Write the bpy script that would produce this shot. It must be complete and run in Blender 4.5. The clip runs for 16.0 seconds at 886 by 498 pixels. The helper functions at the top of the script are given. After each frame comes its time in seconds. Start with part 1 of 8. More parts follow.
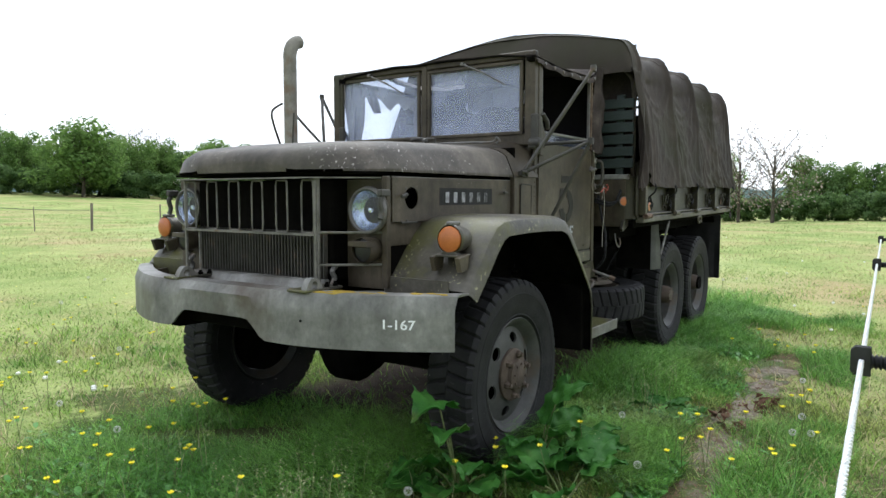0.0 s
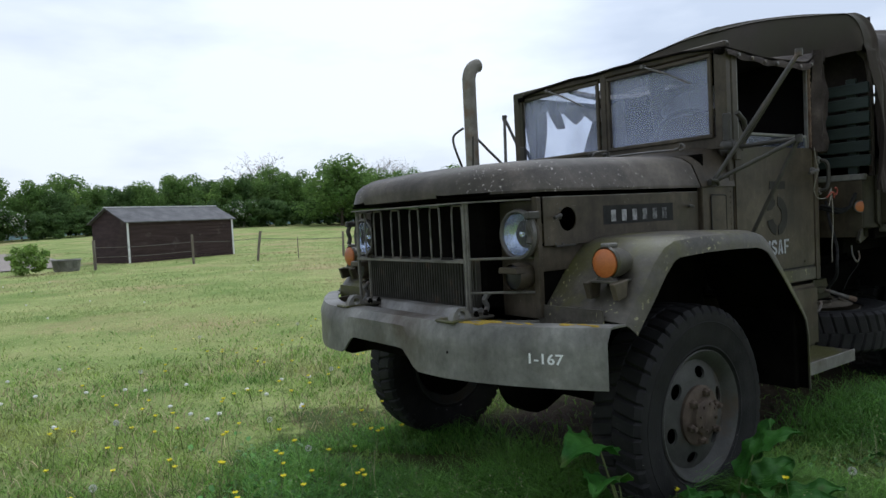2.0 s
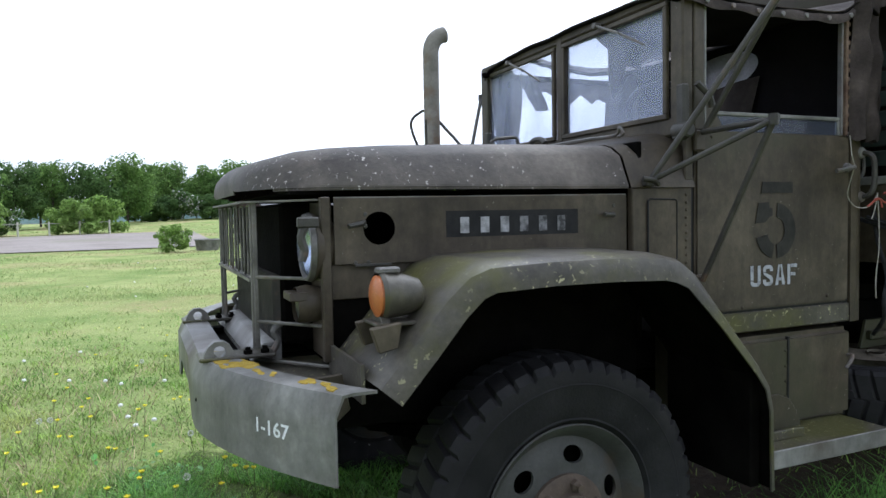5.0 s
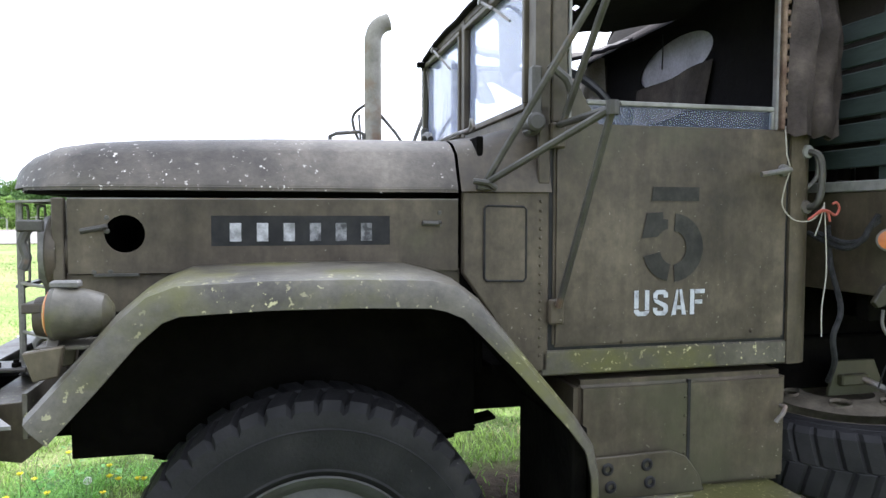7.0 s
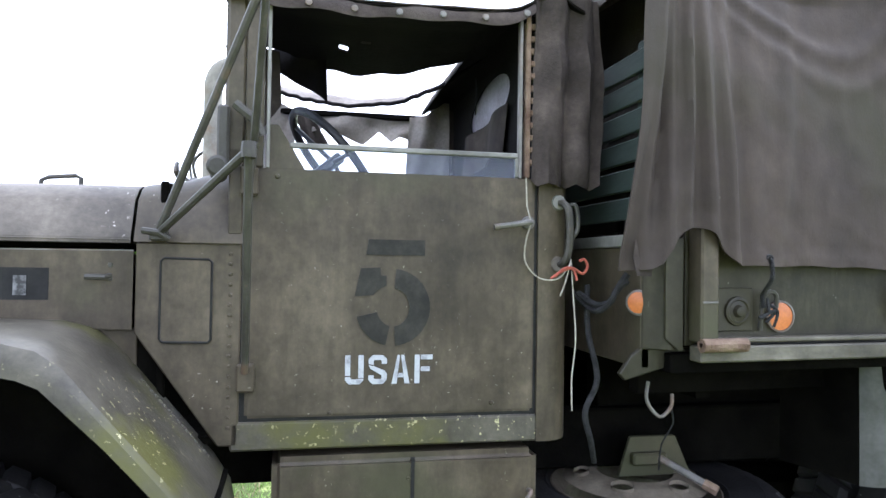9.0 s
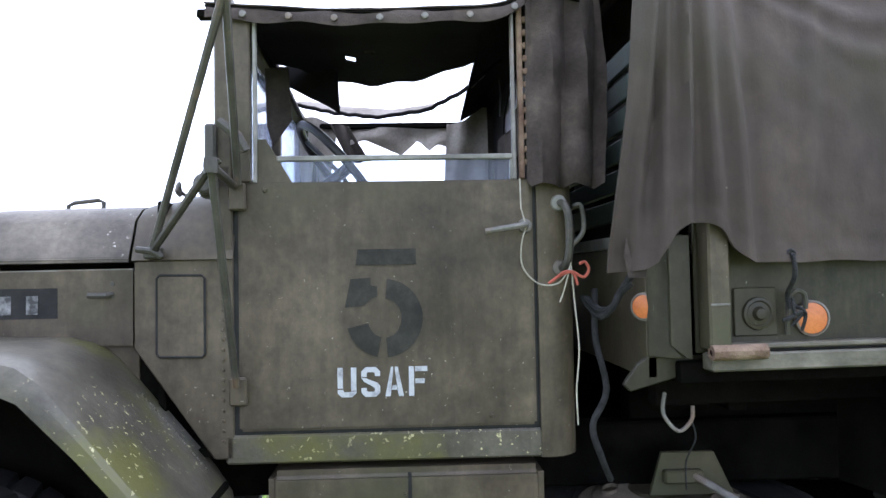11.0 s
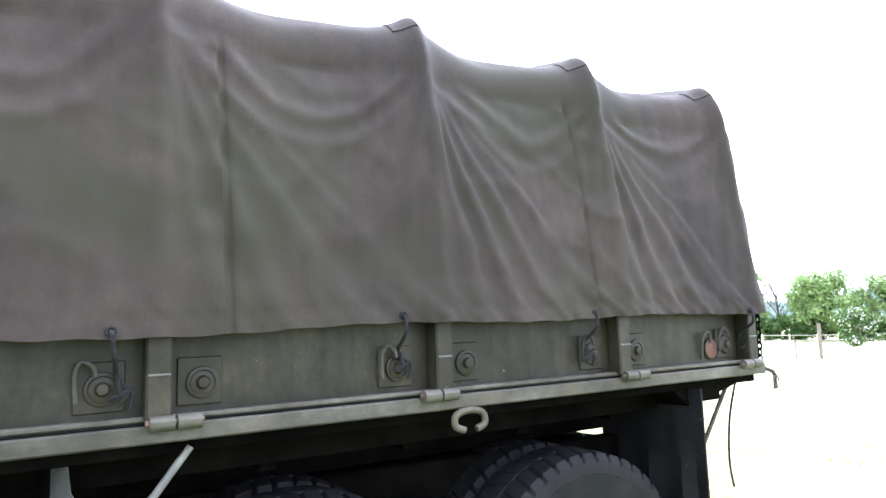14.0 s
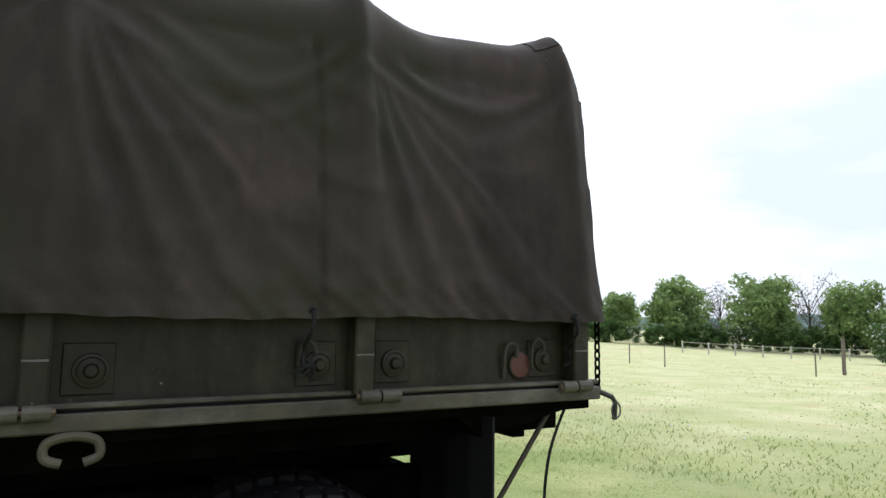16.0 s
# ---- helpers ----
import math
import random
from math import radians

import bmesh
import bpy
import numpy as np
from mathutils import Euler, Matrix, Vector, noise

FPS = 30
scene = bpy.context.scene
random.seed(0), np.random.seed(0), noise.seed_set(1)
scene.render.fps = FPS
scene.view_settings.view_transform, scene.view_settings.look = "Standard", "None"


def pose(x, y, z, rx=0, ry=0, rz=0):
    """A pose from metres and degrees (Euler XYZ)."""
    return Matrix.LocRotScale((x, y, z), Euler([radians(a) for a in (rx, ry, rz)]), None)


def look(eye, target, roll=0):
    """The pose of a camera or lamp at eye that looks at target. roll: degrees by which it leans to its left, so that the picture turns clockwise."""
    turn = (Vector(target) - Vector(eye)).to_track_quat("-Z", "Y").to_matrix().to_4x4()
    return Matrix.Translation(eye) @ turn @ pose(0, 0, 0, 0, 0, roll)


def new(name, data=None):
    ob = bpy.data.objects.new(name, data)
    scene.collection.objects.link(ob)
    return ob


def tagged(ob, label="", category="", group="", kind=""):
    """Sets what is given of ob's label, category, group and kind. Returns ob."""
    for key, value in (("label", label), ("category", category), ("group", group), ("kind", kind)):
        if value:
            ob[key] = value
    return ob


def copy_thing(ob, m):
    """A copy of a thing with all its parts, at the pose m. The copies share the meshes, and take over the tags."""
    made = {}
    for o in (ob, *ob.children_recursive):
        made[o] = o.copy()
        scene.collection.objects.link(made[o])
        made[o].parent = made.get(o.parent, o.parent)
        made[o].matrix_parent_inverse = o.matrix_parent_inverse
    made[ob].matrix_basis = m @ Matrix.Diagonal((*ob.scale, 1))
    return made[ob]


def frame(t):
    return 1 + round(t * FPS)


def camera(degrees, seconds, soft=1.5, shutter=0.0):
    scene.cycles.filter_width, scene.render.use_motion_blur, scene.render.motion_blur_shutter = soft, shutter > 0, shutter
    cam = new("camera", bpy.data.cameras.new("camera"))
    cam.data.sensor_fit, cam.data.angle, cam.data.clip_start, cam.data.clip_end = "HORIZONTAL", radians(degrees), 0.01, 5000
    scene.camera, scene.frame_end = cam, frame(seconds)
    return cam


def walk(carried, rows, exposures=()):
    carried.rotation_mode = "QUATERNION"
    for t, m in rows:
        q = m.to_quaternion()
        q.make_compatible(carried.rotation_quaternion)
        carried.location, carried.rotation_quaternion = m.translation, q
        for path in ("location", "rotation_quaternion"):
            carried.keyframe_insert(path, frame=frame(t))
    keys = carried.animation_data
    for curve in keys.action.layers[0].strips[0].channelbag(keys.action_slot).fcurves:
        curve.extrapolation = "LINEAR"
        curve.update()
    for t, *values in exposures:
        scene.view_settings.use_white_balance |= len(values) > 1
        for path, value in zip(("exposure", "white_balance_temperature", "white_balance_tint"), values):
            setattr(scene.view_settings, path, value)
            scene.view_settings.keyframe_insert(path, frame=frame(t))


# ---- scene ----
cam = camera(66.5, 16.0)
PATH = [
    (0, (-2.883, -1.637, 1.468), (-1.216, -0.543, 1.313), 0.1),
    (0.5, (-2.861, -1.679, 1.472), (-1.209, -0.561, 1.319), -0.7),
    (1, (-2.781, -1.71, 1.483), (-1.27, -0.404, 1.377), -1.9),
    (1.5, (-2.659, -1.776, 1.5), (-1.367, -0.251, 1.429), -2.6),
    (2, (-2.466, -1.788, 1.487), (-1.268, -0.189, 1.399), -2.9),
    (2.5, (-2.269, -1.763, 1.5), (-1.124, -0.125, 1.406), -2.6),
    (3, (-2.043, -1.792, 1.5), (-0.96, -0.114, 1.397), -3.1),
    (5.5, (-0.558, -1.791, 1.502), (0.179, 0.065, 1.398), 0.1),
    (6, (-0.283, -1.72, 1.506), (0.375, 0.165, 1.398), 0.6),
    (6.5, (-0.047, -1.723, 1.5), (0.536, 0.187, 1.396), -0.7),
    (7, (0.278, -1.795, 1.517), (0.772, 0.14, 1.416), 0.1),
    (7.5, (0.566, -1.794, 1.516), (1.085, 0.137, 1.483), -0.6),
    (8, (0.871, -1.761, 1.533), (1.591, 0.105, 1.562), 0.3),
    (8.5, (1.07, -1.754, 1.515), (1.739, 0.13, 1.571), 0.6),
    (9, (1.312, -1.8, 1.543), (1.757, 0.149, 1.586), 0.9),
    (11.5, (1.775, -1.779, 1.538), (1.897, 0.215, 1.637), -1.1),
    (12, (1.967, -1.809, 1.564), (2.202, 0.171, 1.718), -2.0),
    (12.5, (2.287, -1.819, 1.543), (2.874, 0.086, 1.707), -2.6),
    (13, (2.494, -1.816, 1.491), (3.378, -0.037, 1.718), -3.6),
    (13.5, (2.779, -1.918, 1.505), (3.723, -0.172, 1.75), -3.0),
    (14, (3.121, -1.969, 1.544), (4.177, -0.287, 1.78), -1.8),
    (14.5, (3.435, -1.947, 1.553), (4.495, -0.271, 1.809), -1.1),
    (15, (3.716, -1.958, 1.55), (4.7, -0.234, 1.791), 0.0),
    (15.5, (4.019, -1.983, 1.538), (4.936, -0.219, 1.75), 0.2),
    (16, (4.388, -1.948, 1.552), (5.361, -0.216, 1.778), 0.8),
]
EXPOSURES = [(0, 1.0, 6000, 8), (1, 0.68, 5900, 8), (2, 0.12, 5750, 9), (3, 0.22, 5650, 10), (5.5, 1.1, 5600, 12), (7, 1.9, 5700, 13), (8, 2.0, 5550, 14), (9, 2.3, 5500, 15), (11.5, 1.9, 5450, 16), (12, 1.5, 5450, 16), (12.5, 1.8, 5400, 17),
             (13, 2.75, 5450, 18), (13.5, 3.0, 5450, 18), (14, 2.65, 5450, 18), (14.5, 2.1, 5450, 18), (15, 1.4, 5450, 17), (15.5, 1.0, 5700, 15), (16, 0.55, 5950, 11)]
walk(cam, [(t, look(eye, target, roll)) for t, eye, target, roll in PATH], EXPOSURES)


# ---------------------------------------------------------------- light
world = bpy.data.worlds.new("world")
scene.world = world
world.use_nodes = True
wn, wl = world.node_tree.nodes, world.node_tree.links
wn.clear()
w_out = wn.new("ShaderNodeOutputWorld")
w_bg = wn.new("ShaderNodeBackground")
w_sky = wn.new("ShaderNodeTexSky")
w_sky.sky_type = "NISHITA"
w_sky.sun_disc = False
SUN_EL, SUN_AZ = radians(58), radians(58)
w_sky.sun_elevation, w_sky.sun_rotation = SUN_EL, SUN_AZ
w_sky.air_density, w_sky.dust_density = 1.0, 2.5
w_co = wn.new("ShaderNodeTexCoord")
w_map = wn.new("ShaderNodeMapping")
w_map.inputs["Scale"].default_value = (1.0, 1.0, 3.2)
w_noise = wn.new("ShaderNodeTexNoise")
w_noise.inputs["Scale"].default_value = 1.6
w_noise.inputs["Detail"].default_value = 6.0
w_noise.inputs["Roughness"].default_value = 0.52
w_ramp = wn.new("ShaderNodeValToRGB")
w_ramp.color_ramp.elements[0].position, w_ramp.color_ramp.elements[0].color = 0.36, (0.68, 0.72, 0.79, 1)
w_ramp.color_ramp.elements[1].position, w_ramp.color_ramp.elements[1].color = 0.60, (1.12, 1.12, 1.12, 1)
w_scale = wn.new("ShaderNodeVectorMath")
w_scale.operation = "SCALE"
w_scale.inputs["Scale"].default_value = 0.10
w_mix = wn.new("ShaderNodeMix")
w_mix.data_type = "RGBA"
w_mix.inputs["Factor"].default_value = 0.88
wl.new(w_co.outputs["Generated"], w_map.inputs["Vector"])
wl.new(w_map.outputs["Vector"], w_noise.inputs["Vector"])
wl.new(w_noise.outputs["Fac"], w_ramp.inputs["Fac"])
wl.new(w_sky.outputs["Color"], w_scale.inputs[0])
wl.new(w_scale.outputs["Vector"], w_mix.inputs["A"])
wl.new(w_ramp.outputs["Color"], w_mix.inputs["B"])
w_dir = wn.new("ShaderNodeVectorMath")                    # thin cloud glows towards the hidden sun
w_dir.operation = "DOT_PRODUCT"
w_dir.inputs[1].default_value = (math.sin(SUN_AZ) * math.cos(SUN_EL), math.cos(SUN_AZ) * math.cos(SUN_EL), math.sin(SUN_EL))
w_glow = wn.new("ShaderNodeMapRange")
w_glow.inputs["From Min"].default_value, w_glow.inputs["From Max"].default_value = -0.9, 1.0
w_glow.inputs["To Min"].default_value, w_glow.inputs["To Max"].default_value = 0.58, 1.28
w_gain = wn.new("ShaderNodeVectorMath")
w_gain.operation = "SCALE"
wl.new(w_co.outputs["Generated"], w_dir.inputs[0])
wl.new(w_dir.outputs["Value"], w_glow.inputs["Value"])
wl.new(w_mix.outputs["Result"], w_gain.inputs[0])
wl.new(w_glow.outputs["Result"], w_gain.inputs["Scale"])
wl.new(w_gain.outputs["Vector"], w_bg.inputs["Color"])
w_bg.inputs["Strength"].default_value = 0.80
wl.new(w_bg.outputs["Background"], w_out.inputs["Surface"])
sun_data = bpy.data.lights.new("sun", "SUN")
sun_data.energy, sun_data.angle, sun_data.color = 1.2, radians(50), (1.0, 0.96, 0.90)
sun = new("sun", sun_data)
sun.matrix_world = look((0, 0, 0), (-math.sin(SUN_AZ) * math.cos(SUN_EL), -math.cos(SUN_AZ) * math.cos(SUN_EL), -math.sin(SUN_EL)))


# ---------------------------------------------------------------- materials
def mat(name, c1, c2, rough=0.6, metal=0.0, scale=4.0, lo=0.35, hi=0.68, bump=0.1, bscale=60.0, speck=None,
        speck_at=0.72, speck_scale=45.0, stain=None, stain_scale=1.3, stain_at=(0.52, 0.7), stretch=(1, 1, 1), island=0.0, detail=6.0,
        spec=0.35, transl=0.0, rvar=0.1, grime=0.0, streak=0.0):
    m = bpy.data.materials.new(name)
    m.use_nodes = True
    n, l = m.node_tree.nodes, m.node_tree.links
    b = n["Principled BSDF"]
    co = n.new("ShaderNodeTexCoord")
    mp = n.new("ShaderNodeMapping")
    mp.inputs["Scale"].default_value = stretch
    l.new(co.outputs["Object"], mp.inputs["Vector"])

    def tex(sc, dt=detail, plain=False):
        t = n.new("ShaderNodeTexNoise")
        t.inputs["Scale"].default_value = sc
        t.inputs["Detail"].default_value = dt
        t.inputs["Roughness"].default_value = 0.6
        l.new(co.outputs["Object"] if plain else mp.outputs["Vector"], t.inputs["Vector"])
        return t

    def ramp(src, a, bb, ca, cb):
        r = n.new("ShaderNodeValToRGB")
        r.color_ramp.elements[0].position, r.color_ramp.elements[0].color = a, (*ca, 1)
        r.color_ramp.elements[1].position, r.color_ramp.elements[1].color = bb, (*cb, 1)
        l.new(src, r.inputs["Fac"])
        return r

    def mix(fac, a, bb, kind="MIX"):
        x = n.new("ShaderNodeMix")
        x.data_type, x.blend_type = "RGBA", kind
        if isinstance(fac, float):
            x.inputs["Factor"].default_value = fac
        else:
            l.new(fac, x.inputs["Factor"])
        for sock, v in (("A", a), ("B", bb)):
            if isinstance(v, tuple):
                x.inputs[sock].default_value = (*v, 1)
            else:
                l.new(v, x.inputs[sock])
        return x.outputs["Result"]

    t1 = tex(scale)
    col = ramp(t1.outputs["Fac"], lo, hi, c1, c2).outputs["Color"]
    fine = tex(scale * 14, 4.0)
    col = mix(0.35, col, ramp(fine.outputs["Fac"], 0.3, 0.7, (0.55, 0.55, 0.55), (1.35, 1.35, 1.35)).outputs["Color"], "MULTIPLY")
    if grime:
        gt = tex(1.7, 9.0, True)
        col = mix(grime, col, ramp(gt.outputs["Fac"], 0.36, 0.64, (0.46, 0.43, 0.40), (1.5, 1.48, 1.42)).outputs["Color"], "MULTIPLY")
        gm = tex(9.0, 9.0, True)
        gm.inputs["Roughness"].default_value = 0.72
        col = mix(grime, col, ramp(gm.outputs["Fac"], 0.36, 0.66, (0.52, 0.50, 0.48), (1.6, 1.58, 1.52)).outputs["Color"], "MULTIPLY")
    if streak:
        sm = n.new("ShaderNodeMapping")
        sm.inputs["Scale"].default_value = (9.0, 9.0, 0.7)
        l.new(co.outputs["Object"], sm.inputs["Vector"])
        st = tex(2.2, 6.0, True)
        l.new(sm.outputs["Vector"], st.inputs["Vector"])
        col = mix(streak, col, ramp(st.outputs["Fac"], 0.38, 0.62, (0.58, 0.55, 0.50), (1.35, 1.33, 1.28)).outputs["Color"], "MULTIPLY")
    if stain:
        s = tex(stain_scale, 7.0, True)
        f = ramp(s.outputs["Fac"], stain_at[0], stain_at[1], (0, 0, 0), (1, 1, 1))
        col = mix(f.outputs["Color"], col, stain)
    if speck:
        s = tex(speck_scale, 3.0, True)
        f = ramp(s.outputs["Fac"], speck_at, speck_at + 0.03, (0, 0, 0), (1, 1, 1))
        big = tex(2.2, 4.0, True)
        g = ramp(big.outputs["Fac"], 0.48, 0.62, (0, 0, 0), (1, 1, 1))
        col = mix(mix(1.0, f.outputs["Color"], g.outputs["Color"], "MULTIPLY"), col, speck)
    if island:
        geo = n.new("ShaderNodeNewGeometry")
        r = ramp(geo.outputs["Random Per Island"], 0.0, 1.0, (1 - island,) * 3, (1 + island,) * 3)
        col = mix(1.0, col, r.outputs["Color"], "MULTIPLY")
    l.new(col, b.inputs["Base Color"])
    rr = n.new("ShaderNodeMapRange")
    rr.inputs["To Min"].default_value, rr.inputs["To Max"].default_value = max(0.02, rough - rvar), min(1.0, rough + rvar)
    l.new(fine.outputs["Fac"], rr.inputs["Value"])
    l.new(rr.outputs["Result"], b.inputs["Roughness"])
    b.inputs["Metallic"].default_value = metal
    b.inputs["Specular IOR Level"].default_value = spec
    if transl:
        b.inputs["Transmission Weight"].default_value = 0.0
        tr = n.new("ShaderNodeBsdfTranslucent")
        l.new(col, tr.inputs["Color"])
        ms = n.new("ShaderNodeMixShader")
        ms.inputs["Fac"].default_value = transl
        l.new(b.outputs["BSDF"], ms.inputs[1])
        l.new(tr.outputs["BSDF"], ms.inputs[2])
        l.new(ms.outputs["Shader"], n["Material Output"].inputs["Surface"])
    if bump:
        bt = tex(bscale, 5.0)
        bp = n.new("ShaderNodeBump")
        bp.inputs["Strength"].default_value = bump
        bp.inputs["Distance"].default_value = 0.02
        l.new(bt.outputs["Fac"], bp.inputs["Height"])
        l.new(bp.outputs["Normal"], b.inputs["Normal"])
    return m


OLIVE = mat("olive_paint", (0.0375, 0.0305, 0.0212), (0.076, 0.0645, 0.0475), 0.5, scale=3.0, bump=0.06, bscale=90, speck=(0.30, 0.29, 0.25),
            speck_at=0.70, speck_scale=75, spec=0.28, stain=(0.042, 0.043, 0.022), stain_at=(0.54, 0.70), stretch=(1, 1, 0.55), grime=0.55, streak=0.28)
HOOD = mat("weathered_hood_paint", (0.036, 0.031, 0.026), (0.094, 0.082, 0.071), 0.58, scale=3.5, bump=0.12, bscale=70, speck=(0.50, 0.47, 0.43),
           speck_at=0.648, speck_scale=62, stain=(0.040, 0.036, 0.022), stain_at=(0.54, 0.68), grime=0.6)
FENDER = mat("mossy_fender_paint", (0.042, 0.039, 0.030), (0.080, 0.074, 0.062), 0.45, scale=3.0, bump=0.1, bscale=60, speck=(0.36, 0.34, 0.19),
             speck_at=0.628, speck_scale=55, stain=(0.070, 0.068, 0.022), stain_at=(0.50, 0.62), stain_scale=2.6, grime=0.6)
BUMPER = mat("faded_grey_green_steel", (0.115, 0.115, 0.109), (0.250, 0.250, 0.242), 0.48, scale=3.0, bump=0.1, bscale=50, speck=(0.05, 0.045, 0.03),
             speck_at=0.68, stain=(0.075, 0.060, 0.046), stain_at=(0.50, 0.68), stain_scale=2.2, stretch=(1, 1, 0.7), grime=0.36, streak=0.16)
RAIL = mat("pale_bed_rail_paint", (0.048, 0.045, 0.034), (0.128, 0.12, 0.101), 0.55, scale=5.0, bump=0.1, bscale=60, speck=(0.06, 0.045, 0.03), speck_at=0.64,
           stain=(0.085, 0.072, 0.045), stain_scale=3.0, stretch=(0.4, 1, 1), grime=0.6)
BED = mat("bed_olive_paint", (0.020, 0.0187, 0.0120), (0.038, 0.0352, 0.0245), 0.45, scale=4.0, bump=0.05, bscale=70, spec=0.25, stain=(0.024, 0.022, 0.015), stretch=(1, 1, 0.5), grime=0.7, streak=0.5,
          speck=(0.22, 0.21, 0.18), speck_at=0.70)
# grimy undersides, taken near black to put their deep shade into the colour
DARK = mat("chassis_grime_and_shade", (0.0018, 0.0017, 0.0015), (0.006, 0.0055, 0.0045), 0.95, scale=6.0, bump=0.3, bscale=40, spec=0.03)
RUST = mat("rust", (0.085, 0.050, 0.034), (0.22, 0.16, 0.115), 0.85, scale=14.0, bump=0.4, bscale=80)
RUBBER = mat("tyre_rubber", (0.006, 0.006, 0.0072), (0.018, 0.0175, 0.019), 0.7, scale=5.0, bump=0.15, bscale=90, speck=(0.30, 0.29, 0.27), speck_at=0.70, spec=0.25, grime=0.4,
             stain=(0.034, 0.030, 0.024), stain_at=(0.56, 0.78))
RIM = mat("rim_paint", (0.040, 0.040, 0.037), (0.072, 0.071, 0.066), 0.6, scale=7.0, bump=0.1, bscale=60, stain=(0.06, 0.045, 0.03), stain_scale=5.0)
SPLASH = mat("grey_splash_guard_paint", (0.045, 0.047, 0.050), (0.085, 0.088, 0.092), 0.42, scale=4.0, bump=0.04, spec=0.4, grime=0.4, streak=0.3)
SPARERIM = mat("dusty_brown_rim", (0.085, 0.072, 0.055), (0.15, 0.132, 0.105), 0.8, scale=6.0, bump=0.2, grime=0.5)
HUBM = mat("hub_brown", (0.055, 0.04, 0.03), (0.10, 0.075, 0.055), 0.75, scale=12.0, bump=0.2)
CANVAS = mat("olive_canvas", (0.0262, 0.0205, 0.0172), (0.054, 0.0425, 0.0362), 0.8, scale=1.3, bump=0.10, bscale=160, stain=(0.031, 0.0285, 0.0170), stain_at=(0.46, 0.62), stain_scale=0.9,
             stretch=(1, 1, 0.5), spec=0.25, grime=0.26, streak=0.2, speck=(0.2, 0.19, 0.17), speck_at=0.77, speck_scale=30)
CABCANVAS = mat("brown_cab_canvas", (0.028, 0.0225, 0.021), (0.064, 0.0525, 0.0485), 0.88, scale=4.0, bump=0.25, bscale=120, stain=(0.045, 0.040, 0.030), spec=0.25, grime=0.6)
TORN = mat("faded_torn_canvas", (0.24, 0.21, 0.19), (0.40, 0.365, 0.335), 0.95, scale=5.0, bump=0.25, bscale=120, spec=0.2, transl=0.35)
CLOUDY = mat("clouded_plastic", (0.42, 0.40, 0.46), (0.62, 0.60, 0.68), 0.4, scale=5.0, bump=0.1, bscale=20, transl=0.5, spec=0.4)
SLAT = mat("green_slat_paint", (0.022, 0.031, 0.028), (0.040, 0.054, 0.049), 0.5, scale=6.0, bump=0.1, stretch=(1, 0.2, 1), speck=(0.16, 0.16, 0.14), speck_at=0.75)
STEEL = mat("bare_grey_steel", (0.10, 0.097, 0.09), (0.20, 0.19, 0.18), 0.5, metal=0.3, scale=9.0, bump=0.15, stain=(0.14, 0.09, 0.06), stain_scale=6.0)
TUBE = mat("bracket_tube_paint", (0.030, 0.028, 0.023), (0.070, 0.066, 0.058), 0.5, scale=9.0, bump=0.1, stain=(0.11, 0.075, 0.05), stain_scale=9.0, stain_at=(0.58, 0.7))
GUARD = mat("worn_guard_paint", (0.082, 0.077, 0.066), (0.225, 0.216, 0.192), 0.5, scale=9.0, bump=0.1, stain=(0.12, 0.085, 0.055), stain_scale=9.0, stain_at=(0.55, 0.68), speck=(0.36, 0.32, 0.12), speck_at=0.66)
# cab canvas with the interior's shade put into its near-black colour
CABSHADE = mat("shaded_cab_canvas", (0.0045, 0.004, 0.0045), (0.011, 0.0095, 0.010), 0.95, scale=4.0, bump=0.2, spec=0.1)
PIPE = mat("exhaust_grey", (0.16, 0.15, 0.125), (0.27, 0.255, 0.22), 0.75, scale=9.0, bump=0.2, stain=(0.16, 0.10, 0.06), stain_scale=6.0)
ORANGE = mat("orange_lens", (0.36, 0.10, 0.022), (0.48, 0.155, 0.04), 0.32, scale=12.0, bump=0.05, spec=0.5)
REDLENS = mat("faded_red_lens", (0.085, 0.032, 0.026), (0.13, 0.05, 0.04), 0.4, scale=12.0, bump=0.05)
STENCIL = mat("dark_stencil", (0.010, 0.010, 0.011), (0.020, 0.020, 0.020), 0.6, scale=20.0, bump=0.05, spec=0.2, grime=0.4)
WHITE = mat("worn_white_stencil", (0.17, 0.177, 0.197), (0.36, 0.372, 0.40), 0.6, scale=25.0, lo=0.3, hi=0.5, bump=0.05)
BUMPERWHITE = mat("white_stencil_paint", (0.30, 0.31, 0.32), (0.78, 0.79, 0.80), 0.6, scale=40.0, lo=0.22, hi=0.42, bump=0.05)
NUMBERPAINT = mat("faded_number_paint", (0.12, 0.12, 0.12), (0.34, 0.34, 0.35), 0.6, scale=30.0, lo=0.35, hi=0.6, bump=0.05)
FADEDSTENCIL = mat("faded_dark_stencil", (0.014, 0.014, 0.013), (0.030, 0.029, 0.026), 0.6, scale=14.0, bump=0.05, spec=0.22, grime=0.6)
FADEDPAINT = mat("worn_away_number_paint", (0.035, 0.035, 0.036), (0.20, 0.20, 0.205), 0.6, scale=38.0, lo=0.38, hi=0.62, bump=0.05)
YELLOWLICHEN = mat("yellow_lichen", (0.30, 0.20, 0.02), (0.46, 0.34, 0.05), 0.95, scale=30.0, bump=0.8, bscale=60)
BLACKROPE = mat("dark_rope", (0.006, 0.006, 0.007), (0.026, 0.026, 0.028), 0.85, scale=40.0, bump=0.5, bscale=200)
WHITEROPE = mat("white_rope", (0.62, 0.64, 0.64), (0.80, 0.81, 0.80), 0.8, scale=60.0, bump=0.5, bscale=200)
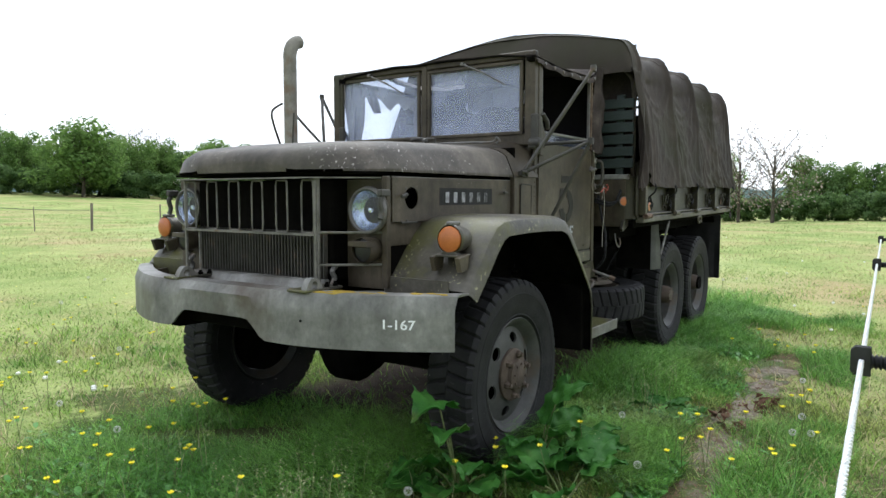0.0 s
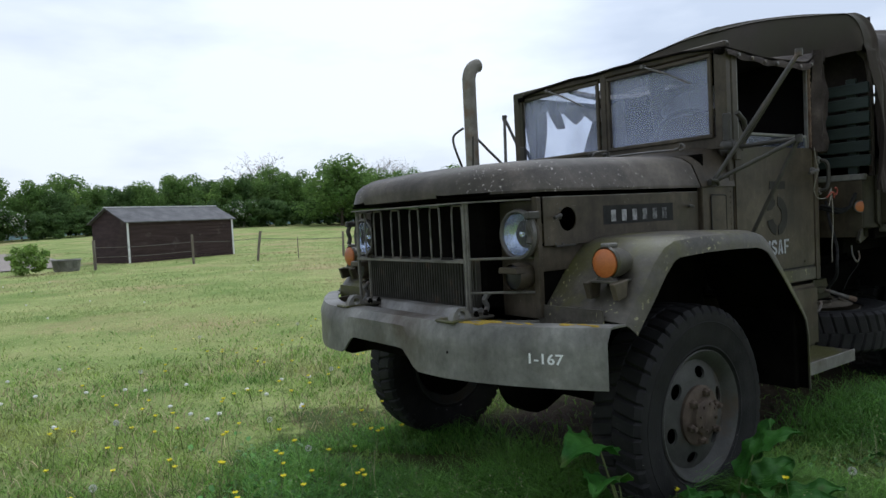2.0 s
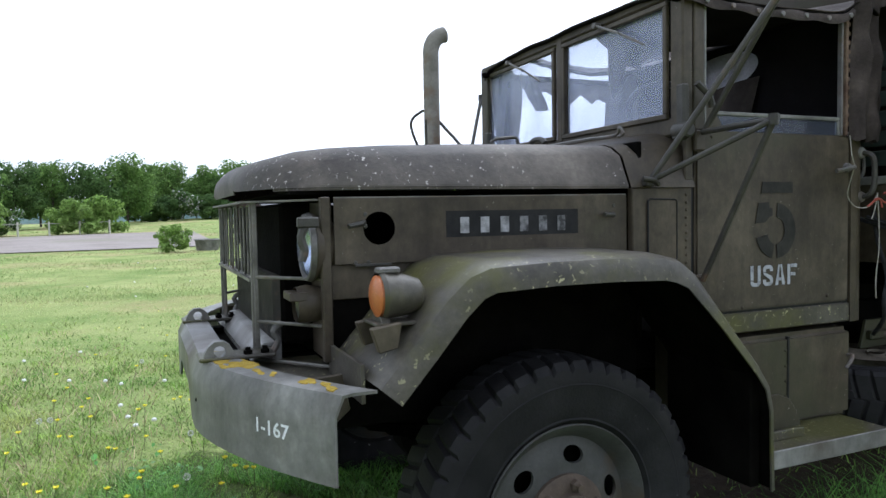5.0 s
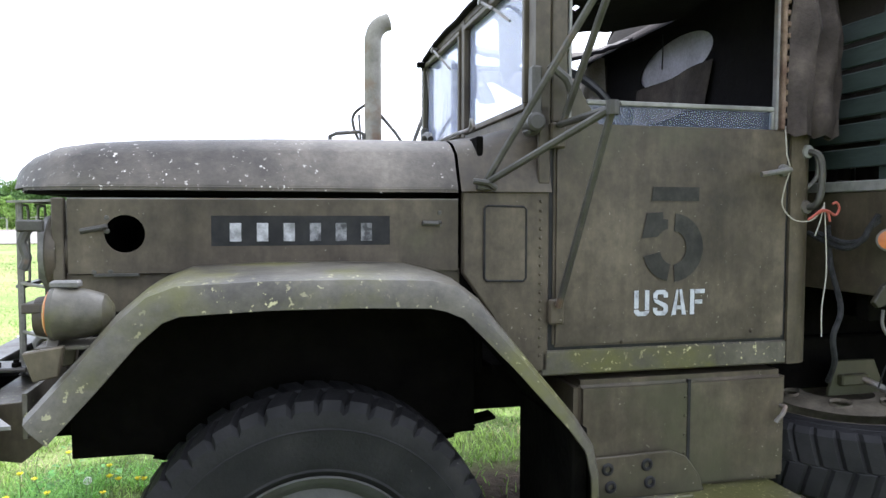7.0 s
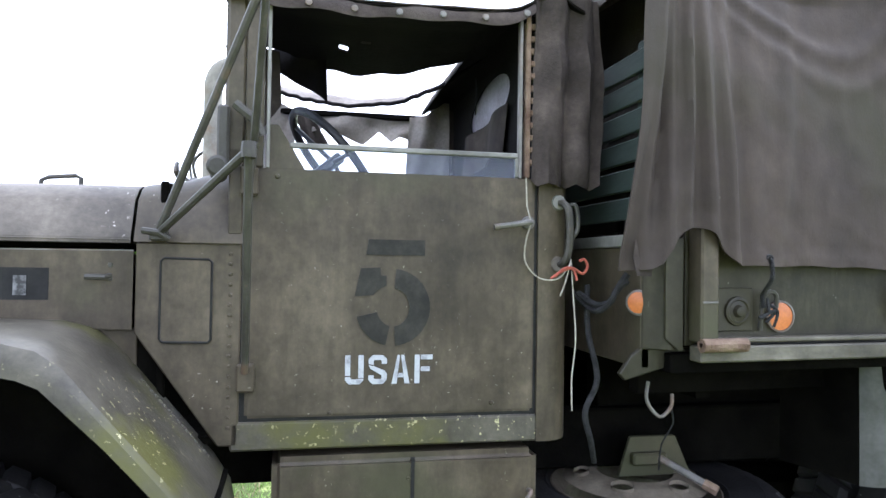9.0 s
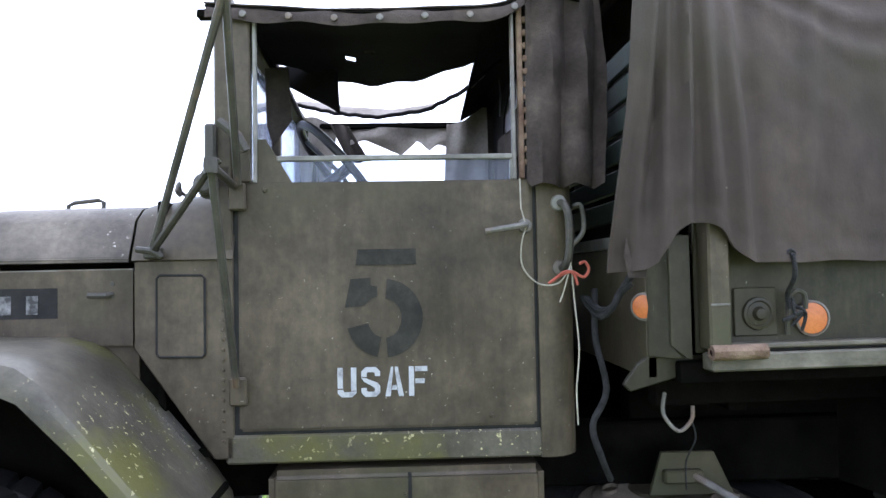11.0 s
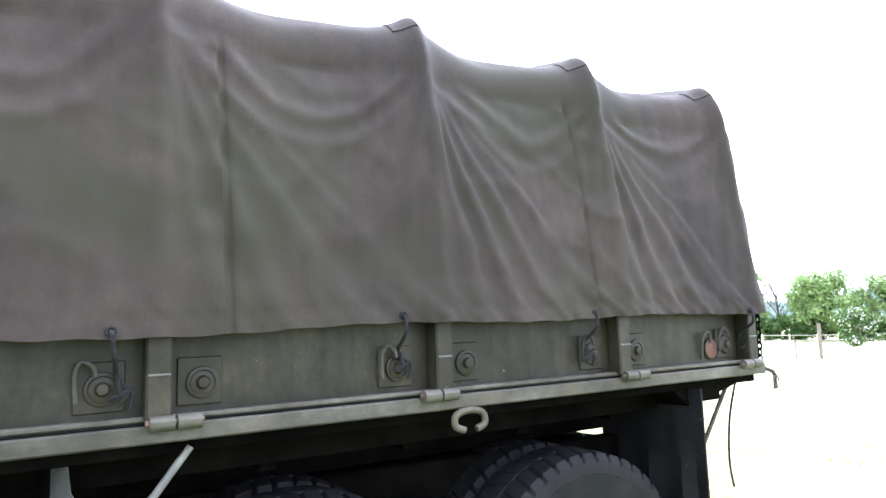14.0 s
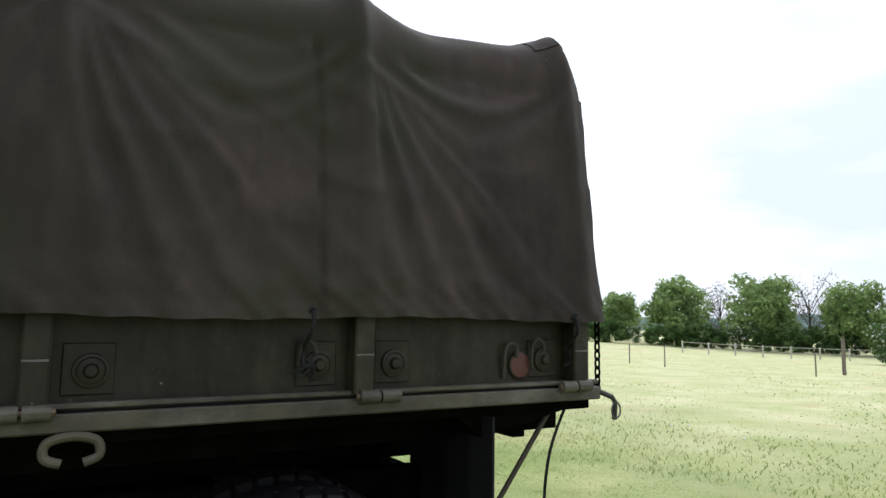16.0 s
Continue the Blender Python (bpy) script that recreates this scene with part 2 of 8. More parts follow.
TWINE = mat("pale_twine", (0.26, 0.24, 0.20), (0.42, 0.40, 0.35), 0.9, scale=60.0)
REDTWINE = mat("red_twine", (0.24, 0.06, 0.042), (0.36, 0.095, 0.07), 0.85, scale=60.0)
PLASTIC = mat("black_plastic", (0.012, 0.012, 0.013), (0.024, 0.024, 0.025), 0.35, scale=20.0, bump=0.05)
WOODPOST = mat("grey_post_wood", (0.12, 0.10, 0.08), (0.24, 0.21, 0.18), 0.9, scale=6.0, bump=0.5, bscale=30, stretch=(4, 4, 0.4))
PALEPOST = mat("pale_post_wood", (0.40, 0.38, 0.34), (0.58, 0.56, 0.50), 0.9, scale=6.0, bump=0.3, stretch=(4, 4, 0.4))
SHEDWOOD = mat("dark_brown_boards", (0.030, 0.017, 0.016), (0.058, 0.036, 0.034), 0.8, scale=2.0, bump=0.4, bscale=20, stretch=(0.3, 1, 4), stain=(0.11, 0.09, 0.085), stain_at=(0.6, 0.74))
SHEDROOF = mat("grey_felt_roof", (0.10, 0.10, 0.105), (0.17, 0.17, 0.175), 0.9, scale=2.0, bump=0.3)
WHITEWOOD = mat("white_trim_paint", (0.62, 0.62, 0.62), (0.78, 0.78, 0.78), 0.6, scale=6.0)
GRASSM = mat("grass_blades", (0.120, 0.255, 0.042), (0.335, 0.445, 0.110), 0.5, scale=0.9, bump=0.0, stain=(0.44, 0.41, 0.15), stain_scale=0.6, stain_at=(0.50, 0.74), island=0.62, spec=0.3, transl=0.3)
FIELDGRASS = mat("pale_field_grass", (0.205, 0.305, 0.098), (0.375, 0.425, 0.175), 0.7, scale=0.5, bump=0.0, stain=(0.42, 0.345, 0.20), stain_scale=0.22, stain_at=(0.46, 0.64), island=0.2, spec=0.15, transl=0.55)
# field grass with glare put in as a paler base colour
PALEGRASS = mat("glare_pale_grass", (0.36, 0.45, 0.17), (0.56, 0.58, 0.29), 0.7, scale=0.5, bump=0.0, stain=(0.58, 0.50, 0.28), stain_scale=0.2, stain_at=(0.50, 0.68), island=0.2, spec=0.15, transl=0.6)
TALLGRASS = mat("tall_grass_blades", (0.088, 0.235, 0.035), (0.215, 0.41, 0.080), 0.45, scale=1.2, bump=0.0, stain=(0.13, 0.16, 0.045), stain_scale=1.0, stain_at=(0.55, 0.72), island=0.62, spec=0.35, transl=0.3)
DOCK = mat("dock_leaf", (0.030, 0.12, 0.018), (0.075, 0.22, 0.034), 0.5, scale=7.0, bump=0.3, bscale=25, spec=0.22, transl=0.35, stain=(0.09, 0.13, 0.03), stain_scale=6.0, stain_at=(0.58, 0.72))
STEM = mat("weed_stem", (0.10, 0.14, 0.04), (0.16, 0.17, 0.07), 0.7, scale=20.0)
DEADWEED = mat("dead_dock_stalk", (0.13, 0.065, 0.04), (0.24, 0.14, 0.095), 0.9, scale=20.0)
YELLOW = mat("buttercup_petal", (0.78, 0.66, 0.01), (0.88, 0.78, 0.04), 0.4, scale=30.0, bump=0.0)
CLOCK = mat("dandelion_fluff", (0.62, 0.62, 0.58), (0.78, 0.78, 0.74), 0.95, scale=60.0, transl=0.4)
DAISY = mat("white_petal", (0.70, 0.70, 0.66), (0.82, 0.82, 0.78), 0.8, scale=60.0)
BARK = mat("bark", (0.05, 0.042, 0.032), (0.11, 0.095, 0.075), 0.95, scale=3.0, bump=0.7, bscale=14)
LEAF1 = mat("oak_leaves", (0.085, 0.165, 0.038), (0.20, 0.305, 0.085), 0.7, scale=0.6, bump=0.0, island=0.3, spec=0.15, transl=0.5)
LEAF2 = mat("dark_leaves", (0.062, 0.12, 0.036), (0.145, 0.225, 0.075), 0.7, scale=0.6, bump=0.0, island=0.3, spec=0.15, transl=0.5)
LEAF3 = mat("young_leaves", (0.17, 0.28, 0.06), (0.29, 0.40, 0.12), 0.7, scale=0.6, bump=0.0, island=0.4, spec=0.2, transl=0.5)
LEAF4 = mat("grey_budding_twigs", (0.24, 0.205, 0.175), (0.36, 0.32, 0.25), 0.9, scale=0.6, bump=0.0, island=0.35, spec=0.1)
# leaves lightened in colour for the haze and glare past the tail
LEAF5 = mat("glare_pale_leaves", (0.20, 0.30, 0.105), (0.36, 0.46, 0.20), 0.7, scale=0.6, bump=0.0, island=0.35, spec=0.15, transl=0.6)
BLOSSOM = mat("hawthorn_blossom", (0.48, 0.48, 0.44), (0.66, 0.66, 0.62), 0.9, scale=2.0, island=0.3)
SAND = mat("arena_sand", (0.24, 0.205, 0.18), (0.33, 0.29, 0.26), 0.95, scale=0.3, bump=0.3, bscale=6, stain=(0.20, 0.19, 0.13), stain_scale=0.15)
# far woodland, blue haze of distance mixed into the base colour
BLUEHILL = mat("haze_tinted_wood", (0.2, 0.29, 0.32), (0.26, 0.35, 0.37), 1.0, scale=0.02, bump=0.0)


def glass_mat(name, tint, haze, rough, gloss):
    m = bpy.data.materials.new(name)
    m.use_nodes = True
    n, l = m.node_tree.nodes, m.node_tree.links
    b = n["Principled BSDF"]
    co, t = n.new("ShaderNodeTexCoord"), n.new("ShaderNodeTexNoise")
    t.inputs["Scale"].default_value, t.inputs["Detail"].default_value = 3.0, 6.0
    l.new(co.outputs["Object"], t.inputs["Vector"])
    r = n.new("ShaderNodeMapRange")
    r.inputs["From Min"].default_value, r.inputs["From Max"].default_value = 0.35, 0.7
    r.inputs["To Min"].default_value, r.inputs["To Max"].default_value = haze * 0.7, haze * 1.5
    l.new(t.outputs["Fac"], r.inputs["Value"])
    glossy, clear, film, add, ms = (n.new("ShaderNodeBsdfGlossy"), n.new("ShaderNodeBsdfTransparent"), n.new("ShaderNodeBsdfDiffuse"),
                                    n.new("ShaderNodeMixShader"), n.new("ShaderNodeMixShader"))
    glossy.inputs["Roughness"].default_value = rough
    clear.inputs["Color"].default_value = (*tint, 1)
    # dust film, blue because the sky's reflection is painted into it
    film.inputs["Color"].default_value = (0.55, 0.60, 0.76, 1)
    lw, pw, sc = n.new("ShaderNodeLayerWeight"), n.new("ShaderNodeMath"), n.new("ShaderNodeMath")
    lw.inputs["Blend"].default_value = 0.5
    pw.operation, sc.operation = "POWER", "MULTIPLY_ADD"
    pw.inputs[1].default_value = 4.0
    sc.inputs[1].default_value, sc.inputs[2].default_value = gloss, gloss * 0.05
    l.new(lw.outputs["Facing"], pw.inputs[0])
    l.new(pw.outputs["Value"], sc.inputs[0])
    l.new(sc.outputs["Value"], add.inputs["Fac"])
    l.new(ms.outputs["Shader"], add.inputs[1])
    l.new(glossy.outputs["BSDF"], add.inputs[2])
    l.new(r.outputs["Result"], ms.inputs["Fac"])
    l.new(clear.outputs["BSDF"], ms.inputs[1])
    l.new(film.outputs["BSDF"], ms.inputs[2])
    l.new(add.outputs["Shader"], n["Material Output"].inputs["Surface"])
    n.remove(b)
    return m


GLASS = glass_mat("dusty_sky_tinted_glass", (0.84, 0.87, 0.94), 0.26, 0.05, 0.55)
CLEAR = glass_mat("door_glass", (0.84, 0.88, 0.94), 0.05, 0.06, 0.25)
CHROME = mat("lamp_reflector", (0.75, 0.77, 0.80), (0.88, 0.89, 0.92), 0.12, metal=1.0, scale=8.0, bump=0.0, rvar=0.06)
LENS = mat("headlamp_bowl", (0.46, 0.50, 0.60), (0.80, 0.83, 0.92), 0.14, metal=1.0, scale=6.0, bump=0.30, bscale=24, rvar=0.04, stretch=(1, 5, 1))


# ---------------------------------------------------------------- building helpers
SHAPE = Matrix.Identity(4)                                  # where the part of the truck being built is set


def finish(name, bm, material, smooth=30.0, place=True):
    me = bpy.data.meshes.new(name)
    if place:
        bm.transform(SHAPE)
    bmesh.ops.recalc_face_normals(bm, faces=bm.faces[:])
    bm.to_mesh(me)
    bm.free()
    me.materials.append(material)
    if smooth:
        for p in me.polygons:
            p.use_smooth = True
        me.set_sharp_from_angle(angle=radians(smooth))
    return me


def base(name, at, label, category, group="", kind=""):
    ob = new(name)
    ob.location = at
    ob.empty_display_size = 0.1
    return tagged(ob, label, category, group, kind)


def part(name, bm, material, parent=None, label="", smooth=30.0):
    if isinstance(bm, bpy.types.Mesh):
        me = bm
        me.transform(SHAPE)
    else:
        me = finish(name, bm, material, smooth)
    ob = new(name, me)
    if parent:
        ob.parent = parent
        if parent.type == "EMPTY" and parent.parent is None:
            ob.location = -parent.location
    if label:
        ob["label"] = label
    return ob


def thing(name, bm, material, label, category, group="", kind="", smooth=30.0):
    ob = part(name, bm, material, None, "", smooth)
    return tagged(ob, label, category, group, kind)


def B():
    return bmesh.new()


def box(bm, x0, x1, y0, y1, z0, z1, bev=0.0, m=None, seg=1):
    v = [bm.verts.new((x, y, z)) for x in (x0, x1) for y in (y0, y1) for z in (z0, z1)]
    f = [bm.faces.new([v[i] for i in q]) for q in ((0, 1, 3, 2), (4, 6, 7, 5), (0, 4, 5, 1), (2, 3, 7, 6), (0, 2, 6, 4), (1, 5, 7, 3))]
    geo = v
    if bev:
        es = list({e for q in f for e in q.edges})
        r = bmesh.ops.bevel(bm, geom=es, offset=bev, segments=seg, affect="EDGES", clamp_overlap=True)
        geo = list({w for q in r["faces"] for w in q.verts} | {w for w in v if w.is_valid})
        geo = [w for w in geo if w.is_valid]
    if m is not None:
        bmesh.ops.transform(bm, matrix=m, verts=geo)
    return bm


def tube(bm, pts, r, seg=8, caps=True, smoothing=0, r_end=None):
    pts = [Vector(p) for p in pts]
    if smoothing:
        out = []
        for i in range(len(pts) - 1):
            a, b, c, d = pts[max(i - 1, 0)], pts[i], pts[i + 1], pts[min(i + 2, len(pts) - 1)]
            for k in range(smoothing):
                t = k / smoothing
                out.append(0.5 * ((2 * b) + (c - a) * t + (2 * a - 5 * b + 4 * c - d) * t * t + (3 * b - a - 3 * c + d) * t ** 3))
        pts = out + [pts[-1]]
    rings, up = [], None
    for i, p in enumerate(pts):
        d = (pts[min(i + 1, len(pts) - 1)] - pts[max(i - 1, 0)]).normalized()
        if up is None:
            up = d.orthogonal().normalized()
        up = (up - d * up.dot(d)).normalized()
        side = d.cross(up)
        rr = r if r_end is None else r + (r_end - r) * i / (len(pts) - 1)
        rings.append([bm.verts.new(p + rr * (math.cos(a) * up + math.sin(a) * side)) for a in (2 * math.pi * k / seg for k in range(seg))])
    for a, b in zip(rings, rings[1:]):
        for k in range(seg):
            bm.faces.new((a[k], a[(k + 1) % seg], b[(k + 1) % seg], b[k]))
    if caps:
        bm.faces.new(rings[0][::-1])
        bm.faces.new(rings[-1])
    return bm


def lathe(bm, prof, at=(0, 0, 0), axis=(0, -1, 0), seg=32, close=False):
    """prof: (radius, height along axis)."""
    d = Vector(axis).normalized()
    u = d.orthogonal().normalized()
    w = d.cross(u)
    at = Vector(at)
    rings = []
    for r, h in prof:
        if r < 1e-5:
            rings.append([bm.verts.new(at + d * h)])
        else:
            rings.append([bm.verts.new(at + d * h + r * (math.cos(a) * u + math.sin(a) * w)) for a in (2 * math.pi * k / seg for k in range(seg))])
    pairs = list(zip(rings, rings[1:])) + ([(rings[-1], rings[0])] if close else [])
    for a, b in pairs:
        for k in range(seg):
            k2 = (k + 1) % seg
            if len(a) == 1 and len(b) == 1:
                continue
            if len(a) == 1:
                bm.faces.new((a[0], b[k], b[k2]))
            elif len(b) == 1:
                bm.faces.new((a[k], a[k2], b[0]))
            else:
                bm.faces.new((a[k], a[k2], b[k2], b[k]))
    return bm


def prism(bm, pts, axis, a0, a1, bev=0.0):
    """pts: outline in the two other axes (in x, y, z order)."""
    def at(p, a):
        q = list(p)
        q.insert("xyz".index(axis), a)
        return q
    lo, hi = [bm.verts.new(at(p, a0)) for p in pts], [bm.verts.new(at(p, a1)) for p in pts]
    n = len(pts)
    fs = [bm.faces.new(lo[::-1]), bm.faces.new(hi)] + [bm.faces.new((lo[i], lo[(i + 1) % n], hi[(i + 1) % n], hi[i])) for i in range(n)]
    if bev:
        bmesh.ops.bevel(bm, geom=list({e for f in fs for e in f.edges}), offset=bev, segments=1, affect="EDGES", clamp_overlap=True)
    return bm


def sheet(bm, rows, thick=0.0):
    """rows: a grid of points; thick: thickness along the normals."""
    g = [[bm.verts.new(p) for p in r] for r in rows]
    fs = []
    for a, b in zip(g, g[1:]):
        for i in range(len(a) - 1):
            fs.append(bm.faces.new((a[i], a[i + 1], b[i + 1], b[i])))
    if thick:
        bm.normal_update()
        bmesh.ops.solidify(bm, geom=fs, thickness=thick)
    return bm


def ribbon(bm, pts, wdir, width, thick):
    """A flat bar along pts, its width along wdir."""
    w = Vector(wdir).normalized() * width
    return sheet(bm, [[Vector(p) for p in pts], [Vector(p) + w for p in pts]], thick)


def holed(bm, outline, centre, rx, rz, plane, at, n=48, thick=0.004, tilt=0.0):
    """A plate in the plane x, y or z = at, with a round or oval hole: outline is a closed polygon round it."""
    cx, cz = centre
    inner, outer = [], []
    m = len(outline)
    for k in range(n):
        a = 2 * math.pi * k / n
        d = (math.cos(a), math.sin(a))
        ex, ez = rx * d[0], rz * d[1]
        inner.append((cx + ex * math.cos(tilt) - ez * math.sin(tilt), cz + ex * math.sin(tilt) + ez * math.cos(tilt)))
        da = (inner[-1][0] - cx, inner[-1][1] - cz)
        best = 1e9
        for i in range(m):
            (x0, z0), (x1, z1) = outline[i], outline[(i + 1) % m]
            ux, uz = x1 - x0, z1 - z0
            det = da[0] * -uz + ux * da[1]
            if abs(det) < 1e-12:
                continue
            px, pz = x0 - cx, z0 - cz
            s = (px * -uz + ux * pz) / det
            q = (da[0] * pz - da[1] * px) / det
            if s > 0 and -1e-6 <= q <= 1 + 1e-6:
                best = min(best, s)
        outer.append((cx + da[0] * best, cz + da[1] * best))
    for px, pz in outline:
        k = min(range(n), key=lambda i: (outer[i][0] - px) ** 2 + (outer[i][1] - pz) ** 2)
        outer[k] = (px, pz)

    def at3(p):
        q = list(p)
        q.insert("xyz".index(plane), at)
        return q
    vi, vo = [bm.verts.new(at3(p)) for p in inner], [bm.verts.new(at3(p)) for p in outer]
    fs = [bm.faces.new((vi[k], vi[(k + 1) % n], vo[(k + 1) % n], vo[k])) for k in range(n)]
    bm.normal_update()
    if thick:
        bmesh.ops.solidify(bm, geom=fs, thickness=thick)
    return bm


def letters(name, body, material, parent, x0, x1, z0, z1, y, label=""):
    """Flat painted letters on a wall that faces -y."""
    cu = bpy.data.curves.new(name, "FONT")
    cu.body, cu.size = body, 1.0
    cu.resolution_u = 3
    cu.offset = 0.018
    tmp = new(name, cu)
    dg = bpy.context.evaluated_depsgraph_get()
    dg.update()
    me = bpy.data.meshes.new_from_object(tmp.evaluated_get(dg))
    bpy.data.objects.remove(tmp)
    xs, ys = [v.co.x for v in me.vertices], [v.co.y for v in me.vertices]
    ax, bx, ay, by = min(xs), max(xs), min(ys), max(ys)
    for v in me.vertices:
        v.co = (x0 + (v.co.x - ax) / (bx - ax) * (x1 - x0), y, z0 + (v.co.y - ay) / (by - ay) * (z1 - z0))
    me.materials.clear()
    me.materials.append(material)
    return part(name, me, material, parent, label)

# ---------------------------------------------------------------- the truck
CAB = Matrix(((1.125, 0, 0, -0.1875), (-0.03, 1.123, 0, 0.067), (0, 0, 1.12, -0.1284), (0, 0, 0, 1)))   # the cab is drawn smaller and set in place by this
SHAPE = CAB
YC = 0.955          # centre line of cab and bonnet
YB = 1.15           # centre line of the cargo bed
G0 = -0.03          # ground under the truck
truck = base("cargo_truck", (2.9, 1.13, G0), "weathered olive drab six-wheeled military cargo truck parked on grass", "truck")


def mir(y):
    return 2 * YC - y


# chassis rails and axles
for y in (YC - 0.36, YC + 0.36):
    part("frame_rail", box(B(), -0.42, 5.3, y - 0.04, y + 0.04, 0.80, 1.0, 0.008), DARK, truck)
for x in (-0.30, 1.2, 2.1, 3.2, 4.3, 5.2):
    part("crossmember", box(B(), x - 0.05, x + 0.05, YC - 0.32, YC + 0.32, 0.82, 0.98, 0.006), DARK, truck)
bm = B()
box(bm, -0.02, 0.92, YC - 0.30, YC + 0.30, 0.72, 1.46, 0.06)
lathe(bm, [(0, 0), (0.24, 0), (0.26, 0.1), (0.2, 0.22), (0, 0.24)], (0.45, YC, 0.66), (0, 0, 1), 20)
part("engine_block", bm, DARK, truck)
for x in (0.55, 3.65, 4.69):
    bm = B()
    tube(bm, [(x, 0.16, 0.56), (x, mir(0.16), 0.56)], 0.065, 14)
    lathe(bm, [(0, -0.2), (0.10, -0.18), (0.19, -0.06), (0.19, 0.06), (0.10, 0.18), (0, 0.2)], (x, YC + 0.1, 0.55), (0, 1, 0), 18)
    part("axle", bm, DARK, truck)
for y in (YC - 0.44, YC + 0.44):
    bm = B()
    for i in range(7):
        h = 0.60 - 0.07 * i
        sheet(bm, [[(0.53 - h + 2 * h * k / 10, y - 0.035, 0.80 - 0.025 * i - 0.06 * (1 - ((k - 5) / 5) ** 2)) for k in range(11)],
                   [(0.53 - h + 2 * h * k / 10, y + 0.035, 0.80 - 0.025 * i - 0.06 * (1 - ((k - 5) / 5) ** 2)) for k in range(11)]], 0.012)
    part("leaf_spring", bm, DARK, truck)
    bm = B()
    for i in range(8):
        h = 0.72 - 0.075 * i
        sheet(bm, [[(4.17 - h + 2 * h * k / 10, y - 0.045, 0.62 + 0.03 * i + 0.05 * (1 - ((k - 5) / 5) ** 2)) for k in range(11)],
                   [(4.17 - h + 2 * h * k / 10, y + 0.045, 0.62 + 0.03 * i + 0.05 * (1 - ((k - 5) / 5) ** 2)) for k in range(11)]], 0.012)
    part("leaf_spring", bm, DARK, truck)
part("prop_shaft", tube(B(), [(1.0, YC, 0.75), (3.7, YC, 0.60)], 0.045, 12), DARK, truck)
part("transfer_case", box(B(), 1.75, 2.2, YC - 0.25, YC + 0.3, 0.5, 0.95, 0.05), DARK, truck)
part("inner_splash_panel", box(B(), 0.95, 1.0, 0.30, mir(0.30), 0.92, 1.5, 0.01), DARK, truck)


# tyres, rims and wheels
TW = 0.25


def tyre_mesh():
    """One closed skin: the tread is cut into slanted lugs that run over both shoulders."""
    bm = B()
    h, n, step = TW / 2, 44, 6
    seg = n * step
    half = [(0.479, 0.4885, 0.03, 0.0), (0.478, 0.489, 0.45, 0.028), (0.468, 0.485, 0.84, 0.05), (0.448, 0.462, 0.98, 0.056), (0.428, 0.432, 1.01, 0.06), (0.419, 0.419, 1.0, 0.06), (0.416, 0.416, 1.02, 0.06), (0.410, 0.410, 1.0, 0.06),
            (0.36, 0.36, 1.0, 0.06), (0.312, 0.312, 0.90, 0.06), (0.306, 0.306, 0.915, 0.06), (0.300, 0.300, 0.86, 0.06), (0.262, 0.262, 0.62, 0.06)]
    rows = [(g, q, -d, sk, 0.0) for g, q, d, sk in reversed(half)] + [(0.486, 0.486, 0.0, 0.0, 0.25)] + [(g, q, d, sk, 0.5) for g, q, d, sk in half] + [(0.255, 0.255, 0.0, 0.06, 0.5)]
    rings = []
    for g, q, d, sk, off in rows:
        ring = []
        for k in range(seg):
            r = g if k % step == 0 else q
            a = 2 * math.pi * (k / step + off) / n + sk
            ring.append(bm.verts.new((r * math.cos(a), d * h, r * math.sin(a))))
        rings.append(ring)
    for i, ra in enumerate(rings):
        rb = rings[(i + 1) % len(rings)]
        for k in range(seg):
            j = (k + 1) % seg
            bm.faces.new((ra[k], ra[j], rb[j], rb[k]))
    bm.transform(Matrix.Scale(1.08, 4))
    return finish("tyre", bm, RUBBER, 24, False)


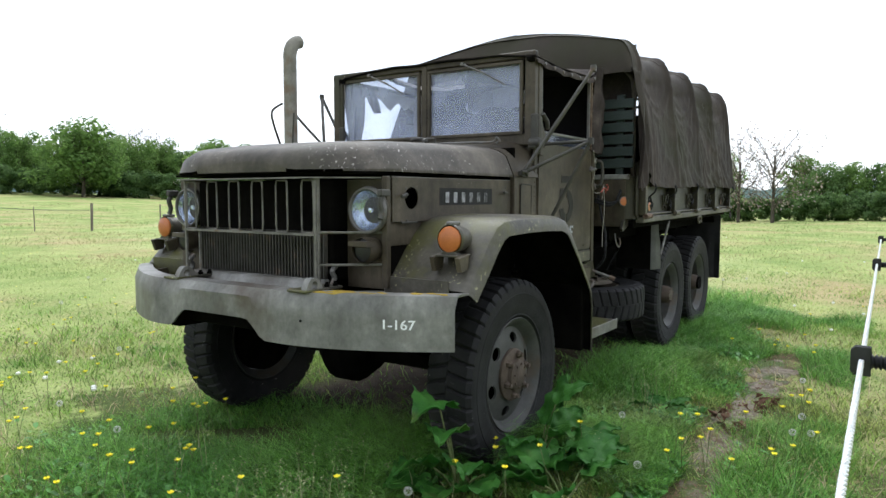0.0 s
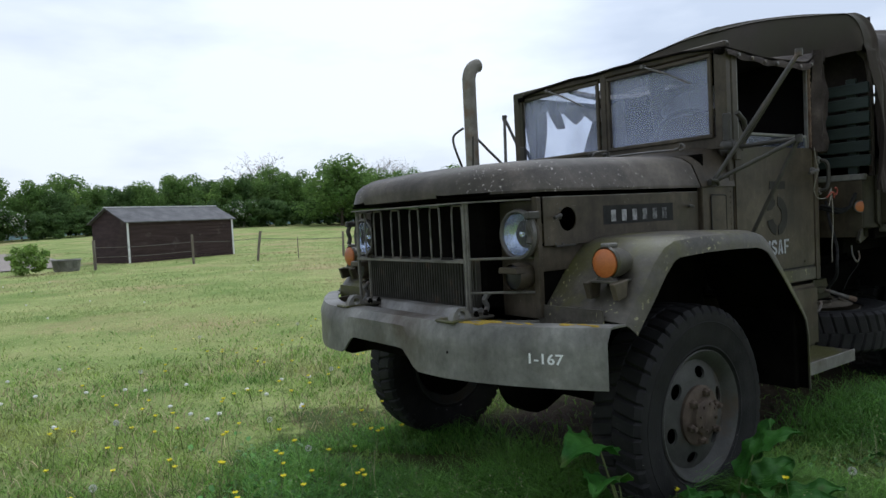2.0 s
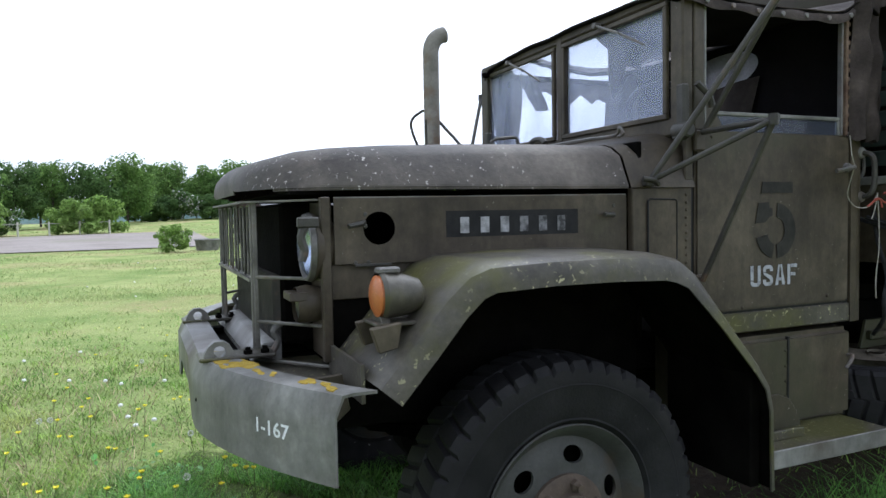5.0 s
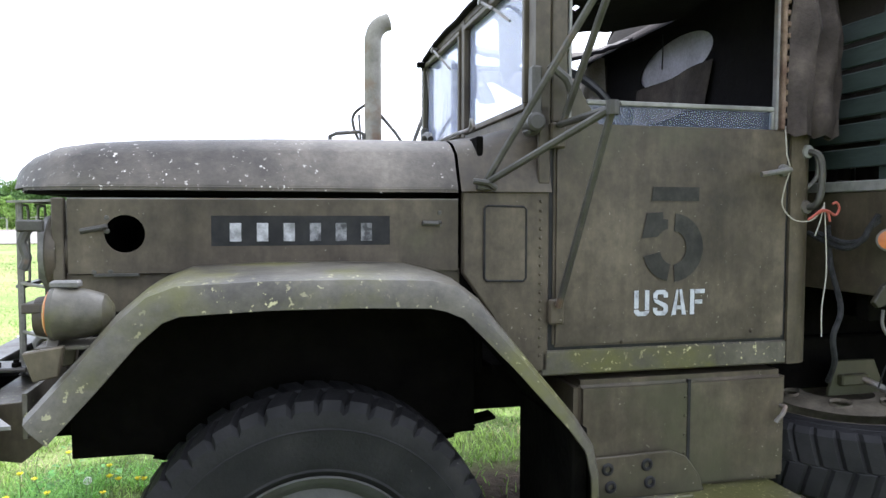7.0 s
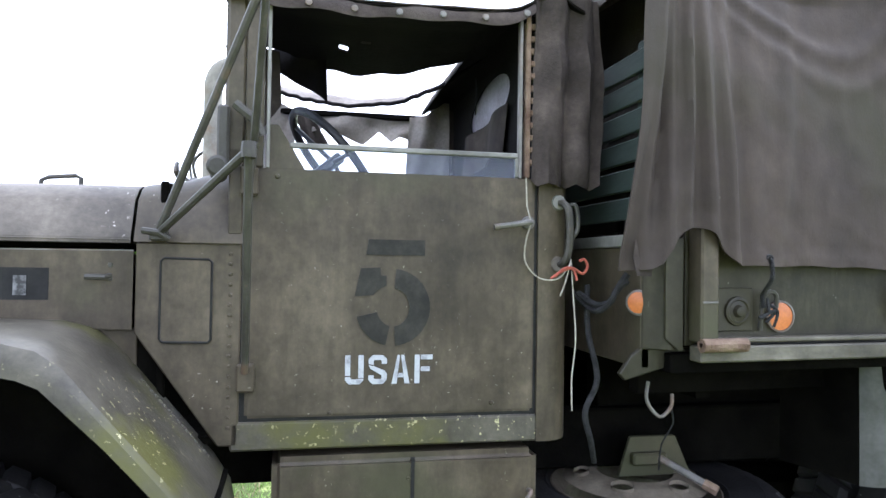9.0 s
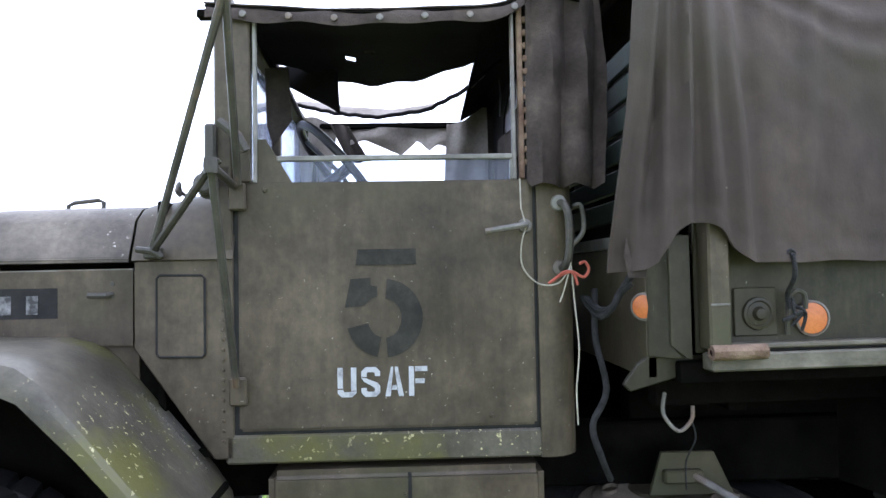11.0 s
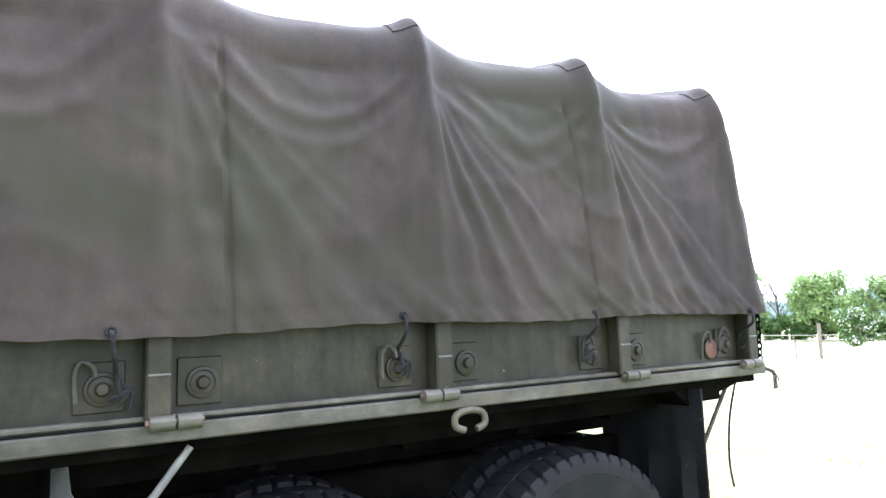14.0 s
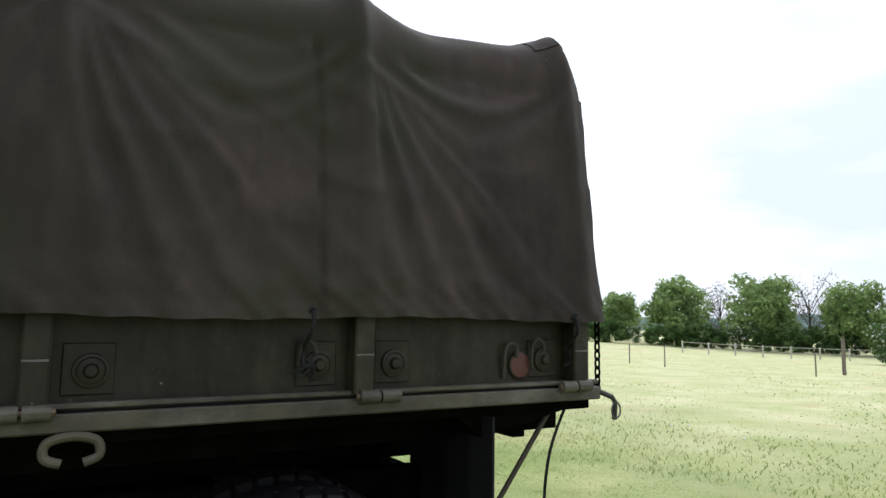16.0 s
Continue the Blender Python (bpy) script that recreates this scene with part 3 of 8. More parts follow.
def rim_mesh(dish, paint=RIM):
    """A steel disc wheel with six oval hand holes; dish: how far the disc stands behind (+) or before (-) the wheel's middle."""
    bm = B()
    h = TW / 2
    lathe(bm, [(0.272, h * 0.80), (0.288, h * 0.88), (0.292, h * 0.84), (0.268, h * 0.64), (0.252, h * 0.5), (0.248, -h * 0.5), (0.268, -h * 0.64), (0.290, -h * 0.86), (0.285, -h * 0.88),
               (0.262, -h * 0.66), (0.24, -h * 0.5), (0.24, h * 0.45), (0.256, h * 0.6)], seg=48, close=True)
    n = 6
    for s in range(n):
        a0, a1 = 2 * math.pi * s / n, 2 * math.pi * (s + 1) / n
        am = (a0 + a1) / 2
        out = []
        for i in range(9):
            out.append((0.246, a0 + (a1 - a0) * i / 8))
        for i in range(9):
            out.append((0.130, a1 + (a0 - a1) * i / 8))
        hole = [(0.188 + 0.027 * math.cos(t), am + 0.030 / 0.188 * math.sin(t) * 1.25) for t in (math.pi * 2 * k / 24 for k in range(24))]
        ring = []
        for k in range(24):
            t = math.pi * 2 * k / 24
            dr, da = 0.058 * math.cos(t), (a1 - a0) / 2 * math.sin(t)
            m = max(abs(math.cos(t)), abs(math.sin(t)))
            ring.append((0.188 + dr / m, am + da / m))

        def p(ra):
            r, a = ra
            k = (0.246 - r) / 0.116
            return (r * math.cos(a), dish + 0.028 * math.sin(k * math.pi / 2) * (-1 if dish < 0 else 1), r * math.sin(a))
        hi, ro = [bm.verts.new(p(q)) for q in hole], [bm.verts.new(p(q)) for q in ring]
        hb = [bm.verts.new(Vector(v.co) + Vector((0, 0.012, 0))) for v in hi]
        for k in range(24):
            j = (k + 1) % 24
            bm.faces.new((hi[k], hi[j], ro[j], ro[k]))
            bm.faces.new((hi[k], hi[j], hb[j], hb[k]))
    bmesh.ops.remove_doubles(bm, verts=bm.verts[:], dist=0.0015)
    bm.transform(Matrix.Scale(1.08, 4))
    return finish("rim", bm, paint, 35, False)


def hub_mesh(y0, long):
    bm = B()
    lathe(bm, [(0.132, y0 + 0.014), (0.134, y0 - 0.012), (0.120, y0 - 0.020), (0.082, y0 - 0.022), (0.078, y0 - long * 0.8), (0.062, y0 - long), (0, y0 - long)], axis=(0, 1, 0), seg=28)
    for k in range(6):
        a = 2 * math.pi * (k + 0.5) / 6
        c = (0.104 * math.cos(a), 0, 0.104 * math.sin(a))
        lathe(bm, [(0.019, y0 - 0.018), (0.019, y0 - 0.036), (0.012, y0 - 0.044), (0.012, y0 - 0.055), (0, y0 - 0.055)], c, (0, 1, 0), 6)
    for k in range(8):
        a = 2 * math.pi * k / 8
        lathe(bm, [(0.007, y0 - long + 0.012), (0.007, y0 - long - 0.006), (0, y0 - long - 0.006)], (0.058 * math.cos(a), 0, 0.058 * math.sin(a)), (0, 1, 0), 6)
    bm.transform(Matrix.Scale(1.08, 4))
    return finish("hub", bm, HUBM, 35, False)


TYRE, RIM_OUT, RIM_IN = tyre_mesh(), rim_mesh(-0.055), rim_mesh(0.085)
DRUM = finish("brake_drum", lathe(B(), [(0, 0), (0.245, 0), (0.25, 0.015), (0.25, 0.10), (0, 0.10)], axis=(0, 1, 0), seg=28), DARK, 35, False)
HUB_F, HUB_R = hub_mesh(-0.085, 0.05), hub_mesh(0.03, 0.15)


def wheel(x, y, z, rim, hub, turn, flip=False, name="wheel", lay=None, label=""):
    e = new(name)
    e.empty_display_size = 0.1
    e.parent = truck
    e.matrix_local = Matrix.Translation(Vector((x, y, z)) - truck.location) @ (lay or pose(0, 0, 0, 0, turn, 180 if flip else 0))
    if label:
        e["label"] = label
    for nm, me in (("tyre", TYRE), ("rim", rim)) + ((("hub", hub),) if hub else ()):
        o = new(nm, me)
        o.parent = e
    if hub:
        o = new("brake_drum", DRUM)
        o.parent = e
        o.location = (0, 0.0 if rim is RIM_OUT else 0.145, 0)
    return e


for flip in (False, True):
    wheel(0.39, 2.26 - 0.15 if flip else 0.15, 0.492, RIM_OUT, HUB_F, 12, flip, "front_wheel", label="single front wheel with grey steel rim")
    for x, tn in ((3.92, 25), (5.09, 50)):
        wheel(x, 2.26 - 0.25 if flip else 0.25, 0.50, RIM_IN, HUB_R, tn, flip, "rear_outer_wheel")
        wheel(x, 2.26 - 0.56 if flip else 0.56, 0.50, RIM_IN, None, tn + 9, flip, "rear_inner_wheel")
wheel(2.60, 0.54, 0.605, rim_mesh(0.128, SPARERIM), None, 0, False, "spare_wheel", pose(0, 0, 0, 90, 0, 20), "spare wheel lying flat under the cargo bed")
bm = B()
prism(bm, [(2.40, 0.80), (2.66, 0.80), (2.60, 0.93), (2.44, 0.93)], "y", 0.445, 0.460, 0.002)
box(bm, 2.44, 2.56, 0.42, 0.46, 0.84, 0.88, 0.006)
part("spare_carrier_bracket", bm, OLIVE, truck)
part("spare_carrier_shaft", tube(B(), [(2.53, 0.43, 0.865), (2.64, 0.31, 0.80)], 0.012, 10), STEEL, truck)
part("spare_carrier_shaft", tube(B(), [(2.628, 0.323, 0.807), (2.655, 0.293, 0.791)], 0.018, 6), RUST, truck)


# bumper: a bent channel, cut out for the radiator, ends swept back
def bump_x(y):
    d = abs(y - YC)
    deep, power = (0.265, 1.7) if y < YC else (0.32, 1.5)     # the far end was once knocked back
    return -0.465 + (0.0 if d < 0.42 else deep * ((d - 0.42) / 0.67) ** power)


ys = [YC + (-1.09 + 2.18 * i / 60) for i in range(61)]


def bump_low(y):
    d = abs(y - YC)
    lo = 0.818
    if d < 0.20:
        return lo + 0.085
    if d < 0.33:
        return lo + 0.085 * (0.5 + 0.5 * math.cos(math.pi * (d - 0.20) / 0.13))
    return lo


bm = B()
sheet(bm, [[(bump_x(y) + 0.02 * (k > 4), y, bump_low(y) + (1.022 - bump_low(y)) * k / 5 + (0.006 if k == 5 else 0)) for y in ys] for k in range(6)] +
      [[(bump_x(y) + d, y, 1.03) for y in ys] for d in (0.04, 0.10)], 0.008)
bumper = part("bumper", bm, BUMPER, truck, "faded grey-green steel front bumper")
for y in (-0.128, mir(-0.128)):
    for z in (0.86, 0.94, 0.99):
        part("bumper_bolt", lathe(B(), [(0.008, 0), (0.006, 0.006), (0, 0.007)], (bump_x(y + (0.012 if y < YC else -0.012)) + 0.004, y + (0.012 if y < YC else -0.012), z), (-1, -0.3 if y < YC else 0.3, 0), 8), DARK, bumper)
part("bumper_bolt", lathe(B(), [(0.006, 0), (0.005, 0.003), (0, 0.004)], (-0.470, 0.42, 0.925), (-1, 0, 0), 10), DARK, bumper)
t = letters("bumper_marking", "1-167", BUMPERWHITE, bumper, 0, 1, 0, 1, 0, "worn white stencilled number")
for v in t.data.vertices:
    u, w = (v.co.x + 0.1875) / 1.125, (v.co.z + 0.1284) / 1.12
    y = 0.100 - 0.112 * u
    v.co = (bump_x(y) - 0.0105, y, 0.905 + 0.040 * w - 0.002 * u)
t.data.transform(SHAPE)
for k in range(34):                                          # crusts of lichen on the upper flange
    y = (0.30 + 0.22 * random.random()) if k < 20 else (-0.08 + 0.40 * random.random())
    r = (0.012 + 0.024 * random.random()) * (1.25 if k < 20 else 0.6)
    cx = bump_x(y) + 0.045 + 0.04 * random.random()
    ring = [(cx + r * 0.7 * (0.7 + 0.5 * random.random()) * math.cos(a), y + r * 1.5 * (0.7 + 0.5 * random.random()) * math.sin(a)) for a in (2 * math.pi * j / 13 for j in range(13))]
    part("lichen_patch", prism(B(), ring, "z", 1.0335 + 0.0001 * k, 1.0365 + 0.0001 * k), YELLOWLICHEN, bumper, "yellow lichen crust")
for y in (0.455, 1.28):                                # lifting eyes on the bumper
    eye = [(-0.450, 1.03), (-0.350, 1.03), (-0.355, 1.05), (-0.372, 1.080), (-0.39, 1.092), (-0.415, 1.092), (-0.433, 1.078), (-0.445, 1.055)]
    sh = part("bumper_shackle", holed(B(), eye, (-0.402, 1.062), 0.017, 0.017, "y", y - 0.016, 24, 0.032), BUMPER, truck, "upright lifting eye plate")
    part("shackle_bracket", box(B(), -0.46, -0.24, y - 0.055, y + 0.055, 1.034, 1.046, 0.004), FENDER, sh)
    for dx in (-0.32, -0.27):
        part("shackle_bolt", lathe(B(), [(0.013, 0), (0.013, 0.012), (0.008, 0.013), (0.008, 0.022), (0, 0.022)], (dx, y - 0.035, 1.045), (0, 0, 1), 6), DARK, sh)
part("bumper_gusset", prism(B(), [(-0.26, 1.02), (-0.12, 1.03), (-0.10, 0.93), (-0.16, 0.88), (-0.26, 0.90)], "y", 0.10, 0.112, 0.002), OLIVE, truck)
part("bumper_gusset", prism(B(), [(-0.26, 1.02), (-0.12, 1.03), (-0.10, 0.93), (-0.16, 0.88), (-0.26, 0.90)], "y", mir(0.112), mir(0.10), 0.002), OLIVE, truck)
part("front_apron", box(B(), -0.30, -0.08, 0.16, mir(0.16), 0.985, 0.995, 0.002), FENDER, truck)

# radiator and brush guard
bm = B()
box(bm, -0.20, -0.06, 0.50, mir(0.50), 1.05, 1.50, 0.01)
part("radiator_core", bm, DARK, truck)
for i in range(44):
    y = 0.53 + (mir(0.53) - 0.53) * i / 43
    part("radiator_fin", box(B(), -0.225, -0.20, y - 0.0026, y + 0.0026, 1.06, 1.27), TUBE, truck, "", 0)
part("radiator_pan", prism(B(), [(-0.30, 1.00), (-0.26, 1.055), (-0.20, 1.06), (-0.20, 0.99)], "y", 0.52, mir(0.52), 0.003), BUMPER, truck)
GX = -0.285                                                 # plane of the middle grille
GY0, GY1 = 0.515, mir(0.515)


def gpt(y, z):
    """A place on the guard: the middle is flat, the wings sweep back."""
    d = max(0.0, GY0 - y, y - GY1)
    return (GX + 0.80 * d, y, z)


guard = part("brush_guard_frame", ribbon(B(), [gpt(y, 1.508) for y in (0.285, 0.40, 0.515, 0.7, 0.955, 1.2, 1.395, 1.51, 1.625)], (-1, 0, 0), 0.03, 0.006), GUARD, truck, "welded steel brush guard")
bm = B()
box(bm, GX - 0.012, GX + 0.012, GY0, GY1, 1.255, 1.265)
part("guard_bar", bm, GUARD, guard)
for k in range(6):
    y = 0.56 + 0.158 * k
    part("grille_loop", tube(B(), [(GX, y - 0.034, 1.49), (GX, y - 0.036, 1.30), (GX, y - 0.033, 1.268), (GX, y + 0.033, 1.268), (GX, y + 0.036, 1.30), (GX, y + 0.036, 1.47), (GX, y + 0.03, 1.495),
                                      (GX, y - 0.03, 1.495), (GX, y - 0.034, 1.47)], 0.0042, 6), GUARD, guard)
for y in (GY0, GY1, mir(0.62)):
    w = 0.006 if y in (GY0, GY1) else 0.004
    z1 = 1.505 if y in (GY0, GY1) else 1.262
    part("guard_post", box(B(), GX - 0.006, GX + 0.006, y - w, y + w, 1.0, z1, 0.002), GUARD, guard)
for s in (0, 1):
    def sy(y):
        return mir(y) if s else y
    for y in (0.505, 0.285):
        a = gpt(sy(y), 0)
        part("guard_post", box(B(), a[0] - 0.007, a[0] + 0.007, a[1] - 0.004, a[1] + 0.004, 1.01, 1.505, 0.002), GUARD, guard)
    a = gpt(sy(0.41), 0)
    part("guard_post", box(B(), a[0] + 0.10, a[0] + 0.14, a[1] - 0.02, a[1] + 0.02, 1.02, 1.5, 0.002), OLIVE, guard)
    for z in (1.27, 1.13, 1.01):
        part("guard_bar", tube(B(), [gpt(sy(y), z) for y in (0.285, 0.40, 0.51)], 0.0055, 6), GUARD, guard)
    # head lamp and the smaller blackout lamp below it
    y = sy(0.345)
    x = -0.14
    lamp = part("headlamp_shell", lathe(B(), [(0.095, -0.02), (0.104, 0.0), (0.10, 0.012), (0.09, 0.012), (0.09, 0.0), (0.078, -0.06), (0.04, -0.11), (0, -0.115)], (x, y, 1.365), (-1, 0, 0), 32), OLIVE, truck, "round headlamp")
    part("headlamp_rim", lathe(B(), [(0.104, 0.004), (0.100, 0.018), (0.092, 0.020), (0.086, 0.010)], (x, y, 1.365), (-1, 0, 0), 32), STEEL, lamp, "dull bright rim")
    part("headlamp_reflector", lathe(B(), [(0.088, 0.006), (0.074, -0.020), (0.050, -0.042), (0.022, -0.053), (0, -0.054)], (x, y, 1.365), (-1, 0, 0), 32), LENS, lamp, "bright bowl behind the glass")
    part("headlamp_bulb", lathe(B(), [(0.012, -0.05), (0.014, -0.02), (0.010, -0.008), (0, -0.006)], (x, y, 1.365), (-1, 0, 0), 12), CHROME, lamp)
    part("headlamp_lens", lathe(B(), [(0.089, 0.006), (0.076, 0.020), (0.046, 0.031), (0, 0.035)], (x, y, 1.365), (-1, 0, 0), 32), CLEAR, lamp, "clear bowed glass")
    low = part("blackout_lamp_shell", lathe(B(), [(0.052, 0.03), (0.058, 0.0), (0.05, -0.05), (0.02, -0.08), (0, -0.08)], (x - 0.02, y, 1.195), (-1, 0, 0), 24), OLIVE, truck)
    part("blackout_lamp_visor", prism(B(), [(y - 0.055, 1.21), (y + 0.055, 1.21), (y + 0.05, 1.235), (y - 0.05, 1.235)], "x", x - 0.075, x - 0.02, 0.003), OLIVE, low)
    part("blackout_lamp_lens", lathe(B(), [(0.05, 0.018), (0.03, 0.024), (0, 0.026)], (x - 0.02, y, 1.195), (-1, 0, 0), 20), PLASTIC, low)
    bm = B()
    yy = sy(0.24)
    tube(bm, [(-0.17, yy, 1.44), (-0.19, yy, 1.40), (-0.18, yy, 1.36), (-0.19, yy, 1.33)], 0.012, 8, True, 3)
    box(bm, -0.20, -0.14, yy - 0.015, yy + 0.012, 1.425, 1.455, 0.004)
    part("guard_hook", bm, TUBE, truck)
    yy = sy(0.47)
    bm = B()
    tube(bm, [(-0.25, yy, 1.02), (-0.22, yy, 1.07), (-0.235, yy, 1.10), (-0.21, yy, 1.125)], 0.011, 8, True, 3)
    part("guard_latch", bm, STEEL, truck)
    part("front_bulkhead", box(B(), -0.105, -0.09, min(sy(0.29), sy(0.50)), max(sy(0.29), sy(0.50)), 1.02, 1.50, 0.003), OLIVE, truck)

# bonnet: a rounded lid with swept front
HN = 30


def hood_row(x, half, zs, zt, rr):
    pts = []
    for i in range(HN + 1):
        t = -1 + 2 * i / HN
        y = YC + half * t
        e = max(0.0, (abs(t) * half - (half - rr)) / rr)
        z = zt - (zt - zs) * (1 - math.sqrt(max(0.0, 1 - min(e, 1.0) ** 2))) + 0.018 * (1 - t * t)
        pts.append((x, y, z))
    return pts


rows = [[(x + 0.004, y, 1.533) for x, y, z in hood_row(-0.315, 0.30, 1.545, 1.555, 0.12)]]   # turned-down front edge
for x, half, zs, zt, rr in ((-0.315, 0.30, 1.545, 1.555, 0.12), (-0.312, 0.36, 1.54, 1.585, 0.14), (-0.285, 0.45, 1.54, 1.612, 0.16), (-0.235, 0.55, 1.54, 1.628, 0.17), (-0.15, 0.635, 1.54, 1.650, 0.17),
                            (-0.05, 0.685, 1.54, 1.660, 0.17), (0.10, 0.70, 1.54, 1.669, 0.165), (0.4, 0.705, 1.54, 1.679, 0.16), (0.7, 0.71, 1.54, 1.684, 0.16), (0.935, 0.715, 1.54, 1.685, 0.16)):
    rows.append(hood_row(x, half, zs, zt, rr))
bm = sheet(B(), rows, 0.004)
hood = part("bonnet", bm, HOOD, truck, "weathered rounded bonnet with lichen spots", 50)
bm = B()
ribbon(bm, [(x, YC - h - 0.002, 1.533) for x, h in ((-0.235, 0.55), (-0.15, 0.635), (-0.05, 0.685), (0.1, 0.70), (0.4, 0.705), (0.7, 0.71), (0.935, 0.715))], (0, 0, 1), 0.014, 0.004)
part("bonnet_lip", bm, HOOD, hood)
bm = B()
ribbon(bm, [(x, YC + h + 0.002, 1.533) for x, h in ((-0.235, 0.55), (-0.15, 0.635), (-0.05, 0.685), (0.1, 0.70), (0.4, 0.705), (0.7, 0.71), (0.935, 0.715))], (0, 0, 1), 0.014, 0.004)
part("bonnet_lip", bm, HOOD, hood)
part("bonnet_handle", tube(B(), [(0.60, 0.60, 1.665), (0.605, 0.60, 1.725), (0.625, 0.60, 1.735), (0.70, 0.60, 1.742), (0.715, 0.60, 1.735), (0.715, 0.60, 1.668)], 0.007, 8, True), TUBE, hood)
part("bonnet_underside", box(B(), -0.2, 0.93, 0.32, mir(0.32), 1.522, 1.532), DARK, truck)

# bonnet side panels, with the round opening
for s in (0, 1):
    y = mir(0.262) if s else 0.262
    w = -1 if s else 1
    panel = part("bonnet_side_panel", holed(B(), [(-0.09, 1.315), (0.94, 1.308), (0.94, 1.512), (-0.09, 1.508)], (0.046, 1.418), 0.0495, 0.0495, "y", y, 48, 0.006), OLIVE, truck,
                 "" if s else "olive side panel with a round opening")
    part("panel_edge", ribbon(B(), [(-0.09, y - 0.004 * w, 1.505), (0.3, y - 0.004 * w, 1.506), (0.94, y - 0.004 * w, 1.509)], (0, 0, 1), 0.007, 0.003), STEEL, panel)
    part("lower_side_panel", box(B(), -0.10, 0.95, min(y + 0.012 * w, y + 0.018 * w), max(y + 0.012 * w, y + 0.018 * w), 1.21, 1.312, 0.002), OLIVE, truck)
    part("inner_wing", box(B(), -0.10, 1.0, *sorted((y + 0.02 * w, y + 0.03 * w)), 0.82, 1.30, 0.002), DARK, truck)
    part("inner_wing_front", box(B(), -0.11, -0.10, *sorted((y - 0.30 * w, y + 0.02 * w)), 0.98, 1.08), FENDER, truck)
    part("front_corner_post", box(B(), -0.128, -0.10, min(y - 0.006 * w, y + 0.022 * w), max(y - 0.006 * w, y + 0.022 * w), 1.03, 1.512, 0.003), OLIVE, truck)
    for x in (0.0, 0.885):
        part("panel_latch", tube(B(), [(x - 0.055, y - 0.03 * w, 1.425 + (0.02 if x > 0.5 else 0)), (x - 0.01, y - 0.022 * w, 1.434 + (0.01 if x > 0.5 else 0)), (x, y - 0.004 * w, 1.437 + (0.01 if x > 0.5 else 0))], 0.0075, 8), TUBE, panel)
    for x, z in ((0.003, 1.46), (0.003, 1.425), (0.885, 1.475), (0.885, 1.44), (-0.03, 1.318), (0.01, 1.318), (0.68, 1.318), (0.72, 1.318)):
        part("panel_bolt", lathe(B(), [(0.008, 0), (0.006, 0.005), (0, 0.006)], (x, y - 0.003 * w, z), (0, -w, 0), 8), TUBE, panel)
    part("panel_hinge", box(B(), -0.03, 0.08, min(y, y - 0.012 * w), max(y, y - 0.012 * w), 1.306, 1.314, 0.001), TUBE, panel)
    part("panel_hinge", box(B(), 0.70, 0.82, min(y, y - 0.012 * w), max(y, y - 0.012 * w), 1.304, 1.312, 0.001), TUBE, panel)
    if not s:
        part("number_panel", box(B(), 0.260, 0.741, y - 0.0065, y - 0.0045, 1.384, 1.466), STENCIL, panel, "dark painted panel with worn pale number bars")
        for k in range(6):
            x = 0.3075 + 0.0704 * k
            part("number_bar", box(B(), x, x + 0.030, y - 0.009, y - 0.0075, 1.396, 1.446), NUMBERPAINT if k < 3 else FADEDPAINT, panel)

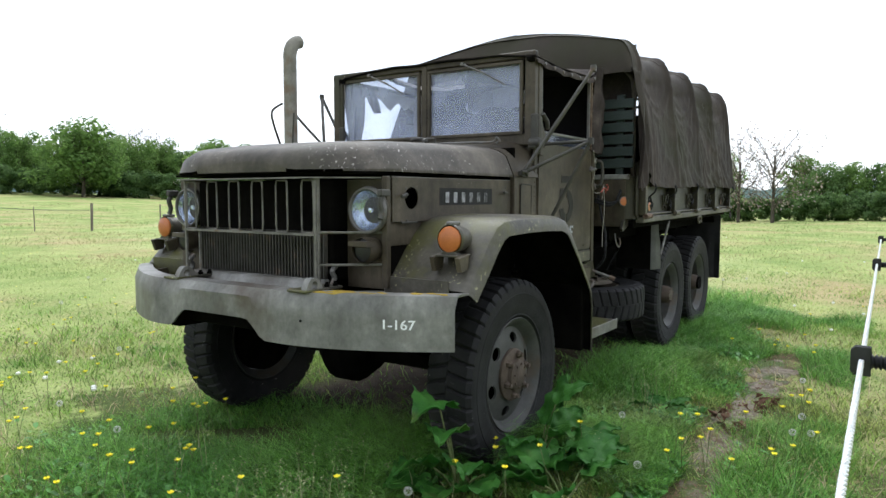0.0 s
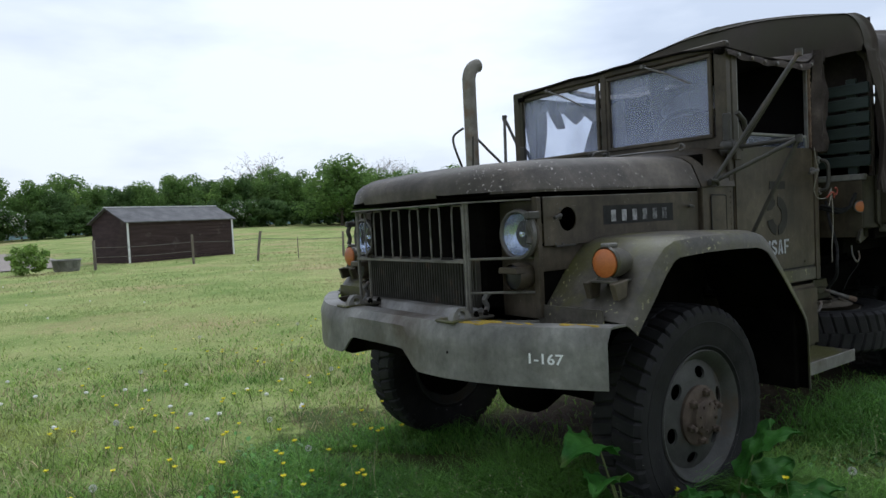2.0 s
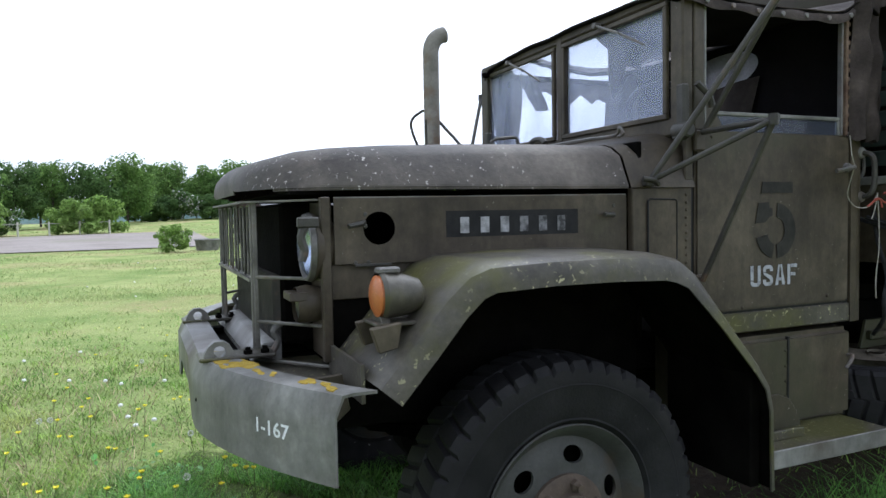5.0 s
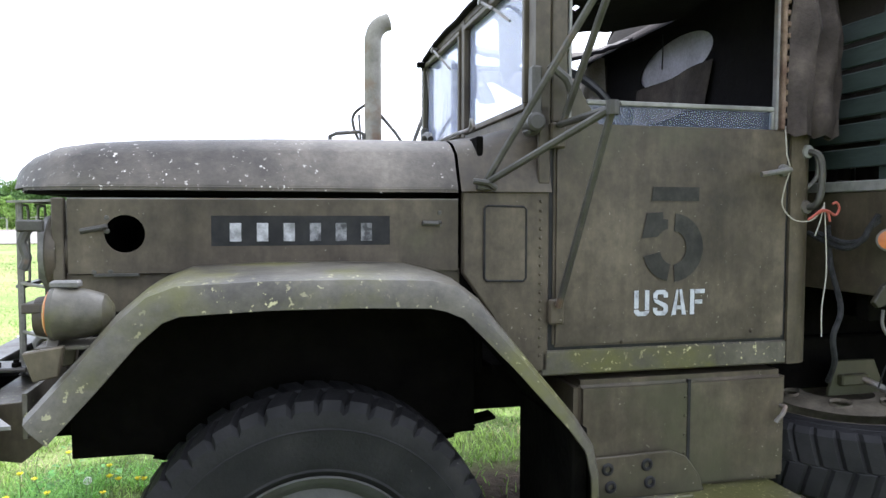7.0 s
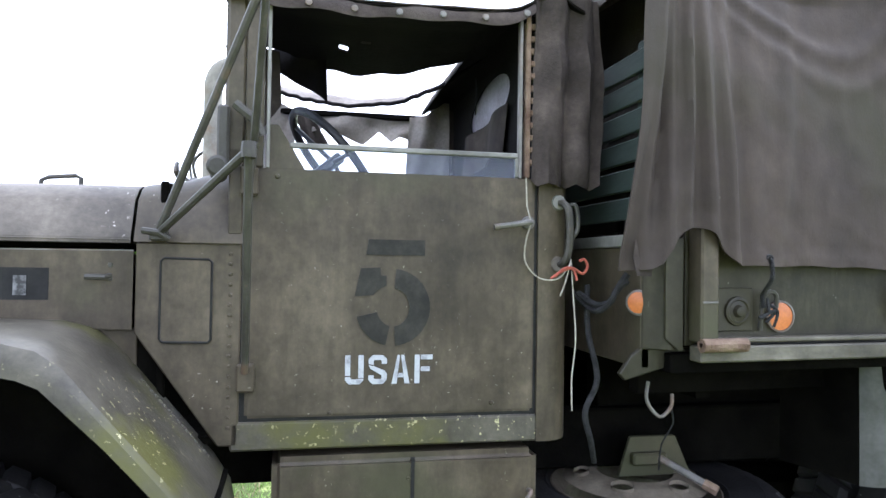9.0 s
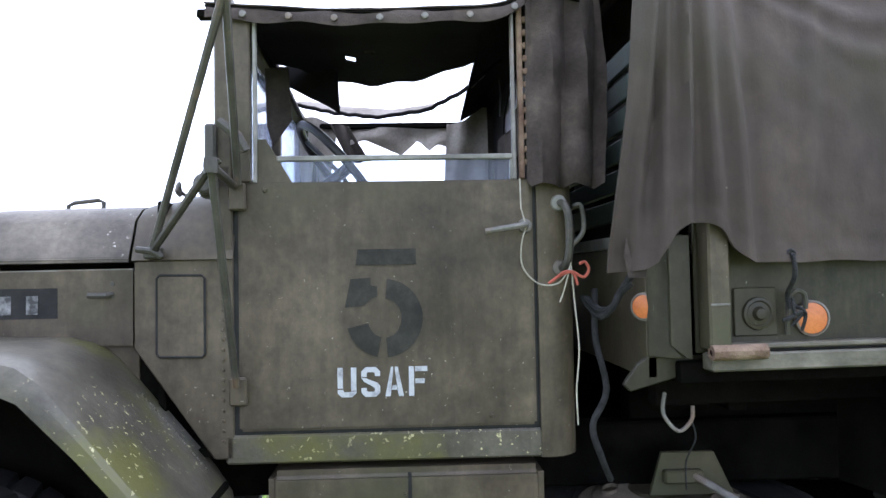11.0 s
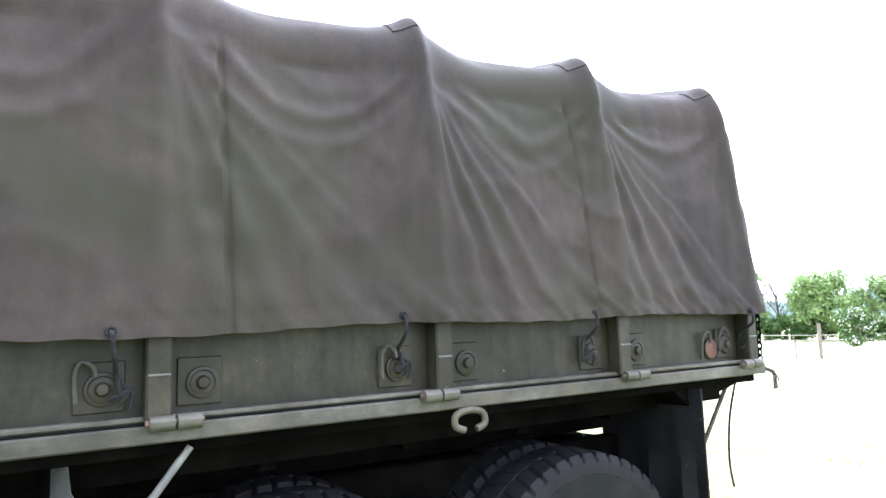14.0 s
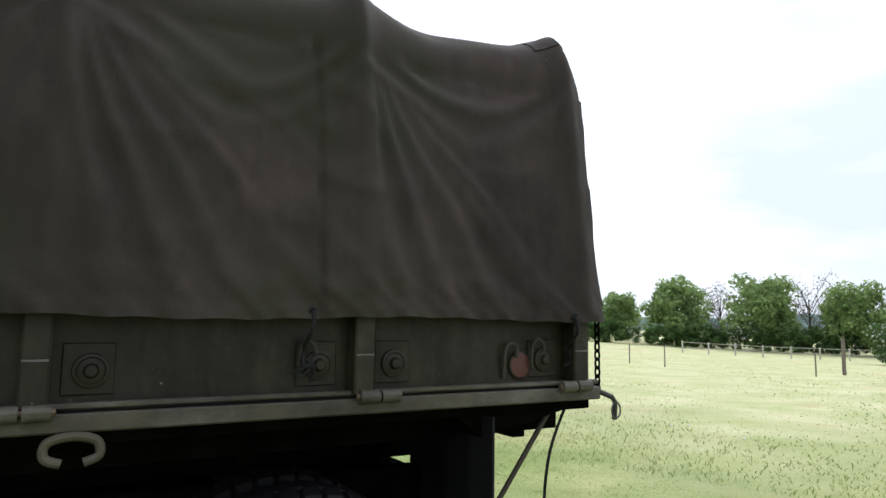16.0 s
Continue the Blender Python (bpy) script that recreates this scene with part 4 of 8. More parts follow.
# front wings
def wing(s):
    w = -1 if s else 1
    y0 = mir(-0.135) if s else -0.135
    y1 = mir(0.29) if s else 0.29
    top = [(-0.094, 1.040), (0.0, 1.145), (0.085, 1.245), (0.15, 1.302), (0.215, 1.326), (0.40, 1.334), (0.60, 1.334), (0.775, 1.328), (0.84, 1.312), (0.895, 1.270), (1.01, 1.130), (1.145, 0.968), (1.188, 0.90), (1.205, 0.82), (1.212, 0.56)]
    deep = (1.0,) * 9 + (0.85, 0.62, 0.52, 0.45, 0.42, 0.42)   # the lip is narrower behind the wheel
    prof = [(0.0, -0.075), (0.002, -0.055), (0.006, -0.03), (0.018, -0.012), (0.045, -0.002), (0.10, 0.003), (0.25, 0.005), (0.43, 0.004)]
    rows = []
    n = len(top)
    for d, drop in prof:
        row = []
        for i, (x, z) in enumerate(top):
            a, b = top[max(i - 1, 0)], top[min(i + 1, n - 1)]
            tx, tz = b[0] - a[0], b[1] - a[1]
            ll = math.hypot(tx, tz)
            nx, nz = -tz / ll, tx / ll
            k = drop * deep[i] if drop < 0 else drop
            yy = y0 + d * w
            row.append((x + nx * k, yy, z + nz * k))
        rows.append(row)
    bm = sheet(B(), rows, 0.005)
    ob = part("front_wing", bm, FENDER, truck, "" if s else "angular front wing with moss and lichen", 28)
    # added black skin under the wing: the arch's shade as colour
    under_rows = []
    for d, drop in ((0.012, -0.060), (0.02, -0.024), (0.10, -0.012), (0.25, -0.012), (0.43, -0.012)):
        row = []
        for i, (x, z) in enumerate(top):
            a, b = top[max(i - 1, 0)], top[min(i + 1, n - 1)]
            ll = math.hypot(b[0] - a[0], b[1] - a[1])
            row.append((x - (b[1] - a[1]) / ll * drop * (deep[i] if drop < -0.02 else 1), y0 + d * w, z + (b[0] - a[0]) / ll * drop * (deep[i] if drop < -0.02 else 1)))
        under_rows.append(row)
    part("wing_shade_skin", sheet(B(), under_rows, 0.002), DARK, ob, "black skin for the shade under the wing", 40)
    bm = B()
    box(bm, 1.145, 1.185, min(y0 + 0.05 * w, y1), max(y0 + 0.05 * w, y1), 0.56, 0.93, 0.004)
    part("wing_splash_plate", bm, DARK, ob)
    for k in range(16):
        part("wing_rivet", lathe(B(), [(0.007, 0), (0.005, 0.004), (0, 0.005)], (0.975 + 0.011 * k, y1 - 0.06 * w, 1.178 - 0.0133 * k), (0.75, 0, 0.65), 6), FENDER, ob)
    # indicator lamp on a bracket
    x, y, z = -0.045, (mir(-0.01) if s else -0.01), 1.248
    lamp = part("indicator_body", lathe(B(), [(0.060, -0.008), (0.064, 0.004), (0.060, 0.014), (0.058, 0.03), (0.054, 0.065), (0.042, 0.10), (0.022, 0.115), (0, 0.118)], (x, y, z), (1, 0, 0), 28), FENDER, truck, "lichen-spotted indicator lamp")
    part("indicator_lens", lathe(B(), [(0.055, -0.004), (0.054, -0.012), (0.043, -0.018), (0.023, -0.022), (0, -0.023)], (x, y, z), (1, 0, 0), 28), ORANGE, lamp, "round orange lens")
    bm = B()
    prism(bm, [(y - 0.05, z - 0.072), (y + 0.05, z - 0.072), (y + 0.03, z - 0.05), (y - 0.03, z - 0.05)], "x", x - 0.012, x + 0.012, 0.002)
    prism(bm, [(x - 0.03, z - 0.072), (x + 0.13, z - 0.072), (x + 0.13, z - 0.02), (x + 0.115, z - 0.02), (x + 0.11, z - 0.064), (x - 0.03, z - 0.064)], "y", y - 0.055, y + 0.055, 0.002)
    part("indicator_bracket", bm, FENDER, lamp)
    box(bm := B(), x - 0.01, x + 0.05, y - 0.018, y + 0.018, z + 0.058, z + 0.074, 0.004)
    part("indicator_clip", bm, STEEL, lamp)
    for dy in (-0.062, 0.062):
        part("bracket_gusset", prism(B(), [(x - 0.05, z - 0.072), (x + 0.03, z - 0.06), (x + 0.02, z - 0.125), (x - 0.03, z - 0.135)], "y", y + dy - 0.012, y + dy + 0.012, 0.003), OLIVE, lamp)
    return ob


wing(0)
wing(1)

# scuttle between bonnet and doors
bm = B()
sheet(bm, [hood_row(x, h, 1.535, zt, 0.16) for x, h, zt in ((0.945, 0.718, 1.687), (0.96, 0.722, 1.690), (1.04, 0.726, 1.700), (1.12, 0.728, 1.725), (1.215, 0.728, 1.745))], 0.004)
part("scuttle_top", bm, OLIVE, truck, "", 50)
for s in (0, 1):
    y, w = (mir(0.236), -1) if s else (0.236, 1)
    a, b = sorted((y, y + 0.03 * w))
    cow = part("cowl_side", prism(B(), [(0.95, 1.30), (0.95, 1.535), (1.212, 1.54), (1.212, 1.0), (1.16, 1.0)], "y", a, b, 0.004), OLIVE, truck)
    bm = B()
    prism(bm, [(1.018, 1.275), (1.132, 1.272), (1.140, 1.28), (1.140, 1.488), (1.132, 1.495), (1.018, 1.497), (1.010, 1.49), (1.010, 1.283)], "y", *sorted((y - 0.006 * w, y + 0.001 * w)), 0.002)
    part("cowl_vent_cover", bm, OLIVE, cow)
    bm = B()
    tube(bm, [(1.020, y - 0.005 * w, 1.277), (1.130, y - 0.005 * w, 1.275), (1.138, y - 0.005 * w, 1.283), (1.138, y - 0.005 * w, 1.486), (1.130, y - 0.005 * w, 1.493), (1.020, y - 0.005 * w, 1.495), (1.012, y - 0.005 * w, 1.487), (1.012, y - 0.005 * w, 1.285), (1.020, y - 0.005 * w, 1.277)], 0.0035, 6)
    part("cowl_vent_seal", bm, STENCIL, cow)
    for k in range(18):
        part("cowl_rivet", lathe(B(), [(0.0055, 0), (0.004, 0.003), (0, 0.004)], (1.185, y - 0.002 * w, 1.05 + 0.027 * k), (0, -w, 0), 6), OLIVE, cow)

# windscreen frame with two panes
SHAPE = CAB @ Matrix.Translation((0, 0.045, 0.035))
WX = 1.185
ws = part("windscreen_frame_rail", box(B(), WX - 0.018, WX + 0.025, 0.185, mir(0.185), 2.187, 2.230, 0.006), OLIVE, truck, "two-pane windscreen frame")
part("windscreen_rail", box(B(), WX - 0.018, WX + 0.025, 0.185, mir(0.185), 1.690, 1.757, 0.006), OLIVE, ws)
for y0, y1 in ((0.185, 0.250), (mir(0.250), mir(0.185))):
    part("windscreen_post", box(B(), WX - 0.02, WX + 0.028, y0, y1, 1.70, 2.222, 0.006), OLIVE, ws)
part("windscreen_divider", box(B(), WX - 0.022, WX + 0.025, YC - 0.022, YC + 0.022, 1.74, 2.215, 0.005), OLIVE, ws)
for y0, y1 in ((0.258, YC - 0.03), (YC + 0.03, mir(0.258))):
    part("pane_frame", box(B(), WX - 0.03, WX - 0.012, y0, y1, 1.752, 1.772, 0.003), OLIVE, ws)
    box(bm := B(), WX - 0.03, WX - 0.012, y0, y1, 2.158, 2.178, 0.003)
    part("pane_frame", bm, OLIVE, ws)
    for y in (y0, y1 - 0.02):
        part("pane_frame", box(B(), WX - 0.03, WX - 0.012, y, y + 0.02, 1.772, 2.158, 0.003), OLIVE, ws)
    pane = part("windscreen_pane", box(B(), WX - 0.004, WX, y0 + 0.016, y1 - 0.016, 1.769, 2.162), GLASS, ws)
    pane.visible_shadow = False
    yw = y0 + 0.36 * (y1 - y0)
    wip = part("wiper_arm", tube(B(), [(WX - 0.04, yw + 0.16, 2.19), (WX - 0.05, yw, 2.12)], 0.006, 6), STEEL, ws)
    part("wiper_blade", tube(B(), [(WX - 0.045, yw + 0.03, 2.135), (WX - 0.036, yw - 0.13, 2.045)], 0.005, 6), STEEL, wip)
    part("wiper_pivot", lathe(B(), [(0.012, 0), (0.012, 0.03), (0, 0.032)], (WX - 0.02, yw + 0.16, 2.19), (-1, 0, 0), 10), STEEL, wip)
SHAPE = CAB
WX = 1.19
for y, w in ((0.225, 1), (mir(0.225), -1)):
    hb = B()
    box(hb, WX - 0.045, WX - 0.015, y - 0.02, y + 0.02, 1.72, 1.90, 0.006)
    box(hb, WX - 0.06, WX - 0.02, y - 0.025, y + 0.03, 1.70, 1.74, 0.01)
    lathe(hb, [(0.028, -0.03), (0.028, 0.03), (0.02, 0.036), (0, 0.036)], (WX - 0.04, y - 0.01 * w, 1.735), (0, -w, 0), 14)
    hg = part("windscreen_hinge", hb, TUBE, truck)
    part("hinge_clamp", tube(B(), [(WX + 0.0, y - 0.035 * w, 1.90), (WX + 0.05, y - 0.04 * w, 1.86), (WX + 0.07, y - 0.035 * w, 1.82)], 0.013, 8), TUBE, hg)
    part("cowl_hinge_plate", box(B(), 1.175, 1.212, *sorted((y + 0.005 * w, y + 0.02 * w)), 1.56, 1.76, 0.004), OLIVE, truck)
part("bonnet_prop_rod", tube(B(), [(1.03, 0.92, 1.745), (1.02, 0.6, 1.742), (1.02, 0.42, 1.738), (1.02, 0.395, 1.765), (1.02, 0.37, 1.74), (1.02, 0.40, 1.73)], 0.006, 6, True, 4), STEEL, truck)
part("bonnet_catch", tube(B(), [(1.02, 0.98, 1.73), (1.0, 0.97, 1.77), (1.0, 0.90, 1.775), (1.0, 0.86, 1.755)], 0.012, 8, True, 4), TUBE, truck)

# cab tub, doors, pillar, toolbox and step
part("cab_back_wall", box(B(), 2.115, 2.13, 0.30, mir(0.30), 0.985, 1.745, 0.003), OLIVE, truck)
part("fuel_tank", box(B(), 1.95, 2.40, mir(0.62), mir(0.15), 0.70, 1.32, 0.06, seg=3), DARK, truck)
part("cab_floor", box(B(), 1.05, 2.10, 0.27, mir(0.27), 1.0, 1.02), DARK, truck)
part("firewall", box(B(), 1.0, 1.02, 0.27, mir(0.27), 1.0, 1.70, 0.004), DARK, truck)
part("dashboard", prism(B(), [(1.18, 1.55), (1.32, 1.55), (1.30, 1.70), (1.20, 1.74)], "y", 0.27, mir(0.27), 0.008), OLIVE, truck)
for s in (0, 1):
    y, w = (mir(0.232), -1) if s else (0.232, 1)
    a, b = sorted((y, y + 0.035 * w))
    door = part("cab_door", box(B(), 1.226, 2.024, a, b, 1.072, 1.742, 0.008, seg=2), OLIVE, truck, "" if s else "flat olive cab door with stencils")
    part("door_seal", box(B(), 1.212, 2.036, *sorted((y + 0.012 * w, y + 0.028 * w)), 1.062, 1.74), STENCIL, door)
    part("door_sill", box(B(), 1.19, 2.06, *sorted((y + 0.004 * w, y + 0.05 * w)), 0.985, 1.062, 0.006), FENDER, truck)
    # rounded rear corner of the cab
    pr = [(2.034, y)] + [(2.06 + 0.085 * math.sin(t), y + 0.085 * w * (1 - math.cos(t))) for t in (math.pi / 2 * k / 8 for k in range(9))] + [(2.145, y + 0.16 * w), (2.12, y + 0.16 * w), (2.12, y + 0.10 * w), (2.034, y + 0.04 * w)]
    part("cab_corner_panel", prism(B(), pr, "z", 0.985, 1.745), OLIVE, truck, "", 40)
    part("cab_corner_cap", prism(B(), [(2.045, y - 0.003 * w)] + [(2.06 + 0.09 * math.sin(t), y - 0.003 * w + 0.09 * w * (1 - math.cos(t))) for t in (math.pi / 2 * k / 8 for k in range(9))] + [(2.06, y + 0.09 * w)], "z", 1.745, 1.762), BUMPER, truck, "", 40)
    # window: glass let down to a strip, quarter plate, channel posts
    part("window_frame_rail", box(B(), 1.33, 1.985, *sorted((y + 0.008 * w, y + 0.024 * w)), 1.800, 1.815, 0.003), BUMPER, door)
    gl = part("window_glass", box(B(), 1.30, 1.965, *sorted((y + 0.014 * w, y + 0.018 * w)), 1.74, 1.80), CLEAR, door)
    gl.visible_shadow = False
    part("window_frame_rail", box(B(), 1.965, 1.985, *sorted((y + 0.008 * w, y + 0.024 * w)), 1.742, 1.80, 0.003), BUMPER, door)
    part("quarter_plate", prism(B(), [(1.27, 1.742), (1.372, 1.742), (1.30, 1.862), (1.27, 1.862)], "y", *sorted((y + 0.012 * w, y + 0.018 * w)), 0.001), OLIVE, door)
    part("front_channel", box(B(), 1.215, 1.262, *sorted((y - 0.005 * w, y + 0.03 * w)), 1.742, 2.215, 0.004), OLIVE, truck)
    part("front_channel_lip", box(B(), 1.268, 1.278, *sorted((y + 0.002 * w, y + 0.02 * w)), 1.742, 2.205, 0.002), BUMPER, truck)
    part("rear_channel", box(B(), 1.972, 1.982, *sorted((y, y + 0.02 * w)), 1.742, 2.22, 0.002), STEEL, truck)
    part("rear_channel", box(B(), 1.990, 2.004, *sorted((y - 0.006 * w, y + 0.02 * w)), 1.742, 2.222, 0.003), RUST, truck, "rusty window channel")
    for k in range(12):
        part("channel_clip", box(B(), 2.004, 2.018, *sorted((y - 0.004 * w, y + 0.008 * w)), 1.78 + 0.036 * k, 1.797 + 0.036 * k, 0.003), RUST, truck)
    part("roof_side_rail", box(B(), 1.12, 2.02, *sorted((y + 0.0 * w, y + 0.03 * w)), 2.195, 2.22, 0.004), DARK, truck)
    # handle, hinges, grab handle
    hd = part("door_handle", tube(B(), [(1.888, y - 0.045 * w, 1.596), (1.95, y - 0.045 * w, 1.606), (1.995, y - 0.04 * w, 1.613), (2.0, y, 1.613)], 0.0085, 8, True, 3), STEEL, door)
    part("handle_boss", lathe(B(), [(0.02, 0), (0.018, 0.012), (0, 0.014)], (2.0, y - 0.002 * w, 1.613), (0, -w, 0), 12), STEEL, hd)
    for z in (1.18, 1.70):
        part("door_hinge", box(B(), 1.205, 1.252, *sorted((y - 0.022 * w, y)), z - 0.035, z + 0.04, 0.005), OLIVE, door)
    gh = part("grab_handle", tube(B(), [(2.098, y + 0.005 * w, 1.675), (2.104, y - 0.03 * w, 1.665), (2.112, y - 0.04 * w, 1.63), (2.112, y - 0.04 * w, 1.55), (2.104, y - 0.03 * w, 1.505), (2.098, y + 0.005 * w, 1.495)], 0.011, 8, True, 4), TUBE, truck)
    for z in (1.675, 1.495):
        part("handle_foot", lathe(B(), [(0.024, 0), (0.02, 0.01), (0, 0.012)], (2.095, y + 0.006 * w, z), (0, -w, 0), 12), BUMPER, gh)
    part("rear_hook", tube(B(), [(2.145, y + 0.06 * w, 1.56), (2.175, y + 0.05 * w, 1.60), (2.17, y + 0.05 * w, 1.67), (2.15, y + 0.06 * w, 1.67)], 0.007, 8, True, 4), STEEL, truck)
    for x, z in ((1.45, 1.082), (1.30, 1.72), (1.9, 1.10)):
        part("door_screw", lathe(B(), [(0.007, 0), (0.005, 0.004), (0, 0.005)], (x, y - 0.001 * w, z), (0, -w, 0), 8), OLIVE, door)
    if not s:
        # block letters and the figure five, cut as a stencil
        U0, UW, UG, UZ0, UZ1, US = 1.488, 0.0502, 0.0133, 1.159, 1.238, 0.0142
        c = 0.011
        for k, strokes in enumerate((
                [[(0, 0.30), (US, 0.30), (US, 1), (0, 1)], [(UW - US, 0.22), (UW, 0.22), (UW, 1), (UW - US, 1)], [(0, 0.25), (0, 0.14), (c, 0), (UW - c, 0), (UW, 0.14), (UW, 0.19), (UW - US, 0.19), (UW - US - 0.004, 0.17), (US + 0.004, 0.17), (US, 0.25)]],
                [[(0, 0.66), (US, 0.62), (UW - 0.006, 0.46), (UW, 0.36), (UW, 0.14), (UW - c, 0), (c, 0), (0, 0.14), (0, 0.30), (US, 0.30), (US, 0.2), (US + 0.003, 0.17), (UW - US - 0.003, 0.17), (UW - US, 0.2), (UW - US, 0.30), (0.006, 0.52)],
                 [(0, 0.69), (0, 0.86), (c, 1), (UW - c, 1), (UW, 0.86), (UW, 0.70), (UW - US, 0.70), (UW - US, 0.80), (UW - US - 0.003, 0.83), (US + 0.003, 0.83), (US, 0.80), (US, 0.66)]],
                [[(0, 0), (US, 0), (UW / 2 - 0.003, 0.93), (UW / 2 - 0.003, 1), (UW / 2 - 0.009, 1)], [(UW, 0), (UW - US, 0), (UW / 2 + 0.001, 0.93), (UW / 2 + 0.001, 1), (UW / 2 + 0.009, 1)], [(0.017, 0.22), (UW - 0.017, 0.22), (UW - 0.020, 0.37), (0.020, 0.37)]],
                [[(0, 0), (US, 0), (US, 1), (0, 1)], [(US + 0.003, 0.83), (UW, 0.83), (UW, 1), (US + 0.003, 1)], [(US + 0.003, 0.42), (UW - 0.008, 0.42), (UW - 0.008, 0.58), (US + 0.003, 0.58)]])):
            lt = B()
            for q in strokes:
                prism(lt, [(U0 + (UW + UG) * k + a_, UZ0 + b_ * (UZ1 - UZ0)) for a_, b_ in q], "y", y - 0.0030, y - 0.0015)
            part("door_letter", lt, WHITE, door, "pale stencilled block letter", 0)
        cx, cz = 1.616, 1.369
        pieces = [[(1.540, 1.513), (1.703, 1.513), (1.703, 1.556), (1.546, 1.556)],
                  [(1.526, 1.476), (1.580, 1.479), (1.581, 1.457), (1.597, 1.456), (1.597, 1.428), (1.582, 1.422), (1.560, 1.402), (1.510, 1.399)]]
        for t0, t1, n_ in ((-166, -101, 12), (86, -86, 22)):
            pieces.append([(cx + 0.103 * math.cos(radians(t0 + (t1 - t0) * k / n_)), cz + 0.106 * math.sin(radians(t0 + (t1 - t0) * k / n_))) for k in range(n_ + 1)] +
                          [(cx + 0.045 * math.cos(radians(t1 + (t0 - t1) * k / n_)), cz + 0.052 * math.sin(radians(t1 + (t0 - t1) * k / n_))) for k in range(n_ + 1)])
        for q in pieces:
            part("door_figure", prism(B(), q, "y", y - 0.0035, y - 0.002), FADEDSTENCIL, door, "dark stencilled piece of the figure 5")
    # toolbox below the door, with step
    a, b = sorted((y - 0.008 * w, y + 0.32 * w))
    tb = part("toolbox", box(B(), 1.30, 2.04, a, b, 0.60, 0.965, 0.022, seg=3), OLIVE, truck, "" if s else "olive steel toolbox under the door")
    part("toolbox_seam", box(B(), 1.672, 1.682, *sorted((y - 0.011 * w, y)), 0.62, 0.955), STENCIL, tb)
    for z in (0.66, 0.72, 0.78, 0.84, 0.90):
        part("toolbox_rivet", lathe(B(), [(0.006, 0), (0.004, 0.004), (0, 0.004)], (1.665, y - 0.008 * w, z), (0, -w, 0), 6), OLIVE, tb)
    part("toolbox_handle", tube(B(), [(1.975, y - 0.03 * w, 0.805), (1.995, y - 0.035 * w, 0.83), (2.01, y - 0.03 * w, 0.852), (2.01, y - 0.008 * w, 0.85)], 0.007, 8, True, 3), STEEL, tb)
    ys0 = y - 0.21 * w
    st = part("cab_step", box(B(), 1.27, 1.985, *sorted((ys0, y + 0.05 * w)), 0.585, 0.605, 0.004), FENDER, truck)
    part("step_lip", box(B(), 1.27, 1.985, *sorted((ys0 - 0.006 * w, ys0)), 0.545, 0.612, 0.003), BUMPER, st)
    bm = prism(B(), [(1.30, 0.605), (1.30, 0.735), (1.60, 0.742), (1.655, 0.72), (1.70, 0.66), (1.72, 0.605)], "y", *sorted((y - 0.035 * w, y - 0.025 * w)), 0.003)
    part("step_bracket", bm, OLIVE, st)
    for x, z in ((1.39, 0.70), (1.52, 0.705), (1.40, 0.645), (1.53, 0.65)):
        part("step_bolt", lathe(B(), [(0.020, 0), (0.016, 0.004), (0.010, 0.004), (0.008, -0.004), (0, -0.004)], (x, y - 0.037 * w, z), (0, -w, 0), 14), STENCIL, st)
    bm = box(B(), 1.30, 1.62, *sorted((y - 0.13 * w, y - 0.12 * w)), 0.605, 0.64, 0.003)
    part("step_toe_plate", bm, FENDER, st)

# mirror bracket tubes without mirrors
for s in (0, 1):
    def q(x, y, z):
        return (x, mir(y) if s else y, z)
    br = part("mirror_bracket", tube(B(), [q(1.005, 0.215, 1.556), q(1.275, -0.075, 2.144)], 0.0105, 8), TUBE, truck, "empty tubular mirror bracket")
    part("bracket_tube", tube(B(), [q(1.275, -0.075, 2.144), q(1.235, 0.20, 1.735)], 0.0105, 8), TUBE, br)
    part("bracket_tube", tube(B(), [q(1.005, 0.215, 1.556), q(1.243, -0.08, 1.738)], 0.0105, 8), TUBE, br)
    part("bracket_tube", tube(B(), [q(1.243, -0.08, 1.738), q(1.225, 0.20, 1.73)], 0.0105, 8), TUBE, br)
    part("bracket_tube", tube(B(), [q(1.243, -0.08, 1.738), q(1.228, 0.20, 1.20)], 0.0105, 8), TUBE, br)
    for p in (q(1.275, -0.075, 2.144), q(1.243, -0.08, 1.738)):
        bm = B()
        lathe(bm, [(0.016, -0.018), (0.018, 0), (0.016, 0.018), (0, 0.02)], p, (0, 0, 1), 10)
        tube(bm, [p, (p[0] + 0.02, p[1], p[2] + 0.012)], 0.007, 6)
        part("bracket_joint", bm, TUBE, br)
    bm = B()
    box(bm, 0.985, 1.03, *sorted((q(0, 0.205, 0)[1], q(0, 0.235, 0)[1])), 1.54, 1.57, 0.004)
    tube(bm, [q(0.97, 0.205, 1.565), q(1.01, 0.195, 1.56), q(1.035, 0.205, 1.545)], 0.009, 8)
    part("bracket_foot", bm, TUBE, br)

# seats, steering wheel and column inside
for y in (YC - 0.34, YC + 0.30):
    st = part("cab_seat", box(B(), 1.55, 1.98, y - 0.24, y + 0.24, 1.24, 1.36, 0.04, seg=3), CABCANVAS, truck)
    part("seat_back", box(B(), 1.94, 2.04, y - 0.24, y + 0.24, 1.34, 1.72, 0.04, seg=3), CABCANVAS, st)
bm = B()
a = pose(1.47, 0.62, 1.82, 0, 50, 12)
pts = [a @ Vector((0.20 * math.cos(t), 0.20 * math.sin(t), 0)) for t in (2 * math.pi * k / 32 for k in range(33))]
tube(bm, pts, 0.014, 8)
sw = part("steering_wheel", bm, PLASTIC, truck)
bm = B()
